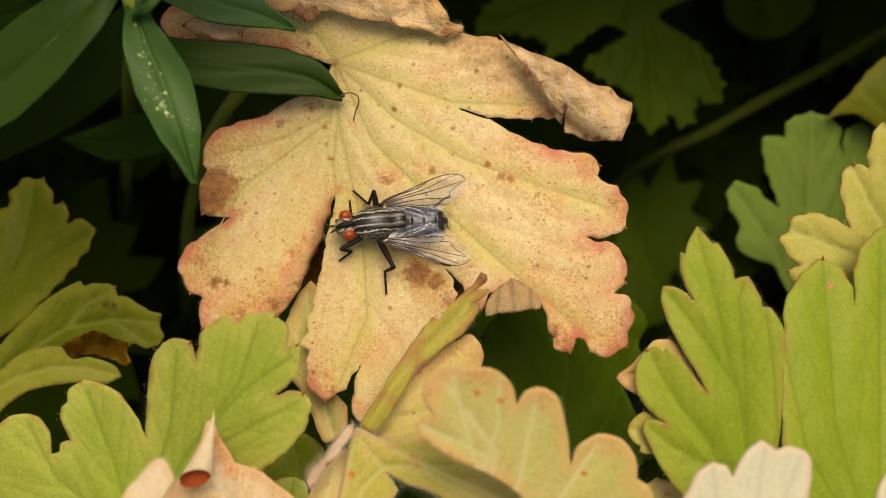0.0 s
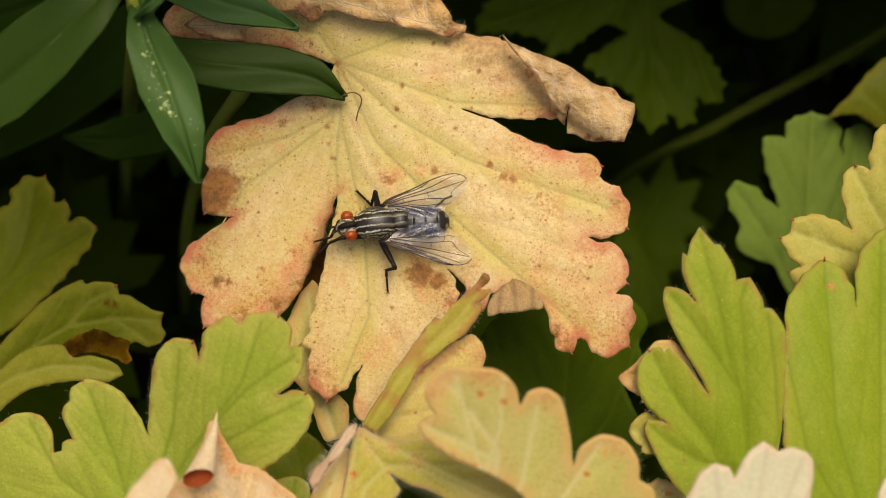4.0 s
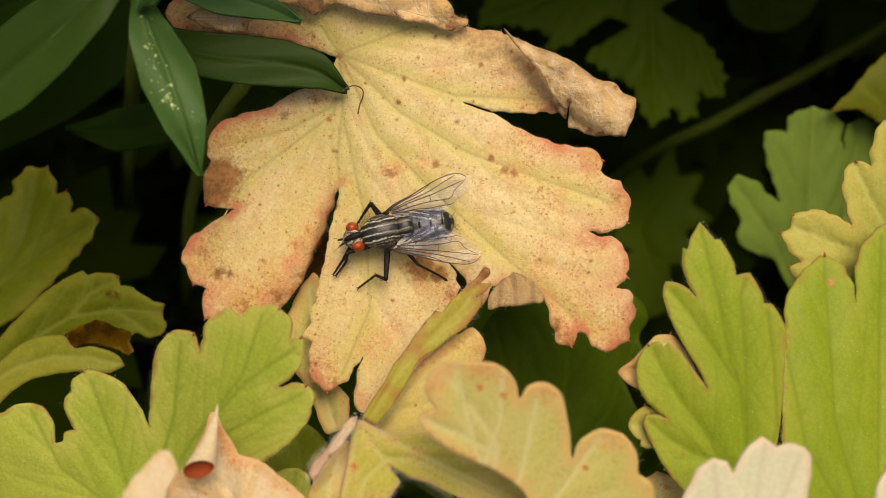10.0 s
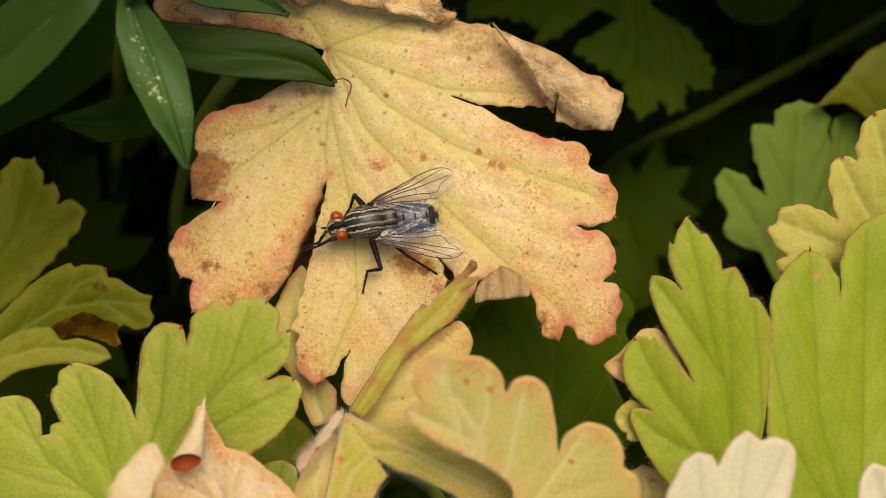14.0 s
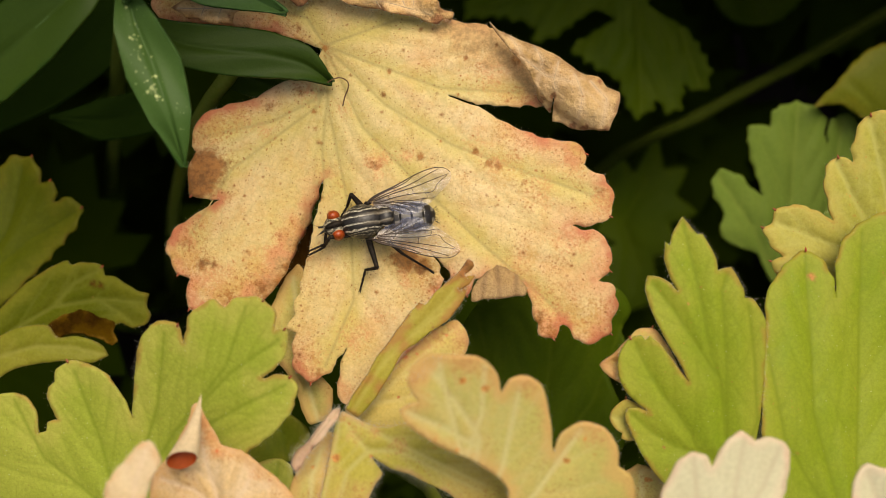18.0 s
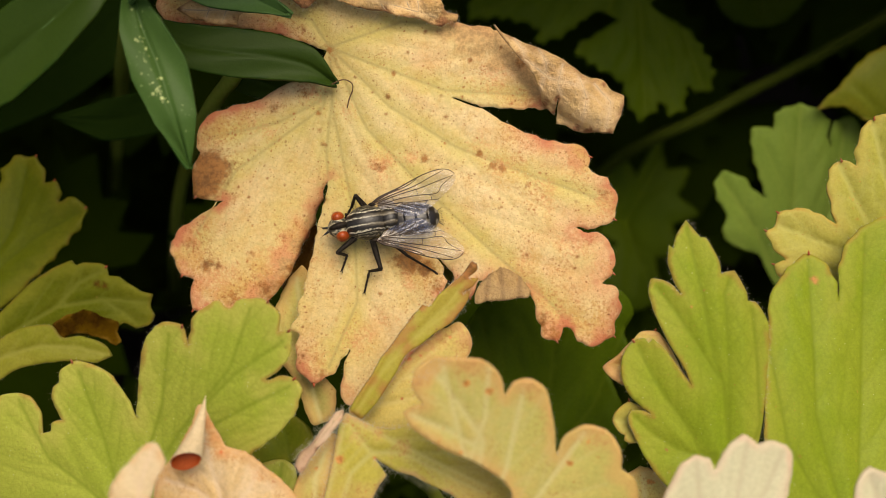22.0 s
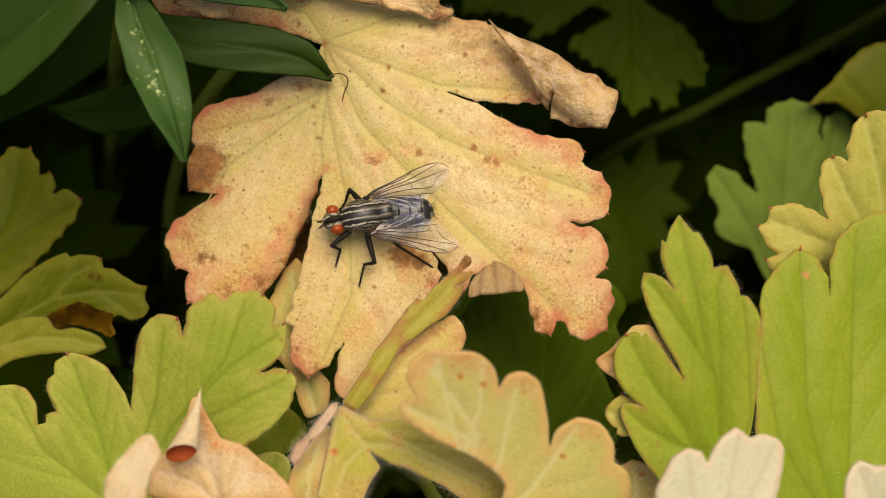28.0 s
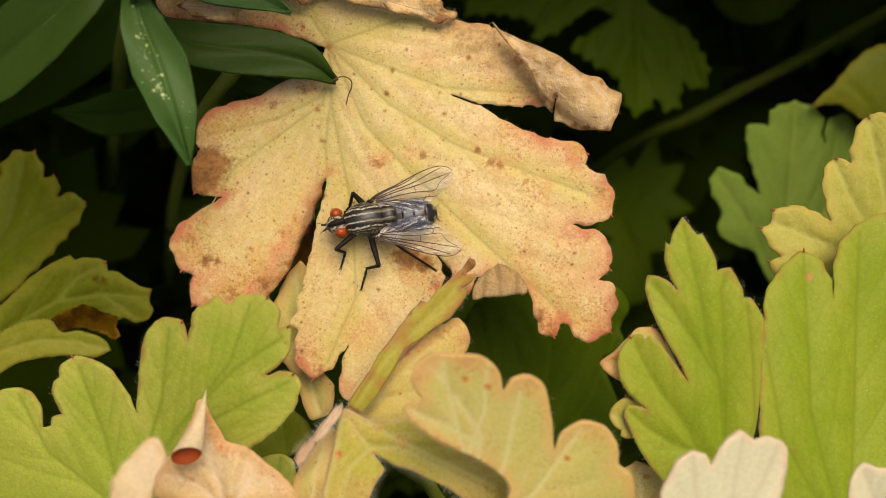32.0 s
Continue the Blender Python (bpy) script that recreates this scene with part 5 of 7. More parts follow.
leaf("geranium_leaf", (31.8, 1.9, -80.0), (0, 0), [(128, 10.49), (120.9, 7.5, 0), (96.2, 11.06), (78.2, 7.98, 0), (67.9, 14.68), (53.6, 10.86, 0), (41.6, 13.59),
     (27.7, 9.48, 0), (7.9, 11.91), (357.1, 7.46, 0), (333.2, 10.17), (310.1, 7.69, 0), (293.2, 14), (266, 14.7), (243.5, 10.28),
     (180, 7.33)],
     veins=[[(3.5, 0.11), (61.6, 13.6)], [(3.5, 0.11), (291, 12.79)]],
     cup=0.03, wave=0.8, phase=2, material=LOW_SHADE,  seed=26, label="geranium leaf far down, its green darkened for shade", group="geranium leaves")
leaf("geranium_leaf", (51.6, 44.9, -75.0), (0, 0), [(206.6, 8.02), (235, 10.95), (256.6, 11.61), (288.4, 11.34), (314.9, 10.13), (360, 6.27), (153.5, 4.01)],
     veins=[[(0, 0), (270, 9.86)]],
     cup=0.03, wave=0, phase=0, material=LOW_SHADE,  seed=27, label="geranium leaf far down, its green darkened for shade", group="geranium leaves")
leaf("rolled_leaf_edge", (12.2, 14.4, 2.6), (0, 0), [(139.2, 8.95, 0), (138.2, 7.43), (134.5, 6.01), (127.1, 4.49), (109.8, 2.96), (68.6, 1.93), (21.4, 2.19), (10.3, 3.6), (360.0, 3.93), (351.6, 5.51, 0),
     (336.1, 5.69), (315.4, 6.24, 0), (302.7, 5.02), (284.4, 4.11), (274.3, 3.5), (260.7, 3.31, 0), (254.7, 2.32), (234.1, 1.16, 0), (241.8, 1.91), (252.1, 2.75), (233.6, 2.46), (218.1, 2.46), (181.0, 2.63),
     (152.5, 4.28), (146.2, 6.17), (141.6, 7.89)],
     veins=[[(136.9, 6.8), (140.7, 5.17), (158.5, 4.37)], [(127.1, 4.49), (133.6, 2.79), (185.5, 2.35)], [(101.7, 2.09), (154.4, 0.85), (233.6, 0.93)], [(5.5, 2.62), (341.4, 4.38), (315.0, 5.41)],
     [(35.3, 1.35), (330.5, 2.17), (294.2, 3.84)], [(147.6, 4.72), (154.6, 1.68), (1.7, 1.12)]],
     stains=[(235.7, 1.36, 0.3, 1.4), (246.3, 2.45, 0.25, 1.2), (287.4, 4.03, 0.4, 1.1), (4.4, 3.56, 0.4, 0.9), (215.8, 2.28, 0.5, 0.8), (300.0, 4.67, 0.4, 1.0), (315.4, 6.0, 0.4, 0.8)],
     cup=0, wave=0.2, phase=0.6, material=BISCUIT, hair=1, hair_mm=0.3, seed=31, scallop=0.1, ribs=0.3, crinkle=0.13, grid=0.26, puff=0.25, pleat=0.25, vein_material=VEIN_DRY, vein_size=0.07,
     roll=((-5.9, 4.9), (5.2, -2.6), 2.9, 2.3), label="dry brown rolled-over edge of the yellow leaf")
leaf("rolled_leaf_edge", (-6.6, 23.3, 3.0), (10, 0), [(180.5, 10.9), (185.6, 8.83), (185.7, 7.71), (197, 6.6), (192.6, 5.48), (190.3, 4.31), (195.7, 3.27), (238.8, 1.9),
     (314.7, 3.03), (330.7, 5.26), (335.2, 7.65), (339.8, 8.08), (340.2, 8.87), (345.8, 8.77), (345.7, 7.83), (353.5, 6.88),
     (2.4, 6.2), (15.2, 5.98), (140.6, 4.14), (170.1, 11.12)],
     veins=[[(176.8, 10.44), (179.8, 3.24), (339.7, 6.83)], [(119.9, 2.11), (311, 2.44)], [(40.2, 2.82), (331, 4.88)], [(161, 5.71), (196.1, 2.82)], [(9.7, 4.61), (333.8, 5.35)]],
     stains=[(191.6, 6.43, 1.17, 1.3), (184, 7.12, 0.75, 1), (337.4, 7.52, 0.75, 1), (311, 2.44, 0.85, 0.6)],
     cup=-1.0, wave=0.5, phase=0.2, material=DRIED, hair=3, seed=32, scallop=0.2, ribs=0.3, crinkle=0.24, grid=0.28, puff=0.35, pleat=0.4, vein_material=VEIN_DRY, vein_size=0.1, label="crumpled dry brown upper edge of the yellow leaf")
leaf("rolled_leaf_edge", (-21.4, 20.8, 3.2), (0, 0), [(174.2, 3.36), (157.4, 2.88), (97.6, 0.87), (9.9, 3.66), (356.9, 2.6), (336.3, 2.49), (310.9, 1.59), (263, 0.96),
     (214.8, 1.19), (190.3, 2.11)],
     veins=[[(172.9, 2.9), (32.4, 0.5), (7, 3.03)], [(98.5, 0.76), (219.1, 0.83)], [(24.5, 1.61), (315, 1.33)]],
     stains=[(345, 2.26, 0.37, 0.8)],
     cup=-6, wave=0, phase=0, material=DRIED, seed=33, scallop=0.2, ribs=0.3, crinkle=0.15, grid=0.4, puff=0.3, pleat=0.3, vein_material=VEIN_DRY, vein_size=0.08, label="small crumpled brown curl on the leaf edge")
leaf("rolled_leaf_edge", (6.6, -4.8, 2.6), (-6, 0), [(209.3, 2.83), (173, 2.26), (145.5, 1.81), (128.8, 1.87, 0), (94.4, 1.89), (60.4, 1.98), (21.6, 2.2), (357, 2.86),
     (343.9, 2.68), (317.7, 1.59), (246.3, 1.34)],
     veins=[[(94.7, 1.78), (280.1, 1.2)], [(132.2, 1.82), (215.4, 1.84)], [(29.4, 1.98), (330.7, 1.96)]],
     cup=-2, wave=0, phase=0, material=TAN, seed=34, scallop=0.2, hair=1, crinkle=0.09, grid=0.24, puff=0.2, pleat=0.1, vein_material=VEIN_DRY, vein_size=0.08, label="dry tan flap curled over the leaf edge")
leaf("rolled_leaf_edge", (-9.3, -17.1, 16.0), (0, 0), [(51.6, 3.07), (60.2, 2.59), (67.6, 1.55), (98.3, 0.72), (204.8, 0.87), (216.0, 2.17), (228.4, 3.14), (239.8, 3.43), (241.9, 1.83), (250.3, 0.76),
     (334.4, 0.39), (35.0, 1.28), (44.7, 2.32)],
     veins=[[(52.5, 2.84), (54.5, 0.89), (225.9, 0.75), (231.3, 2.78)], [(60.3, 2.07), (46.3, 1.26)], [(199.2, 0.56), (263.6, 0.72)]],
     stains=[(250, 0.9, 0.3, 0.9), (40, 2.9, 0.25, 0.8), (240, 3.0, 0.3, 0.7)], blush=[(54, 2.4, 0.7, 0.6)],
     cup=0, wave=0.1, phase=0.4, material=WITHERED, seed=35, scallop=0.1, fret=0.1, hair=9, hair_mm=0.75, crinkle=0.1, grid=0.2, puff=0.2, pleat=0.2, ribs=0.3, vein_material=VEIN_DRY, vein_size=0.06,
     roll=((2.0, 2.4), (-1.7, -2.9), 0.9, 0.7), label="pale pinkish withered leaf edge with a fringe of hairs")
leaf("geranium_leaf", (0.9, -3.3, -2.5), (0, 0), [(131.4, 2.54), (90, 1.45), (5.2, 1.24), (317, 2.3), (295.2, 2.1), (270, 0.67), (156, 1.1)],
     veins=[[(129.8, 2.18), (305.5, 1.92)]],
     cup=0, wave=0, phase=0, material=OLIVE, seed=36, hair=3, grid=0.5, label="dark olive leaf scrap in the slit of the yellow leaf", group="geranium leaves")

leaf("geranium_leaf", (20.3, -22.4, 6.0), (0, 0), [(164, 1.89), (114.4, 1.26), (29.3, 1.49), (349.9, 2.38), (293.3, 3.28), (238.8, 3.52)],
     veins=[[(270, 3.01), (112.6, 0.68)]],
     stains=[(330.3, 0.42, 0.31, 1.3), (354.8, 0.57, 0.21, 1.2)],
     cup=0.1, wave=0, phase=0, material=PALE, seed=38, grid=0.5, label="small yellow leaf lobe with a red speck", group="geranium leaves")


# ---- smooth dark leaves of the neighbouring plant ----
def lance_leaf(points, widths, label, material=None, lift=0.0, stains=0, seed=1, fold=0.25):
    """A long pointed leaf along a line (mm over the bank), creased along its middle."""
    rng = random.Random(seed)
    pts = [Vector(p) for p in points]
    base = pts[0]
    root = thing("lance_leaf", BANK @ Matrix.Translation(base * MM), label, "leaf", "smooth dark leaves")
    n, k = (150, 26) if stains else (60, 12)
    total = [0.0]
    for a, b in zip(pts[:-1], pts[1:]):
        total.append(total[-1] + (b - a).length)
    verts, vein, rimd = [], [], []

    def at(s):
        s *= total[-1]
        for i in range(len(pts) - 1):
            if s <= total[i + 1] or i == len(pts) - 2:
                q = (s - total[i]) / (total[i + 1] - total[i])
                p0, p1, p2, p3 = pts[max(i - 1, 0)], pts[i], pts[i + 1], pts[min(i + 2, len(pts) - 1)]
                return 0.5 * (2 * p1 + (p2 - p0) * q + (2 * p0 - 5 * p1 + 4 * p2 - p3) * q * q + (3 * p1 - p0 - 3 * p2 + p3) * q**3), widths[i] * (1 - q) + widths[i + 1] * q

    for i in range(n + 1):
        s = i / n
        p, w = at(s)
        d = (at(min(1, s + .01))[0] - at(max(0, s - .01))[0]).normalized()
        side = d.cross(Vector((0, 0, 1))).normalized()
        up = side.cross(d).normalized()
        w *= 1 + 0.02 * math.sin(9 * s + seed)
        for j in range(-k, k + 1):
            q = j / k
            h = fold * w * (abs(q) ** 1.3) + 0.25 * math.sin(7 * s + 3 * q + seed) - 0.18 * math.exp(-(q * 8) ** 2) + lift * abs(q) ** 3
            verts.append((p - base + side * q * w + up * h) * MM)
            vein.append(min(abs(q) * w, 9))
            rimd.append((1 - abs(q)) * w)
    row = 2 * k + 1
    faces = [(i * row + j, i * row + j + 1, (i + 1) * row + j + 1, (i + 1) * row + j) for i in range(n) for j in range(2 * k)]
    me = bpy.data.meshes.new("blade")
    me.from_pydata(verts, [], faces)
    me.polygons.foreach_set("use_smooth", [True] * len(faces))
    st = np.zeros(len(verts))
    v = np.array(verts)
    knots = [rng.uniform(0.15, 0.85) for _ in range(6)]
    for _ in range(stains):
        i = min(n - 4, max(8, int(rng.choice(knots) * n + rng.gauss(0, 0.03) * n)))
        c = v[i * row + min(row - 2, max(2, int(row * (0.62 + rng.gauss(0, 0.09)))))]
        st = np.maximum(st, rng.uniform(0.35, 0.75) * np.exp(-(np.linalg.norm(v - c, axis=1) / (rng.uniform(0.07, 0.22) * MM)) ** 2))
    for name, a in (("vein", vein), ("rim", rimd), ("stain", st), ("blush", np.zeros(len(verts)))):
        me.attributes.new(name, "FLOAT", "POINT").data.foreach_set("value", np.array(a, np.float32))
    blade = part("blade", me, material or STRAP, root)
    solid = blade.modifiers.new("thickness", "SOLIDIFY")
    solid.thickness, solid.offset = 0.3 * MM, -1
    line = [at(i / 30)[0] - base - Vector((0, 0, 0.62)) for i in range(31)]
    part("midrib", tube([p * MM for p in line], [0.28 * MM * (1.05 - i / 31) for i in range(31)], 6), VEIN_SHADED if material is STRAP_SHADED else VEIN_DARK, root)
    return root


lance_leaf([(-27.4, 23.4, 14.0), (-30.4, 20.3, 15.0), (-34.3, 17.2, 14.0), (-38.9, 14.1, 12.0), (-45.0, 10.2, 9.0)], [0.39, 2.39, 3.19, 3.25, 1.82], "broad dark green smooth leaf with a faint web thread", seed=2, material=STRAP_DIMMED, fold=0.1)
lance_leaf([(-26.4, 21.1, 14.0), (-25.3, 17.7, 15.0), (-23.7, 13.9, 15.0), (-22.2, 9.7, 15.0), (-21.3, 5.7, 13.5)], [0.48, 1.82, 2.39, 1.83, 0.02], "dark green pointed leaf with pale flecks", seed=3, stains=60, fold=0.12)
lance_leaf([(-28.5, 19.9, 3.0), (-23.6, 17.6, 4.0), (-19.3, 17.0, 4.0), (-15.8, 16.8, 3.5), (-12.3, 16.1, 3.0), (-9.6, 14.4, 2.0)], [0.53, 2.01, 2.28, 2.23, 1.71, 0.03], "dark green pointed leaf lying over the yellow leaf", seed=4, material=STRAP_DIMMED, fold=0.1)
lance_leaf([(-28.5, 25.6, 8.0), (-24.9, 24.3, 7.0), (-21.0, 22.8, 6.0), (-17.4, 21.9, 5.5), (-13.7, 20.4, 5.0)], [0.51, 1.75, 1.87, 1.36, 0.03], "fresh green pointed leaf at the stem tip", seed=5, material=YOUNG, fold=-0.06)
lance_leaf([(-26.3, 19.7, 15.0), (-24.9, 20.3, 17.0), (-23.9, 20.9, 18.0), (-22.5, 22.3, 18.0)], [0.10, 0.66, 0.74, 0.46], "small young green leaf", seed=6, material=YOUNG, fold=0.12)
lance_leaf([(-35.0, 29.5, -26.0), (-40.8, 23.4, -30.0), (-48.3, 19.1, -34.0), (-58.2, 15.3, -38.0), (-64.8, 11.8, -40.0)], [0.67, 4.12, 4.66, 4.35, 1.47], "smooth green leaf darkened in colour for shade", seed=7, material=STRAP_SHADED, fold=0.15)
lance_leaf([(-28.2, 14.7, -22.0), (-32.8, 13.4, -22.0), (-38.5, 12.6, -24.0), (-45.1, 13.0, -26.0)], [1.56, 2.60, 2.37, 0.03], "pointed leaf darkened in colour for deep shade", seed=8, material=STRAP_SHADED, fold=0.12)
lance_leaf([(-32.8, 28.1, -3.0), (-38.5, 25.8, -5.0), (-45.9, 24.0, -8.0), (-51.9, 22.6, -10.0)], [0.56, 2.28, 2.69, 1.19], "smooth green leaf darkened in colour for shade", seed=9, material=STRAP_SHADED, fold=0.15)
lance_leaf([(-13.7, 13.8, -14.0), (-17.1, 15.5, -12.0), (-20.4, 16.7, -10.0), (-22.6, 18.9, -9.0)], [0.12, 1.57, 2.02, 1.18], "shaded green leaf behind the yellow leaf", seed=10, material=STRAP_DIMMED, fold=0.15)



# ---- stems and threads ----
def stem(points, radius, label, material=None):
    pts = [Vector(p) for p in points]
    base = pts[0]
    root = thing("stem", BANK @ Matrix.Translation(base * MM), label, "stem")
    line = []
    for i in range(len(pts) - 1):
        p0, p1, p2, p3 = pts[max(i - 1, 0)], pts[i], pts[i + 1], pts[min(i + 2, len(pts) - 1)]
        for q in (0, .2, .4, .6, .8):
            line.append(0.5 * (2 * p1 + (p2 - p0) * q + (2 * p0 - 5 * p1 + 4 * p2 - p3) * q * q + (3 * p1 - p0 - 3 * p2 + p3) * q**3))
    line.append(pts[-1])
    part("stalk", tube([(p - base) * MM for p in line], [radius * MM * (1 + 0.05 * math.sin(i * 1.3)) for i in range(len(line))], 12), material or STALK, root)
    return root


stem([(21.4, 2.1, -95.0), (27.9, 10.7, -72.0), (32.7, 14.3, -60.0), (37.6, 16.6, -56.0), (44.1, 20.3, -56.0), (51.4, 24.2, -56.0), (57.8, 27.9, -56.0), (69.5, 35.0, -57.0)], 0.9, "green stem crossing the shade", STALK_SHADED)
stem([(-18.9, 18.2, -4.0), (-20.7, 15.9, -6.0), (-23.1, 14.0, -10.0), (-28.1, 10.7, -25.0), (-37.5, 1.7, -60.0), (-56.5, -19.8, -150.0)], 0.85, "yellow-green leaf stalk behind the yellow leaf")
stem([(-29.2, 26.1, 12.0), (-27.2, 22.5, 13.0), (-26.7, 21.0, 13.0), (-27.8, 20.5, 8.0), (-38.1, 19.3, -30.0), (-59.7, 4.3, -110.0)], 0.9, "green stem of the smooth-leaved plant")
stem([(-10.0, 14.3, 2.8), (-9.2, 14.7, 3.0), (-8.6, 14.8, 2.4), (-8.1, 14.5, 1.8), (-8.1, 13.9, 1.4), (-8.4, 13.2, 1.1), (-8.6, 12.3, 0.9)], 0.06, "thin curled brown dead thread on the leaf", THREAD)



# ---- undergrowth below and around ----
def undergrowth():
    """Geranium leaves that fill the depth of the bed, shade put into their colour; past the view they are added,
    unseen, to block sky light.
    """
    rng = random.Random(41)
    v, f = [], []

    def one(c, n, size, spin):
        k = len(v)
        side = n.orthogonal().normalized()
        up = n.cross(side)
        v.append(c)
        steps = 35
        for i in range(steps):
            a = math.tau * i / steps
            r = size * (0.62 + 0.30 * abs(math.cos(2.5 * a)) + 0.10 * math.cos(17.5 * a)) * (0.25 if i == 0 else 1)
            p = c + (side * math.cos(a + spin) + up * math.sin(a + spin)) * r + n * (0.12 * size * math.cos(5 * a) - 0.1 * r * r / size)
            v.append(p)
        for i in range(steps):
            f.append((k, k + 1 + i, k + 1 + (i + 1) % steps))

    for i in range(6000):
        x, y, size = rng.uniform(-380, 380), rng.uniform(-190, 420), rng.uniform(14, 24)
        near = abs(x) < 200 and y < 190
        if not near and rng.random() < 0.25:
            continue
        w = rng.uniform(-150, 35) if near else rng.uniform(-70, 40)
        # keep the hollow in front of the yellow leaf open, and stay above the soil
        across, along_bank = (118 - w) * 0.364 + size + 8, (118 - w) * 0.205 + size + 8
        if abs(x) < across and abs(y) < along_bank and w > -72 or 200 + 0.574 * y + 0.819 * w < 12:
            continue
        if w > 0 and abs(x) < 150 and y < -30:
            continue
        n = Vector((rng.uniform(-.5, .5), rng.uniform(-.2, .8), 1)).normalized()
        one(Vector((x, y, w)), n, size, rng.uniform(0, 6.3))
    me = bpy.data.meshes.new("undergrowth")
    me.from_pydata([p * MM for p in v], [], f)
    me.polygons.foreach_set("use_smooth", [True] * len(f))
    for nm, val in (("vein", 1.0), ("rim", 3.0), ("stain", 0.0)):
        me.attributes.new(nm, "FLOAT", "POINT").data.foreach_set("value", np.full(len(v), val, np.float32))
    me.materials.append(DEEP_SHADE)
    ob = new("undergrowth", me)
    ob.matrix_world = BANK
    tagged(ob, "dense geranium foliage of the bed, darkened in colour for shade", "foliage", kind="stuff")


undergrowth()


# ---- the fly ----
def local_mm(n, l):
    co = n.new("ShaderNodeTexCoord").outputs["Object"]
    q = n.new("ShaderNodeVectorMath")
    q.operation, q.inputs[3].default_value = "SCALE", 1000.0
    l.new(co, q.inputs[0])
    xyz = n.new("ShaderNodeSeparateXYZ")
    l.new(q.outputs[0], xyz.inputs[0])
    return q.outputs[0], xyz.outputs["X"], xyz.outputs["Y"]


def stripes(name):
    """Silvery dusted back with lengthwise black stripes that break up towards the sides."""
    m, n, l, p = nodes_of(name)
    mm, x, y = local_mm(n, l)
    fine, coarse = noise_node(n, l, mm, 6.0, 4, 0.65), noise_node(n, l, mm, 1.6, 3)
    ay = math_node(n, l, "ABSOLUTE", y)
    # the lines waver more the further out they lie
    sway = math_node(n, l, "MULTIPLY", math_node(n, l, "SUBTRACT", coarse, 0.5), math_node(n, l, "MULTIPLY_ADD", ay, 0.34, 0.10))
    ay = math_node(n, l, "ADD", math_node(n, l, "ADD", ay, sway), math_node(n, l, "MULTIPLY", math_node(n, l, "SUBTRACT", fine, 0.5), 0.14))
    rear = ramp(n, l, x, 1.4, -0.6)
    c = mix(n, l, ramp(n, l, fine, 0.35, 0.65), (0.008, 0.007, 0.006), (0.020, 0.017, 0.013))
    # a brownish sheen painted over the rear half between the outer black lines
    sheen = math_node(n, l, "MULTIPLY", rear, math_node(n, l, "SUBTRACT", 1.0, ramp(n, l, math_node(n, l, "ABSOLUTE", math_node(n, l, "SUBTRACT", ay, 0.42)), 0.08, 0.24)))
    c = mix(n, l, math_node(n, l, "MULTIPLY", sheen, 0.9), c, (0.085, 0.068, 0.046))
    for at, half, tone, fade in ((0.36, 0.085, (0.46, 0.42, 0.32), 0.7), (0.90, 0.085, (0.58, 0.53, 0.41), 0.1), (1.17, 0.05, (0.27, 0.245, 0.18), 0.0),
                                 (1.38, 0.045, (0.24, 0.215, 0.155), 0.0), (1.58, 0.05, (0.16, 0.14, 0.10), 0.0)):
        d = math_node(n, l, "ABSOLUTE", math_node(n, l, "SUBTRACT", ay, at))
        g = math_node(n, l, "SUBTRACT", 1.0, ramp(n, l, d, half * 0.55, half * 1.25))
        g = math_node(n, l, "MULTIPLY", g, math_node(n, l, "SUBTRACT", 1.0, math_node(n, l, "MULTIPLY", rear, fade)))
        c = mix(n, l, math_node(n, l, "MULTIPLY", g, ramp(n, l, fine, 0.38, 0.56)), c, tone)
    l.new(c, p.inputs["Base Color"])
    p.inputs["Roughness"].default_value, p.inputs["Specular IOR Level"].default_value = 0.38, 0.45
    l.new(bump(n, l, fine, 0.5, 0.00006), p.inputs["Normal"])
    return m


def chequer(name):
    """Black shining rear body with silver patches either side of the mid-line on each ring."""
    m, n, l, p = nodes_of(name)
    mm, x, y = local_mm(n, l)
    fine = noise_node(n, l, mm, 7, 3)
    ay = math_node(n, l, "ADD", math_node(n, l, "ABSOLUTE", y), math_node(n, l, "MULTIPLY", math_node(n, l, "SUBTRACT", noise_node(n, l, mm, 1.5, 2), 0.5), 0.5))
    ring = math_node(n, l, "FRACT", math_node(n, l, "MULTIPLY", math_node(n, l, "ADD", x, 20.0), 0.86))
    front = ramp(n, l, math_node(n, l, "ADD", ring, math_node(n, l, "MULTIPLY", noise_node(n, l, mm, 1.2, 2), 0.5)), 0.62, 0.80)
    side = math_node(n, l, "MULTIPLY", ramp(n, l, ay, 0.25, 0.40), math_node(n, l, "SUBTRACT", 1.0, ramp(n, l, ay, 0.75, 0.95)))
    f = math_node(n, l, "MULTIPLY", front, math_node(n, l, "MAXIMUM", side, ramp(n, l, ay, 1.15, 1.25)))
    c = mix(n, l, math_node(n, l, "MULTIPLY", f, ramp(n, l, fine, 0.2, 0.5)), (0.013, 0.011, 0.009), (0.15, 0.135, 0.11))
    l.new(c, p.inputs["Base Color"])
    p.inputs["Roughness"].default_value, p.inputs["Specular IOR Level"].default_value = 0.3, 0.5
    l.new(bump(n, l, fine, 0.3, 0.00004), p.inputs["Normal"])
    return m


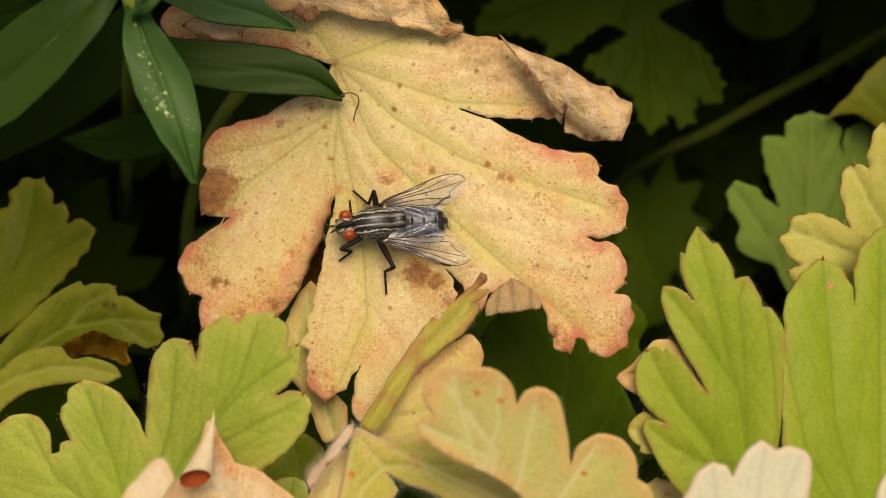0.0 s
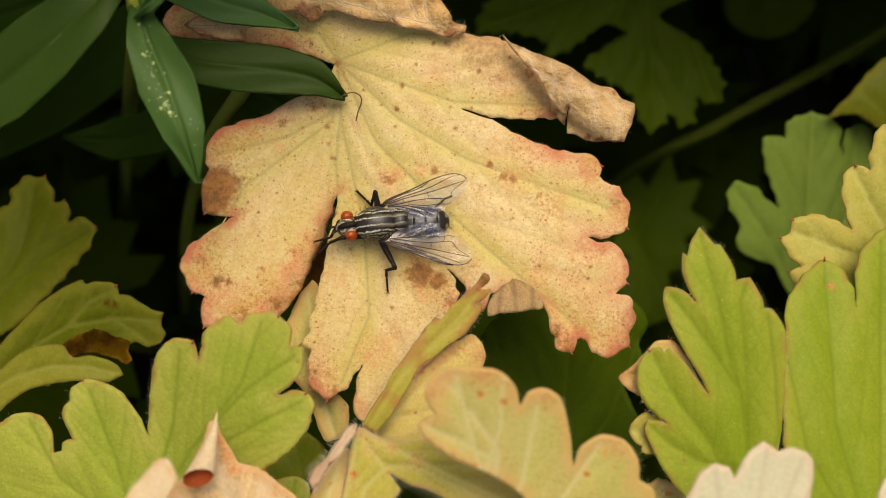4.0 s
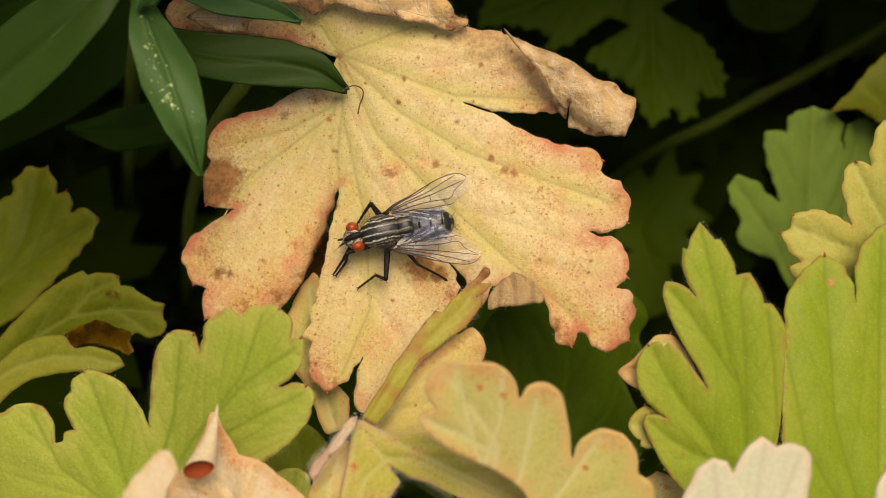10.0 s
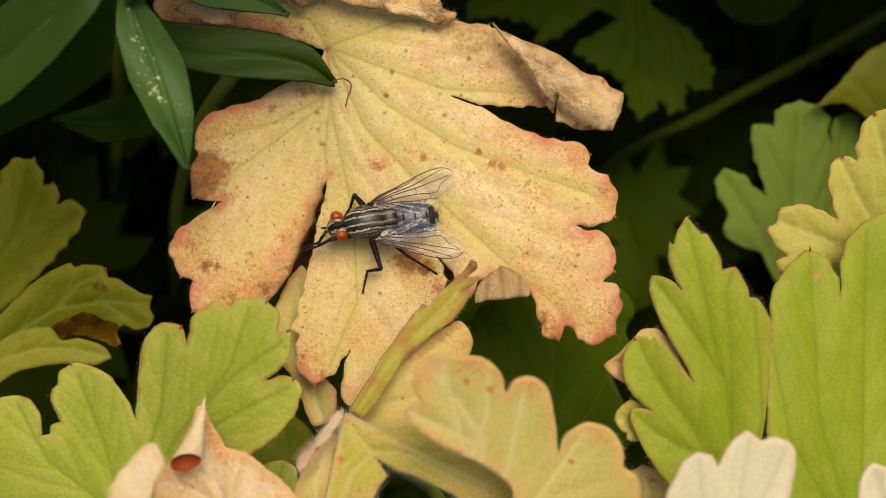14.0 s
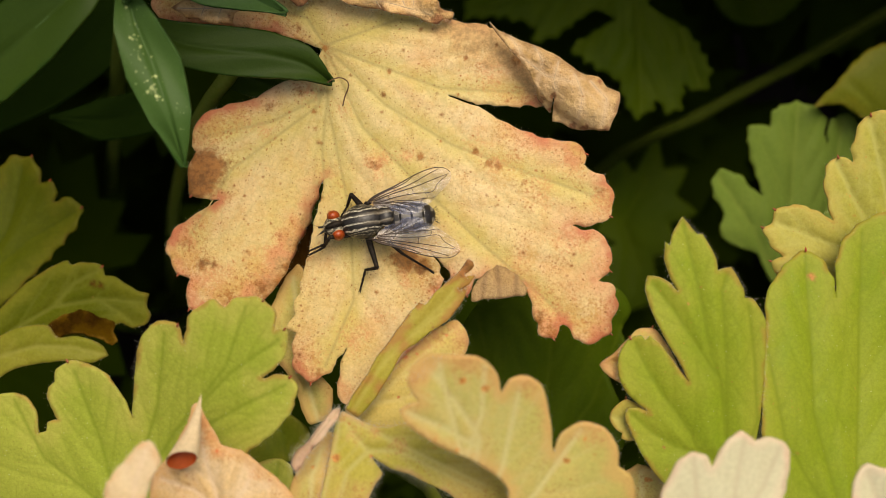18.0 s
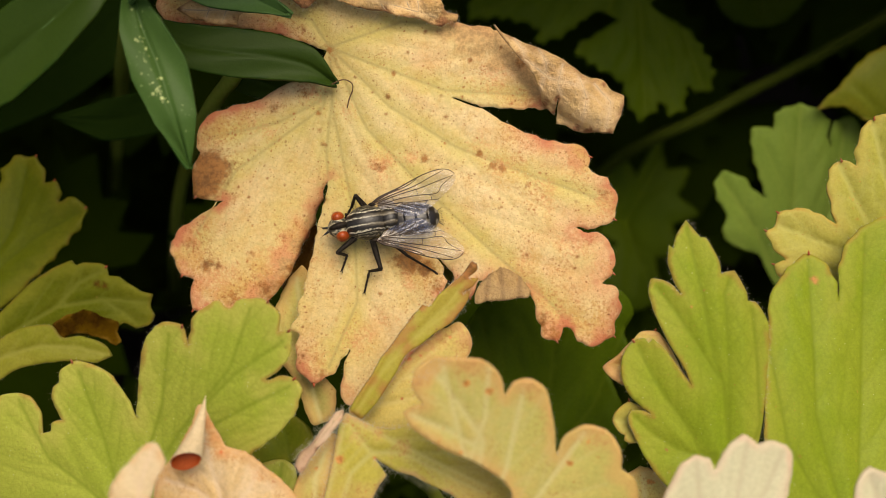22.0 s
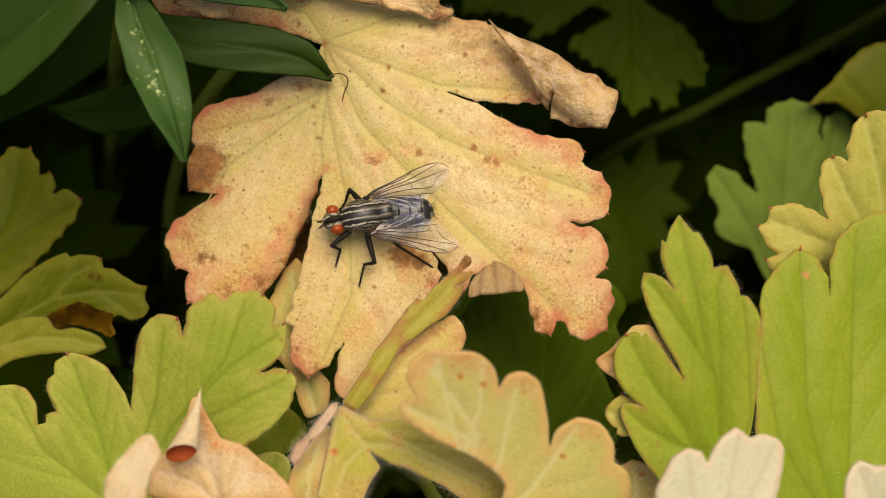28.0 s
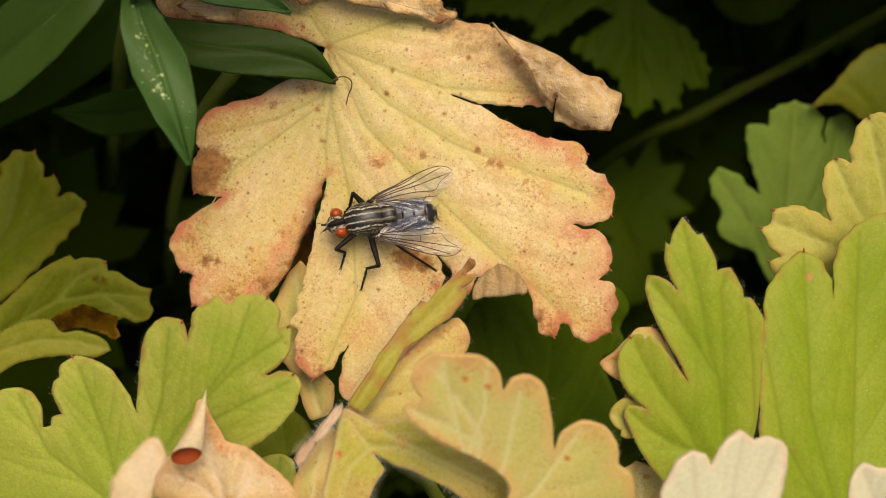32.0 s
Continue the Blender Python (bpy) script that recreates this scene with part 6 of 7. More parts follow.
def face(name):
    """Silver dusted head with dark furrows."""
    m, n, l, p = nodes_of(name)
    mm, x, y = local_mm(n, l)
    f = noise_node(n, l, mm, 2.6, 4, 0.65)
    c = mix(n, l, ramp(n, l, f, 0.44, 0.60), (0.030, 0.025, 0.018), (0.40, 0.35, 0.24))
    l.new(c, p.inputs["Base Color"])
    p.inputs["Roughness"].default_value = 0.5
    l.new(bump(n, l, f, 0.4, 0.0001), p.inputs["Normal"])
    return m


def eye_material():
    m, n, l, p = nodes_of("fly_eye")
    co = n.new("ShaderNodeTexCoord").outputs["Object"]
    v = n.new("ShaderNodeTexVoronoi")
    v.inputs["Scale"].default_value = 16000
    l.new(co, v.inputs["Vector"])
    l.new(mix(n, l, ramp(n, l, v.outputs["Distance"], 0.2, 0.8), (0.37, 0.062, 0.004), (0.20, 0.024, 0.002)), p.inputs["Base Color"])
    p.inputs["Roughness"].default_value, p.inputs["Coat Weight"].default_value, p.inputs["Coat Roughness"].default_value = 0.4, 0.15, 0.2
    l.new(bump(n, l, v.outputs["Distance"], 0.3, 0.00003), p.inputs["Normal"])
    return m


def membrane_material():
    """Clear wing skin: brownish at its root, denser in the folded inner lobe, where a bluish sky sheen is painted in.
    """
    m, n, l, p = nodes_of("wing_membrane")
    co = n.new("ShaderNodeTexCoord").outputs["Object"]
    f = noise_node(n, l, co, 900, 3)
    c = mix(n, l, f, (0.50, 0.47, 0.45), (0.40, 0.38, 0.37))
    # Bluish grey stands for the sky's reflection on the inner lobe.
    c = mix(n, l, attr(n, "inner"), c, (0.17, 0.185, 0.265))
    c = mix(n, l, attr(n, "root"), c, (0.12, 0.07, 0.04))
    l.new(c, p.inputs["Base Color"])
    p.inputs["Roughness"].default_value, p.inputs["Specular IOR Level"].default_value = 0.22, 0.9
    l.new(bump(n, l, noise_node(n, l, co, 1600, 2), 0.5, 0.00008), p.inputs["Normal"])
    t = n.new("ShaderNodeBsdfTransparent")
    t.inputs["Color"].default_value = (0.92, 0.90, 0.89, 1)
    x = n.new("ShaderNodeMixShader")
    k = math_node(n, l, "MULTIPLY_ADD", attr(n, "inner"), 0.22, 0.15)
    k = math_node(n, l, "MULTIPLY_ADD", attr(n, "root"), 0.42, k)
    l.new(math_node(n, l, "MULTIPLY", k, math_node(n, l, "MULTIPLY_ADD", f, 0.8, 0.6)), x.inputs[0])
    l.new(t.outputs[0], x.inputs[1])
    l.new(p.outputs[0], x.inputs[2])
    l.new(x.outputs[0], n["Material Output"].inputs["Surface"])
    return m


BACK, REAR, EYE, MEMBRANE = stripes("fly_back"), chequer("fly_rear"), eye_material(), membrane_material()
BLACK = plain("fly_black", (0.018, 0.017, 0.016), 0.4, (0.03, 0.028, 0.025), 6.0, relief=0.4)
LEGSKIN = plain("fly_leg", (0.010, 0.008, 0.006), 0.55, (0.024, 0.018, 0.013), 3.0, relief=0.5, gloss=0.08)
SILVER = face("fly_face")
SCALE = plain("fly_wing_scale", (0.42, 0.38, 0.30), 0.5, (0.30, 0.26, 0.20), 4.0, relief=0.4)
WINGVEIN = plain("fly_wing_vein", (0.022, 0.013, 0.008), 0.4, (0.05, 0.028, 0.014), 4.0)


def blob(centre, radii, shape=None, rings=20, segs=28):
    """A rounded body in millimetres, its surface moved by shape(x, y, z on the unit ball)."""
    bm = bmesh.new()
    bmesh.ops.create_uvsphere(bm, u_segments=segs, v_segments=rings, radius=1.0)
    for v in bm.verts:
        x, y, z = v.co
        k = shape(x, y, z) if shape else (x, y, z)
        v.co = Vector((centre[0] + radii[0] * k[0], centre[1] + radii[1] * k[1], centre[2] + radii[2] * k[2])) * MM
    for f in bm.faces:
        f.smooth = True
    return bm


def bristles(roots, length, width=0.02, seed=1):
    """Tapered black bristles from roots (place, way) in millimetres."""
    rng = random.Random(seed)
    v, f = [], []
    for p, way in roots:
        p, d = Vector(p), (Vector(way).normalized() + Vector((rng.uniform(-.15, .15), rng.uniform(-.15, .15), rng.uniform(-.1, .1)))).normalized()
        d *= length * rng.uniform(0.6, 1.1)
        o = d.orthogonal().normalized() * width
        q = d.normalized().cross(o)
        tip = p + d + Vector((-0.1 * length, 0, -0.04))
        mid = p + d * 0.55
        k = len(v)
        v += [a * MM for a in (p + o, p - o * .5 + q * .87, p - o * .5 - q * .87, mid + o * .6, mid - o * .3 + q * .5, mid - o * .3 - q * .5, tip)]
        for a in range(3):
            b = (a + 1) % 3
            f += [(k + a, k + b, k + 3 + b, k + 3 + a), (k + 3 + a, k + 3 + b, k + 6)]
    me = bpy.data.meshes.new("bristles")
    me.from_pydata(v, [], f)
    return me


def wing_outline():
    """A wing in its own plane: x back from the hinge, y outward, millimetres."""
    lead = [(0, 0), (0.8, 0.27), (2.45, 0.52), (4.9, 0.98), (6.85, 1.08), (7.85, 0.78), (8.35, 0.2)]
    trail = [(8.15, -0.40), (7.45, -0.98), (6.3, -1.62), (5.35, -2.05), (4.9, -2.18), (4.3, -2.5), (3.5, -2.55), (2.6, -2.25), (2.2, -1.75), (1.95, -1.7), (1.35, -1.5), (0.7, -0.95), (0.3, -0.4)]
    return lead, trail


# each line with its half thickness
WING_VEINS = [
    (0.075, [(0, 0), (0.8, 0.27), (2.45, 0.52), (4.9, 0.98), (6.85, 1.08), (7.85, 0.78), (8.3, 0.25)]),
    (0.06, [(0.1, -0.02), (1.91, 0.32), (3.56, 0.53), (4.66, 0.85)]),
    (0.05, [(0.05, 0.0), (1.0, 0.22), (2.0, 0.38), (3.0, 0.60)]),
    (0.06, [(0.2, -0.08), (2.28, 0.10), (4.38, 0.32), (6.07, 0.61), (7.35, 0.84)]),
    (0.06, [(0.5, -0.18), (2.68, -0.09), (4.71, -0.06), (6.56, 0.04), (8.1, 0.11)]),
    (0.055, [(0.4, -0.25), (1.2, -0.45), (2.78, -0.50), (4.51, -0.72), (5.85, -1.05), (6.35, -0.95), (6.62, -0.62), (7.06, -0.34), (7.95, 0.02)]),
    (0.05, [(0.4, -0.4), (1.58, -0.69), (2.66, -0.86), (3.88, -1.20), (5.18, -1.42), (5.9, -1.62)]),
    (0.045, [(5.3, -0.9), (5.5, -1.2), (5.4, -1.47)]),
    (0.045, [(4.3, -0.07), (4.35, -0.4), (4.25, -0.66)]),
    (0.04, [(1.9, -0.05), (2.0, -0.47)]),
    # inner lobe: dark fold lines, their shade built as thin vein tubes
    (0.045, [(1.3, -0.62), (2.1, -1.05), (2.88, -1.53), (3.5, -2.15)]),
    (0.05, [(1.7, -0.72), (2.44, -0.95), (3.4, -1.50), (4.06, -2.1)]),
    (0.04, [(2.6, -0.95), (3.4, -1.28), (4.3, -1.75)]),
    (0.045, [(1.2, -0.8), (1.9, -1.35), (2.7, -1.95)]),
    (0.04, [(1.0, -0.7), (1.5, -1.2), (1.9, -1.6)]),
    (0.035, [(1.15, -0.45), (1.1, -0.05)]),
    (0.035, [(5.9, -1.62), (6.3, -1.55)]),
]


def wing_height(x, y):
    lobe = min(1, max(0, (-y - 0.7) / 0.6)) * min(1, max(0, (5.2 - x) / 1.0))
    return 0.10 * math.sin(1.1 * x + 0.6 * y) * min(1, x / 2) + 0.07 * math.sin(3.4 * y + 0.8 * x) - 0.006 * x * x + 0.05 * y + lobe * 0.10 * math.sin(5.5 * y + 3.0 * x)


def make_wing(root, hinge, splay, sign, droop, label):
    lead, trail = wing_outline()
    pts = np.array(lead + trail)
    rim = []
    for i in range(len(pts)):
        p0, p1, p2, p3 = pts[i - 1], pts[i], pts[(i + 1) % len(pts)], pts[(i + 2) % len(pts)]
        for q in (0, .25, .5, .75):
            rim.append(0.5 * (2 * p1 + (p2 - p0) * q + (2 * p0 - 5 * p1 + 4 * p2 - p3) * q * q + (3 * p1 - p0 - 3 * p2 + p3) * q**3))
    rim = np.array(rim)
    lo, hi = rim.min(0), rim.max(0)
    gx, gy = np.meshgrid(np.arange(lo[0], hi[0], 0.13), np.arange(lo[1], hi[1], 0.13))
    g = np.column_stack([gx.ravel(), gy.ravel()])
    g = g[inside(g, rim)]
    g = g[segment_distance(g, [np.vstack([rim, rim[:1]])]) > 0.1]
    k = len(rim)
    vs, _, fs, *_ = mathutils.geometry.delaunay_2d_cdt([Vector(p) for p in np.vstack([rim, g]).tolist()], [(i, (i + 1) % k) for i in range(k)], [], 1, 1e-5)
    put3 = lambda x, y, up=0.0: Vector((-x, sign * y, wing_height(x, y) + up)) * MM
    me = bpy.data.meshes.new("wing")
    me.from_pydata([put3(*v) for v in vs], [], [f[:] for f in fs])
    me.polygons.foreach_set("use_smooth", [True] * len(me.polygons))
    soft = lambda q: min(1.0, max(0.0, q))
    flat = [tuple(v) for v in vs]
    inner = [soft((-y - 0.55 - 0.10 * x) / 0.5) * soft((5.3 - x) / 0.7) for x, y in flat]
    base = [soft((2.6 - x) / 2.2) * soft((y + 1.0) / 0.5) + 0.35 * soft((5 - x) / 3) * soft((y - 0.1) / 0.3) for x, y in flat]
    for nm, val in (("inner", inner), ("root", base)):
        me.attributes.new(nm, "FLOAT", "POINT").data.foreach_set("value", np.array(val, np.float32))
    wing = part("wing", me, MEMBRANE, root, label)
    wing.matrix_basis = pose(hinge[0] * MM, hinge[1] * MM, hinge[2] * MM, -sign * 3, -droop, -sign * splay)
    for size, line in WING_VEINS:
        fine = []
        v = [np.array(p) for p in line]
        for j in range(len(v) - 1):
            p0, p1, p2, p3 = v[max(j - 1, 0)], v[j], v[j + 1], v[min(j + 2, len(v) - 1)]
            fine += [tuple(0.5 * (2 * p1 + (p2 - p0) * q + (2 * p0 - 5 * p1 + 4 * p2 - p3) * q * q + (3 * p1 - p0 - 3 * p2 + p3) * q**3)) for q in (0, .2, .4, .6, .8)]
        fine.append(line[-1])
        part("wing_vein", tube([put3(x, y, 0.02) for x, y in fine], [size * MM * (1 - 0.55 * min(1, x / 8)) for x, y in fine], 5), WINGVEIN, wing)
    return wing


HIPS = {"front": (1.45, 0.85, 1.3), "middle": (0.25, 1.3, 1.3), "hind": (-0.9, 1.15, 1.2)}
LENGTHS = {"front": (2.8, 2.0, 1.6), "middle": (3.2, 2.0, 2.1), "middle_right": (2.25, 2.0, 2.0), "hind": (3.0, 3.1, 2.4)}
THICK = {"front": 0.28, "middle": 0.29, "hind": 0.21}


def limb(name, length, r0, r1, parent, swell=1.0, spines=0, seed=1):
    """A leg segment along its own x axis, with bristles."""
    n = 9
    bm = tube([(length * i / n * MM, 0, 0) for i in range(n + 1)], [MM * ((r0 + (r1 - r0) * i / n) * (1 + (swell - 1) * math.sin(math.pi * min(1, i / n * 1.2)))) for i in range(n + 1)], 10)
    ob = part(name, bm, LEGSKIN, parent)
    if spines:
        rng = random.Random(seed)
        roots = []
        for _ in range(spines):
            a, s = rng.uniform(0, math.tau), rng.uniform(0.15, 1.0)
            roots.append(((length * s, r1 * math.cos(a), r1 * math.sin(a)), (0.7, math.cos(a), math.sin(a))))
        spike = bristles(roots, 0.42, 0.014, seed)
        spike.materials.append(BLACK)
        bm2 = bmesh.new()
        bm2.from_mesh(ob.data)
        bm2.from_mesh(spike)
        bm2.to_mesh(ob.data)
        bm2.free()
    return ob


def foot(length, parent, seed):
    """Five short tarsal joints, with claws and pads at the end."""
    bm = bmesh.new()
    at = 0.0
    for i, share in enumerate((0.36, 0.2, 0.16, 0.12, 0.16)):
        d = length * share
        r = 0.125 - 0.006 * i
        ring = tube([((at + d * q) * MM, 0, 0) for q in (0, .15, .7, .95)], [MM * r * k for k in (0.5, 0.8, 1.15, 0.75)], 8)
        tmp = bpy.data.meshes.new("joint")
        ring.to_mesh(tmp)
        ring.free()
        bm.from_mesh(tmp)
        at += d
    for side in (-1, 1):
        claw = tube([(at * MM, 0, 0), ((at + .16) * MM, side * .1 * MM, .04 * MM), ((at + .28) * MM, side * .16 * MM, -.06 * MM)], [0.05 * MM, 0.04 * MM, 0.012 * MM], 6)
        tmp = bpy.data.meshes.new("claw")
        claw.to_mesh(tmp)
        claw.free()
        bm.from_mesh(tmp)
    return part("tarsus", bm, LEGSKIN, parent)


def make_fly():
    root = thing("flesh_fly", BANK @ pose(0, 0, FLY_UP * MM), "grey black-striped fly with red eyes resting on the yellow leaf", "fly")
    # the head and the back are turned a little against the rear body
    turn = lambda a, at: Matrix.Translation((at[0] * MM, at[1] * MM, 0)) @ Matrix.Rotation(radians(a), 4, "Z") @ Matrix.Translation((-at[0] * MM, -at[1] * MM, 0))
    thorax = part("thorax", blob((0.55, 0, 2.05), (2.15, 1.50, 1.5), lambda x, y, z: (x * (1 - 0.06 * z * z), y * (1 + 0.10 * (1 - x * x)), z), 28, 40), BACK, root, "black-striped silver grey back")
    thorax.matrix_basis = turn(3, (2.6, 0))
    scutellum = part("scutellum", blob((-1.72, 0, 2.55), (0.85, 1.02, 0.62), lambda x, y, z: (x, y * (1 - 0.25 * (x < 0) * x * x), z)), BACK, root)
    scutellum.matrix_basis = turn(3, (2.6, 0))
    roots = []
    rng = random.Random(12)
    for _ in range(150):
        a, s = rng.uniform(-1.7, 1.7), rng.uniform(-0.95, 0.95)
        k = math.sqrt(1 - s * s)
        side = math.sin(a)
        if abs(side) < 0.45 and rng.random() < 0.6:
            continue
        roots.append(((0.55 + 2.1 * s, 1.8 * k * side, 2.05 + 1.45 * k * math.cos(a)), (-0.35 + 0.5 * s, side, 0.5 + math.cos(a) * 0.5)))
    part("bristles", bristles(roots, 0.55, 0.016, 4), BLACK, thorax)
    # rings of the rear body
    girth = lambda s: max(0.02, (1 - abs(2 * s - 0.86) ** 2.6 if s < 0.43 else 1 - ((s - 0.43) / 0.57) ** 2.4)) ** 0.5
    for i, (s0, s1) in enumerate(((0.0, 0.27), (0.27, 0.51), (0.51, 0.76), (0.76, 1.0))):
        line, size = [], []
        for q in range(9):
            s = s0 + (s1 - s0) * q / 8
            line.append((-1.85 - 4.6 * s, 1.75 - 0.35 * s * s))
            size.append(max(0.05, girth(s)) * (1.0 + 0.02 * q / 8))
        if i < 3:
            line.append((line[-1][0] + 0.1, line[-1][1]))
            size.append(size[-1] * 0.9)
        bm = bmesh.new()
        hoops = [[bm.verts.new(Vector((x, 1.58 * g * math.cos(a), z + 1.05 * g * math.sin(a))) * MM) for a in (math.tau * k / 32 for k in range(32))] for (x, z), g in zip(line, size)]
        for h0, h1 in zip(hoops[:-1], hoops[1:]):
            for k in range(32):
                bm.faces.new((h0[k], h0[(k + 1) % 32], h1[(k + 1) % 32], h1[k])).smooth = True
        bm.faces.new(hoops[-1])
        bm.faces.new(hoops[0][::-1])
        ring = part("abdomen_ring", bm, REAR, root)
        x, g = line[7][0], size[7]
        roots = []
        for j in range(14 if i < 2 else 30):
            a = rng.uniform(-1.9, 1.9)
            roots.append(((x, 1.62 * g * math.sin(a), line[7][1] + 1.02 * g * math.cos(a)), (-1.0, math.sin(a) * 0.8, math.cos(a) * 0.6)))
        part("bristles", bristles(roots, 0.40 if i < 2 else 0.75, 0.016, 20 + i), BLACK, ring)
    # head
    head = part("head", blob((3.2, 0, 1.92), (0.95, 1.10, 1.05), lambda x, y, z: (x * (1 + 0.30 * max(0, x) * (1 - abs(y))), y, z)), SILVER, root, "silvery fly face")
    head.matrix_basis = turn(9, (3.1, 0))
    part("forehead_stripe", blob((3.22, 0, 2.42), (0.95, 0.42, 0.74), lambda x, y, z: (x, y * (1 - 0.15 * x), z)), LEGSKIN, head, "matt black forehead stripe")
    part("neck", blob((2.45, 0, 2.0), (0.5, 0.7, 0.6)), BLACK, root)
    for s in (1, -1):
        part("eye", blob((3.10, s * 0.93, 2.12), (0.62, 0.56, 0.88), lambda x, y, z: (x, y, z)), EYE, head, "orange-red compound eye")
        a = part("antenna", tube([(4.05 * MM, s * .14 * MM, 2.2 * MM), (4.4 * MM, s * .22 * MM, 2.15 * MM), (4.75 * MM, s * .30 * MM, 1.85 * MM)], [.07 * MM, .12 * MM, .09 * MM], 8), BLACK, head)
        part("bristle", tube([(4.5 * MM, s * .26 * MM, 2.15 * MM), (4.85 * MM, s * .42 * MM, 2.3 * MM), (5.25 * MM, s * .62 * MM, 2.4 * MM)], [.035 * MM, .025 * MM, .008 * MM], 5), BLACK, head)
    part("proboscis", blob((3.75, 0, 1.05), (0.42, 0.4, 0.5)), BLACK, head)
    roots = [((3.15 + rng.uniform(-.5, .7), s * rng.uniform(.30, .45), 2.95), (0.4, -s * 0.5, 1)) for s in (1, -1) for _ in range(9)]
    part("bristles", bristles(roots, 0.4, 0.014, 9), BLACK, head)
    for s in (1, -1):
        make_wing(root, (-0.25, s * 1.85, 2.75), 12.5 if s > 0 else 12, s, 0, "clear smoky veined wing")
        part("wing_scale", blob((-1.55, s * 1.45, 2.0), (0.85, 0.62, 0.12)), SCALE, root, "pale scale under the wing")
        part("wing_root", blob((-0.15, s * 1.72, 2.45), (0.36, 0.2, 0.16)), LEGSKIN, root)
    legs = {}
    for k, (pair, side) in enumerate((p, s) for p in ("front", "middle", "hind") for s in ("left", "right")):
        s = 1 if side == "left" else -1
        hx, hy, hz = HIPS[pair]
        a, b, c = LENGTHS.get(pair + "_" + side, LENGTHS[pair])
        hip = part("leg", blob((hx, s * hy, hz), (0.36, 0.36, 0.5)), BLACK, root, pair + " " + side + " bristly black leg")
        r = THICK[pair]
        legs[pair + "_" + side] = (Vector((hx, s * hy, hz - 0.1)), hip, limb("femur", a, r, r * 0.72, hip, 1.15, 16, k),
                                   limb("tibia", b, r * 0.62, r * 0.46, hip, 1.0, 22, k + 30), foot(c, hip, k))
    return root, legs


FLY_UP, FLY_LEAN = 0.55, 8
# seconds, place on the bank in millimetres, heading in degrees
FLY_PATH = [
    (0, -5.97, 2.09, 183.1), (0.5, -5.97, 2.07, 183.2), (1, -5.98, 2.06, 183.3), (1.5, -5.99, 2.04, 183.6), (2, -6.02, 2.03, 183.7), (2.5, -6.03, 2.03, 183.7),
    (3, -6.04, 2.04, 183.7), (3.5, -6.02, 2.05, 183.7), (5.5, -6.08, 2.00, 183.9), (6, -6.11, 2.01, 183.8), (6.5, -6.01, 1.54, 186.2), (7, -5.52, 0.84, 189.2),
    (7.5, -5.51, 0.62, 191.2), (8, -5.50, 0.62, 191.2), (8.5, -5.47, 0.64, 191.2), (9, -5.47, 0.64, 191.0), (9.5, -5.51, 0.66, 190.7), (10, -5.54, 0.68, 190.3),
    (10.5, -5.55, 0.74, 189.8), (11, -5.50, 0.76, 189.8), (11.5, -5.53, 0.78, 189.6), (12, -5.65, 0.82, 189.0), (12.5, -5.89, 0.91, 187.6), (13, -5.89, 0.91, 187.6),
    (13.5, -5.89, 0.91, 187.6), (14, -5.89, 0.91, 187.6), (14.5, -5.89, 0.91, 187.5), (16.5, -5.88, 0.88, 187.8), (17, -5.88, 0.88, 187.8), (17.5, -5.88, 0.88, 187.7),
    (18, -5.88, 0.87, 187.8), (18.5, -5.88, 0.88, 187.7), (19, -5.88, 0.88, 187.8), (19.5, -5.88, 0.88, 187.7), (20, -5.87, 0.89, 187.7), (20.5, -5.87, 0.90, 187.7),
    (21, -5.87, 0.90, 187.7), (21.5, -5.86, 0.91, 187.7), (22, -5.86, 0.92, 187.7), (22.5, -5.86, 0.92, 187.7), (23, -5.86, 0.93, 187.7), (23.5, -5.85, 0.93, 187.7),
    (24, -5.86, 0.93, 187.7), (24.5, -5.86, 0.92, 187.7), (25, -5.86, 0.93, 187.7), (25.5, -5.86, 0.93, 187.7), (27.5, -5.86, 0.92, 187.8), (28, -5.86, 0.92, 187.8),
    (28.5, -5.86, 0.91, 187.8), (29, -5.87, 0.91, 187.7), (29.5, -5.87, 0.91, 187.8), (30, -5.87, 0.91, 187.7), (30.5, -5.87, 0.90, 187.7), (31, -5.87, 0.90, 187.7),
    (31.5, -5.88, 0.90, 187.7), (32, -5.89, 0.87, 187.8),
]
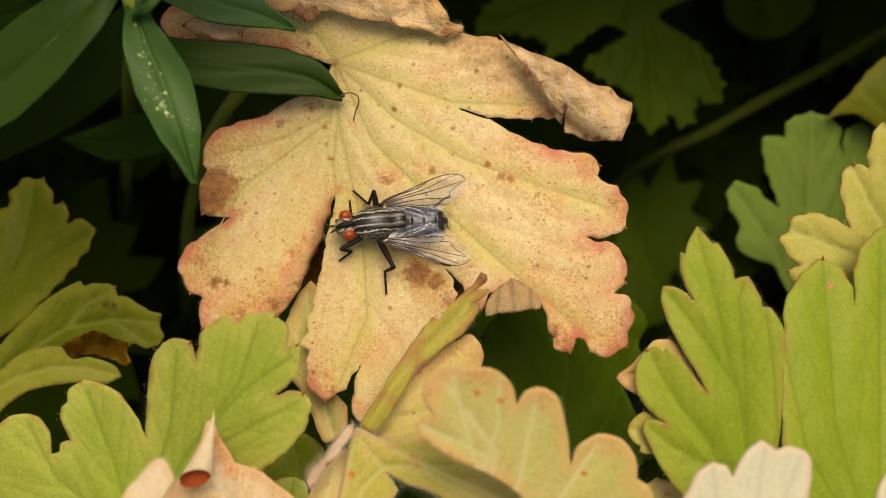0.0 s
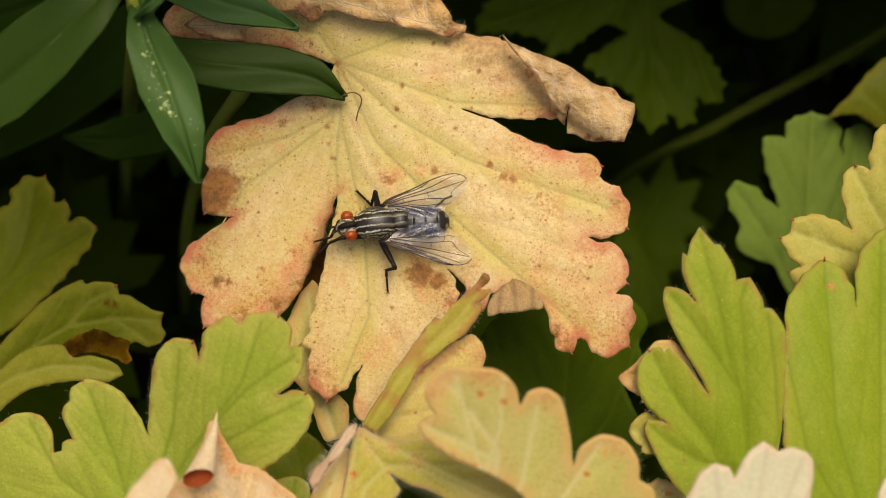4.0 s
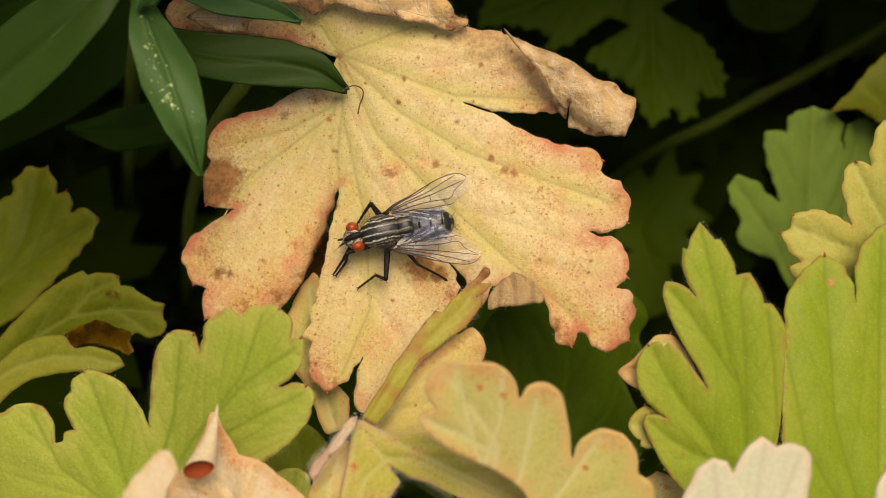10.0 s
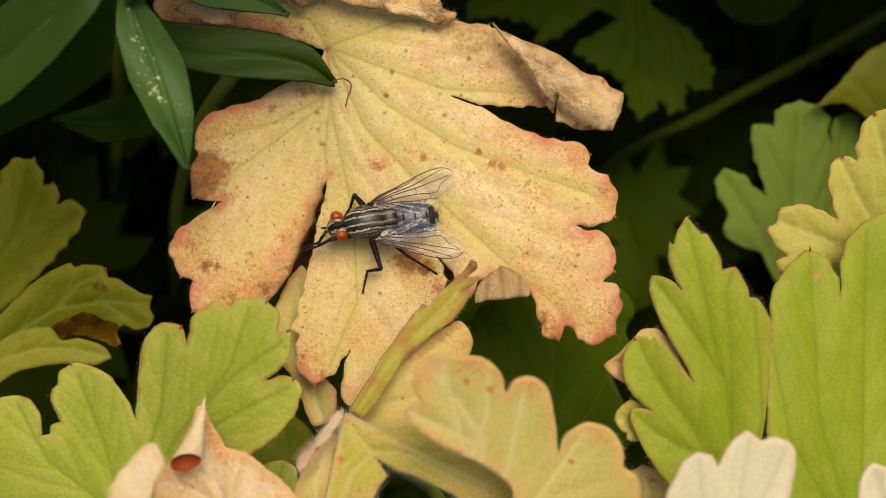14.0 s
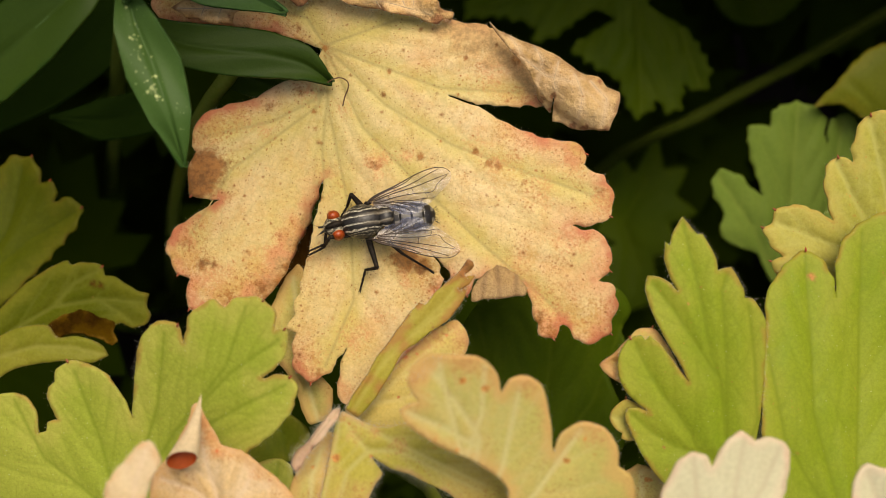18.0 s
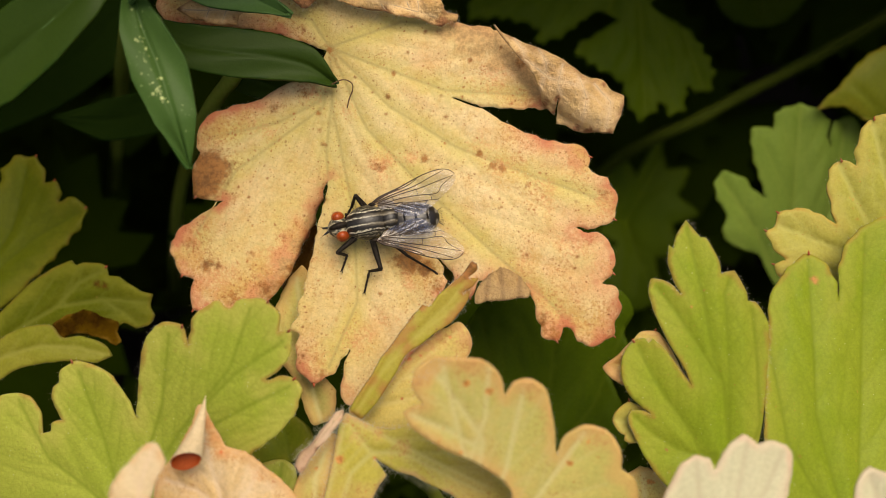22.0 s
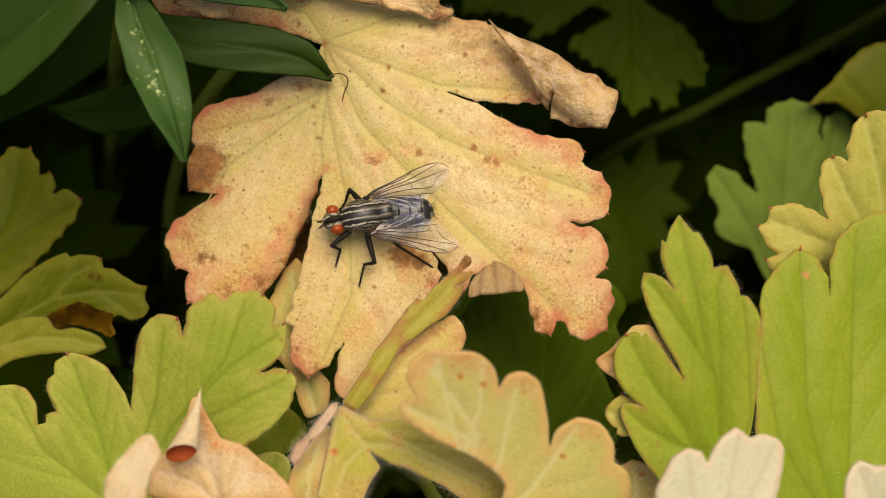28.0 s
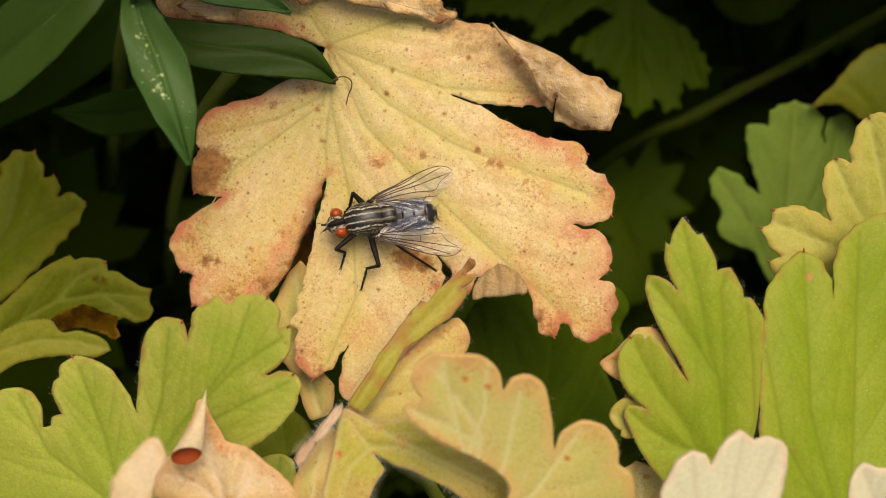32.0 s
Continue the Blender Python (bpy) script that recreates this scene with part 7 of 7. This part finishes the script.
# seconds, end of the shin, end of the foot, and where the knee points, on the fly in millimetres
STEPS = {
    "front_left": [
        (0, (2.95, 2.23, 0.09), (3.43, 2.49, -0.25), (3.58, 2.14, 1.62)), (0.3, (4.22, 1.25, 1.04), (5.6, 1.24, 0.73)), (0.5, (5.67, 1.07, 1.26), (7.77, 1, 0.87)),
        (0.75, (5.54, 1.19, 1.25), (7.48, 1.59, 0.68)), (1, (5.39, 1.1, 1.26), (7.7, 1.52, 0.59)), (1.25, (5.43, 1.18, 1.25), (7.48, 1.62, 0.68)),
        (1.5, (5.45, 1.05, 1.27), (7.76, 1.06, 0.86)), (1.75, (5.39, 1.26, 1.19), (7.47, 1.74, 0.71)), (2, (5.32, 1.27, 1.13), (7.67, 1.75, 0.66)),
        (2.25, (5.4, 1.34, 1.13), (7.46, 1.93, 0.69)), (2.5, (5.47, 1.19, 1.15), (7.74, 1.43, 0.81)), (2.75, (5.44, 1.26, 1.19), (7.42, 1.85, 0.7)),
        (3, (5.41, 1.11, 1.26), (7.6, 1.6, 0.68)), (3.25, (5.33, 1.2, 1.14), (6.86, 1.92, 0.59)), (3.5, (5.23, 1.07, 1.06), (6.61, 1.57, 0.59)),
        (4, (5.12, 1.33, 0.97), (6.27, 2.14, 0.46)), (4.5, (4.99, 1.37, 0.92), (6.43, 2.04, 0.42)), (5.5, (4.06, 2.89, 0.1), (5, 3.43, -0.38), (4.68, 2.77, 1.53)),
        (6, (2.83, 2.66, 0.03), (3.68, 3.65, -0.41), (3.45, 2.55, 1.56)), (6.3, (3.08, 2.88, -0), (3.9, 3.75, -0.43), (3.7, 2.74, 1.53)), (6.5, (3.5, 2.7, 0.02), (4.57, 3.76, -0.43), (4.1, 2.55, 1.56)),
        (7, (3.61, 2.38, 0.17), (4.88, 3.5, -0.39), (4.21, 2.18, 1.61)), (7.5, (4.88, 1.77, 0.66), (6.88, 2.4, 0.27), (5.49, 1.49, 1.71)), (8, (4.71, 2.03, 0.62), (7.06, 2.54, 0.25), (5.32, 1.76, 1.67)),
        (8.5, (4.56, 1.67, 0.67), (6.42, 1.94, 0.33), (5.17, 1.4, 1.72)), (9, (4.9, 2.12, 0.51), (7.09, 3.22, -0.05), (5.5, 1.86, 1.66)), (9.5, (5.7, 1.98, 0.73), (8.1, 2.23, 0.39)),
        (9.8, (4.77, 2.58, 0.34), (6.35, 3.14, -0.14), (5.37, 2.34, 1.59)), (10, (4.52, 2.02, 0.32), (5.62, 2.93, -0.31), (5.11, 1.8, 1.67)), (10.3, (3.8, 2.58, 0.04), (4.66, 3.18, -0.35), (4.39, 2.38, 1.58)),
        (11, (3.53, 2.78, 0.01), (4.5, 3.42, -0.38), (4.12, 2.58, 1.56)), (12, (2.47, 2.67, 0.03), (3.1, 3.32, -0.36), (3.07, 2.47, 1.57)), (13, (2.63, 3.27, -0.11), (3.48, 4.12, -0.48), (3.24, 3.08, 1.49)),
        (13.5, (2.6, 3.32, -0.11), (3.5, 4.16, -0.48), (3.21, 3.14, 1.48)), (14, (5.44, 1.52, 1.1), (7.72, 1.95, 0.63)), (14.25, (5.45, 1.51, 1.15), (7.75, 2.03, 0.67)),
        (14.5, (5.44, 1.3, 1.23), (8.23, 1.4, 0.81)), (15, (5.4, 1.54, 1.2), (7.82, 1.95, 0.68)), (15.5, (5.33, 1.57, 1.19), (7.88, 1.8, 0.66)),
        (16, (5.68, 1.66, 1.18), (7.85, 2.02, 0.68)), (16.5, (6, 1.53, 1.2), (8.28, 1.53, 0.79)), (16.75, (5.98, 1.53, 1.2), (7.78, 1.75, 0.76)),
        (17, (5.94, 1.32, 1.23), (7.73, 1.27, 0.83)), (17.25, (5.33, 1.74, 1.12), (6.89, 2.24, 0.59)), (17.5, (4.7, 1.95, 1.04), (6.52, 2.49, 0.46)),
        (17.75, (4.66, 1.99, 1.03), (6.18, 2.78, 0.42)), (18, (4.59, 1.82, 1.06), (6.3, 2.37, 0.48)), (18.25, (4.61, 1.87, 1.05), (6.01, 2.76, 0.42)),
        (18.5, (4.62, 1.72, 1.07), (6.18, 2.45, 0.46)), (18.75, (4.68, 1.7, 1.07), (6.04, 2.78, 0.42)), (19, (4.71, 1.46, 1.11), (6.36, 2.41, 0.47)),
        (19.25, (4.91, 1.73, 1.07), (6.37, 2.8, 0.41)), (19.5, (5.07, 1.78, 1.06), (6.85, 2.49, 0.46)), (19.75, (5.07, 1.91, 1.04), (6.66, 2.83, 0.41)),
        (20, (5.04, 1.82, 1.06), (6.93, 2.47, 0.46)), (20.25, (5.03, 1.84, 1.05), (6.59, 2.72, 0.43)), (20.5, (4.99, 1.64, 1.08), (6.71, 2.25, 0.49)),
        (20.75, (4.9, 1.75, 1.02), (6.36, 2.72, 0.37)), (21, (4.77, 1.65, 0.98), (6.47, 2.49, 0.36)), (21.5, (2.89, 2.6, 0.04), (3.43, 3.6, -0.41), (3.51, 2.43, 1.58)),
        (22, (2.87, 2.58, 0.04), (3.4, 3.58, -0.4), (3.49, 2.4, 1.58)), (25, (2.93, 2.72, 0.02), (3.45, 3.67, -0.41), (3.55, 2.54, 1.56)), (28, (3.01, 2.67, 0.03), (3.48, 3.69, -0.42), (3.63, 2.49, 1.57)),
        (32, (2.89, 2.66, 0.03), (3.37, 3.68, -0.42), (3.52, 2.48, 1.57)),
    ],
    "front_right": [
        (0, (2.78, -0.99, 0.54), (2.85, -2.07, 0.39), (3.43, -0.51, 1.99)), (0.3, (4.1, 0.94, 1.08), (5.58, 0.86, 0.79)), (0.5, (5.55, 0.76, 1.31), (7.74, 0.63, 0.92)),
        (0.75, (5.4, 0.66, 1.32), (7.96, 0.55, 0.83)), (1, (5.26, 0.78, 1.3), (7.68, 1.14, 0.65)), (1.25, (5.28, 0.65, 1.32), (7.96, 0.58, 0.83)),
        (1.5, (5.32, 0.74, 1.31), (7.74, 0.68, 0.91)), (1.75, (5.25, 0.74, 1.26), (7.94, 0.69, 0.86)), (2, (5.19, 0.96, 1.18), (7.65, 1.38, 0.71)),
        (2.25, (5.26, 0.81, 1.2), (7.93, 0.88, 0.84)), (2.5, (5.34, 0.88, 1.19), (7.71, 1.05, 0.86)), (2.75, (5.3, 0.73, 1.26), (7.89, 0.8, 0.85)),
        (3, (5.28, 0.8, 1.3), (7.58, 1.22, 0.74)), (3.25, (5.19, 0.67, 1.22), (7.33, 0.87, 0.74)), (3.5, (5.11, 0.75, 1.11), (6.58, 1.2, 0.64)),
        (4, (4.98, 0.8, 1.05), (6.75, 1.09, 0.6)), (4.5, (4.86, 1.06, 0.96), (6.41, 1.66, 0.47)), (5.5, (3.85, -0.33, 0.55), (4.38, -1.13, 0.26), (4.51, 0.11, 1.9)),
        (6, (2.63, -0.57, 0.48), (3.06, -0.91, 0.23), (3.29, -0.11, 1.93)), (6.3, (2.8, -0.35, 0.45), (3.17, -0.8, 0.21), (3.46, 0.09, 1.91)), (6.5, (3.16, -0.52, 0.48), (3.77, -0.79, 0.21), (3.83, -0.1, 1.93)),
        (7, (3.83, 2.28, 0.59), (4.85, 2.9, 0.1), (4.54, 2.56, 1.56)), (7.5, (5.18, 1.34, 0.82), (6.65, 1.85, 0.45)), (8, (5.03, 1.76, 0.76), (6.37, 2.19, 0.4)),
        (8.5, (4.81, 1.3, 0.83), (6.24, 1.66, 0.47)), (9, (4.75, 1.39, 0.71), (4.97, 2.09, 0.31), (5.46, 1.65, 1.69)), (9.5, (5.73, 1.61, 0.88), (7.71, 1.98, 0.53)),
        (9.8, (4.89, 2.14, 0.61), (6.04, 2.77, 0.12), (5.6, 2.41, 1.58)), (10, (4.8, 1.84, 0.55), (5.37, 2.36, 0.17), (5.5, 2.12, 1.62)), (10.3, (3.26, -0.62, 0.49), (3.55, -1.31, 0.29), (3.94, -0.25, 1.95)),
        (11, (2.99, -0.43, 0.46), (3.41, -1.08, 0.25), (3.68, -0.06, 1.93)), (12, (1.98, -0.54, 0.48), (2.07, -1.2, 0.27), (2.67, -0.17, 1.94)), (13, (2.22, 0.05, 0.35), (2.57, -0.41, 0.16), (2.9, 0.43, 1.86)),
        (13.5, (2.2, 0.1, 0.34), (2.6, -0.37, 0.15), (2.88, 0.49, 1.85)), (14, (5.29, 1.21, 1.14), (7.68, 1.58, 0.69)), (14.25, (5.28, 0.99, 1.22), (8.16, 0.95, 0.83)),
        (14.5, (5.29, 0.99, 1.27), (8.18, 1.03, 0.87)), (15, (5.23, 1.02, 1.27), (8.23, 0.87, 0.84)), (15.5, (5.19, 1.26, 1.24), (7.83, 1.42, 0.71)),
        (16, (5.51, 1.14, 1.25), (8.26, 0.94, 0.83)), (16.5, (5.85, 1.22, 1.24), (8.24, 1.16, 0.85)), (16.75, (5.81, 1.01, 1.27), (8.19, 0.68, 0.91)),
        (17, (5.79, 1.01, 1.27), (7.68, 0.9, 0.88)), (17.25, (5.16, 1.22, 1.19), (7.31, 1.15, 0.75)), (17.5, (4.55, 1.64, 1.08), (6.47, 2.12, 0.51)),
        (17.75, (4.48, 1.47, 1.11), (6.59, 1.7, 0.57)), (18, (4.44, 1.51, 1.1), (6.25, 1.99, 0.53)), (18.25, (4.44, 1.35, 1.12), (6.42, 1.68, 0.57)),
        (18.5, (4.47, 1.41, 1.11), (6.14, 2.08, 0.52)), (18.75, (4.5, 1.18, 1.15), (6.45, 1.7, 0.57)), (19, (4.57, 1.16, 1.15), (6.31, 2.03, 0.52)),
        (19.25, (4.73, 1.21, 1.14), (6.79, 1.72, 0.57)), (19.5, (4.93, 1.47, 1.11), (6.81, 2.11, 0.51)), (19.75, (4.9, 1.39, 1.12), (7.08, 1.75, 0.56)),
        (20, (4.9, 1.51, 1.1), (6.88, 2.09, 0.51)), (20.25, (4.86, 1.32, 1.13), (7.01, 1.63, 0.58)), (20.5, (4.85, 1.33, 1.13), (6.67, 1.88, 0.54)),
        (20.75, (4.72, 1.23, 1.09), (6.78, 1.64, 0.53)), (21, (4.63, 1.34, 1.02), (6.42, 2.11, 0.41)), (21.5, (2.51, -0.64, 0.49), (2.55, -0.96, 0.24), (3.2, -0.24, 1.95)),
        (22, (2.49, -0.66, 0.5), (2.53, -0.98, 0.24), (3.17, -0.26, 1.96)), (25, (2.55, -0.52, 0.48), (2.58, -0.89, 0.23), (3.24, -0.12, 1.94)), (28, (2.63, -0.58, 0.48), (2.62, -0.89, 0.23), (3.32, -0.18, 1.94)),
        (32, (2.51, -0.59, 0.49), (2.5, -0.91, 0.23), (3.21, -0.2, 1.95)),
    ],
    "middle_left": [
        (0, (-0.14, 4.29, -0.2), (-0.17, 6.35, -0.84), (-0.96, 4.44, 1.09)), (3.5, (-0.05, 4.14, -0.18), (-0.07, 6.1, -0.81), (-0.81, 4.28, 1.11)), (6, (-0.29, 4.25, -0.19), (-0.32, 6.11, -0.81), (-1.06, 4.34, 1.11)),
        (6.3, (0.87, 4.48, -0.23), (1.77, 6.32, -0.84), (-0.41, 4.46, 1.09)), (6.7, (1.14, 4.02, -0.16), (2.27, 5.8, -0.77), (-0.02, 4.14, 1.13)), (7, (1.83, 3.32, 0.14), (2.86, 2.82, 0.11), (0.65, 4.33, 1.11)),
        (7.5, (3.46, 2.07, 0.42), (5.2, 2.39, 0.27), (1.84, 3.31, 1.25)), (8, (3.22, 1.95, 0.43), (4.81, 2.08, 0.31), (1.83, 3.53, 1.22)), (9, (3.65, 2.18, 0.4), (4.88, 2.21, 0.29), (1.59, 3.43, 1.24)),
        (9.5, (3.77, 2.13, 0.41), (5.39, 2.49, 0.26), (1.56, 3.46, 1.23)), (9.8, (3.23, 3.15, 0.06), (4.85, 3.4, -0.17), (1.12, 3.87, 1.17)), (10, (1.89, 3.65, -0.11), (3.8, 4.56, -0.54), (1.03, 3.99, 1.16)),
        (10.3, (1.36, 3.81, -0.13), (2.26, 5.72, -0.75), (0.27, 4.08, 1.14)), (11, (1.34, 3.96, -0.15), (2.14, 5.89, -0.78), (0.24, 4.16, 1.13)), (12, (1.06, 4.26, -0.19), (1.9, 5.97, -0.79), (-0.11, 4.39, 1.1)),
        (13, (1.06, 4.34, -0.21), (1.7, 6.14, -0.81), (-0.27, 4.46, 1.09)), (19, (0.91, 4.31, -0.2), (1.65, 6.1, -0.81), (-0.08, 4.45, 1.09)), (25, (0.92, 4.37, -0.21), (1.54, 6.19, -0.82), (-0.07, 4.55, 1.08)),
        (28, (0.88, 4.34, -0.21), (1.55, 6.16, -0.81), (-0, 4.51, 1.08)), (32, (0.99, 4.42, -0.22), (1.71, 6.13, -0.81), (-0.07, 4.5, 1.08)),
    ],
    "middle_right": [
        (0, (1.06, -2.16, 0.91), (2.13, -3.27, 0.56), (0.07, -3.18, 3.07)), (6, (0.94, -2.05, 0.89), (1.94, -3.23, 0.55), (-0.01, -3.08, 3.06)), (6.3, (1.83, -1.8, 0.86), (2.6, -0.97, 0.24), (0.76, -3.08, 3.06)),
        (6.6, (1.8, -1.94, 0.88), (2.75, -1.14, 0.26), (1, -3.23, 3.08)), (7, (1.94, -1.92, 0.88), (2.83, -1.04, 0.25), (1.24, -3.16, 3.07)), (9, (1.95, -2.19, 0.91), (2.83, -1.32, 0.29), (1.17, -3.36, 3.1)),
        (11, (2.11, -2.28, 0.93), (2.97, -1.4, 0.3), (1.42, -3.37, 3.1)), (13, (1.9, -1.89, 0.87), (2.72, -0.97, 0.24), (1.11, -2.99, 3.05)), (19, (1.91, -1.88, 0.87), (2.72, -0.96, 0.24), (1.08, -2.98, 3.04)),
        (25, (1.93, -1.89, 0.87), (2.74, -0.97, 0.24), (1.11, -3, 3.05)), (28, (1.97, -1.84, 0.86), (2.78, -0.91, 0.23), (1.14, -2.96, 3.04)), (32, (1.92, -1.76, 0.85), (2.73, -0.82, 0.22), (1.09, -2.88, 3.03)),
    ],
    "hind_left": [
        (0, (-6.2, 4.03, -0.06), (-8.13, 4.57, -0.54)), (6, (-6.25, 3.98, -0.05), (-8.19, 4.54, -0.54)), (6.6, (-5.11, 4.14, -0.08), (-7.27, 5.43, -0.66)),
        (7, (-4.23, 4.95, -0.19), (-5.81, 6.41, -0.8)), (9, (-4.27, 4.81, -0.17), (-5.87, 6.33, -0.79)), (11, (-4.27, 4.89, -0.18), (-5.92, 6.33, -0.79)),
        (13, (-5.12, 5.05, -0.21), (-6.92, 6.49, -0.81)), (19, (-5.17, 4.98, -0.19), (-6.82, 6.39, -0.8)), (25, (-5.2, 4.96, -0.19), (-6.92, 6.39, -0.8)),
        (28, (-5.26, 4.98, -0.2), (-6.98, 6.41, -0.8)), (32, (-5.27, 5.03, -0.2), (-6.94, 6.45, -0.81)),
    ],
    "hind_right": [
        (0, (-6.17, -2.32, 0.83), (-7.94, -2.84, 0.5)), (6, (-6.21, -2.34, 0.83), (-7.93, -2.74, 0.49)), (6.6, (-5.15, -1.02, 0.55), (-6.16, -0.25, 0.14)),
        (7, (-4.86, -0.14, 0.42), (-5.89, 0.3, 0.06)), (13, (-4.78, -0.12, 0.42), (-5.82, 0.29, 0.06)), (32, (-4.66, -0.28, 0.44), (-5.88, 0.26, 0.06)),
    ],
}

fly, fly_legs = make_fly()


def along(a, b, up=Vector((0, 0, 1))):
    """A pose at a whose x axis points at b."""
    x = (b - a).normalized()
    y = up.cross(x)
    y = (y if y.length > 1e-4 else Vector((0, 1, 0))).normalized()
    m = Matrix((x, y, x.cross(y))).transposed().to_4x4()
    return Matrix.Translation(a * MM) @ m


def motions():
    walk(fly, [(t, BANK @ pose(x * MM, y * MM, FLY_UP * MM, FLY_LEAN, 0, h)) for t, x, y, h in FLY_PATH])
    for name, (hip, base, femur, tibia, tarsus) in fly_legs.items():
        pair = name.split("_")[0]
        side = 1 if name.endswith("left") else -1
        a, b, c = LENGTHS.get(name, LENGTHS[pair])
        rows = ([], [], [])
        for t, ankle, tip, *knee in STEPS[name]:
            ankle, tip = Vector(ankle), Vector(tip)
            d = ankle - hip
            far = min(d.length, (a + b) * 0.985)
            far = max(far, abs(a - b) + 0.15)
            way = d.normalized()
            ankle = hip + way * far
            s = (a * a - b * b + far * far) / (2 * far)
            bend = {"front": Vector((0.9, side * 0.1, 0.7)), "middle": Vector((-0.3, side * 0.8, 0.6)), "hind": Vector((0.0, 0.6, 1.0)) if side > 0 else Vector((-0.2, 0.8, -0.3))}[pair]
            if knee:
                bend = Vector(knee[0]) - hip
            bend = (bend - way * bend.dot(way)).normalized()
            knee = hip + way * s + bend * math.sqrt(max(0.0, a * a - s * s))
            rows[0].append((t, along(hip, knee)))
            rows[1].append((t, along(knee, ankle)))
            rows[2].append((t, along(ankle, ankle + (tip - ankle).normalized() * c)))
        for ob, r in zip((femur, tibia, tarsus), rows):
            walk(ob, r)


motions()
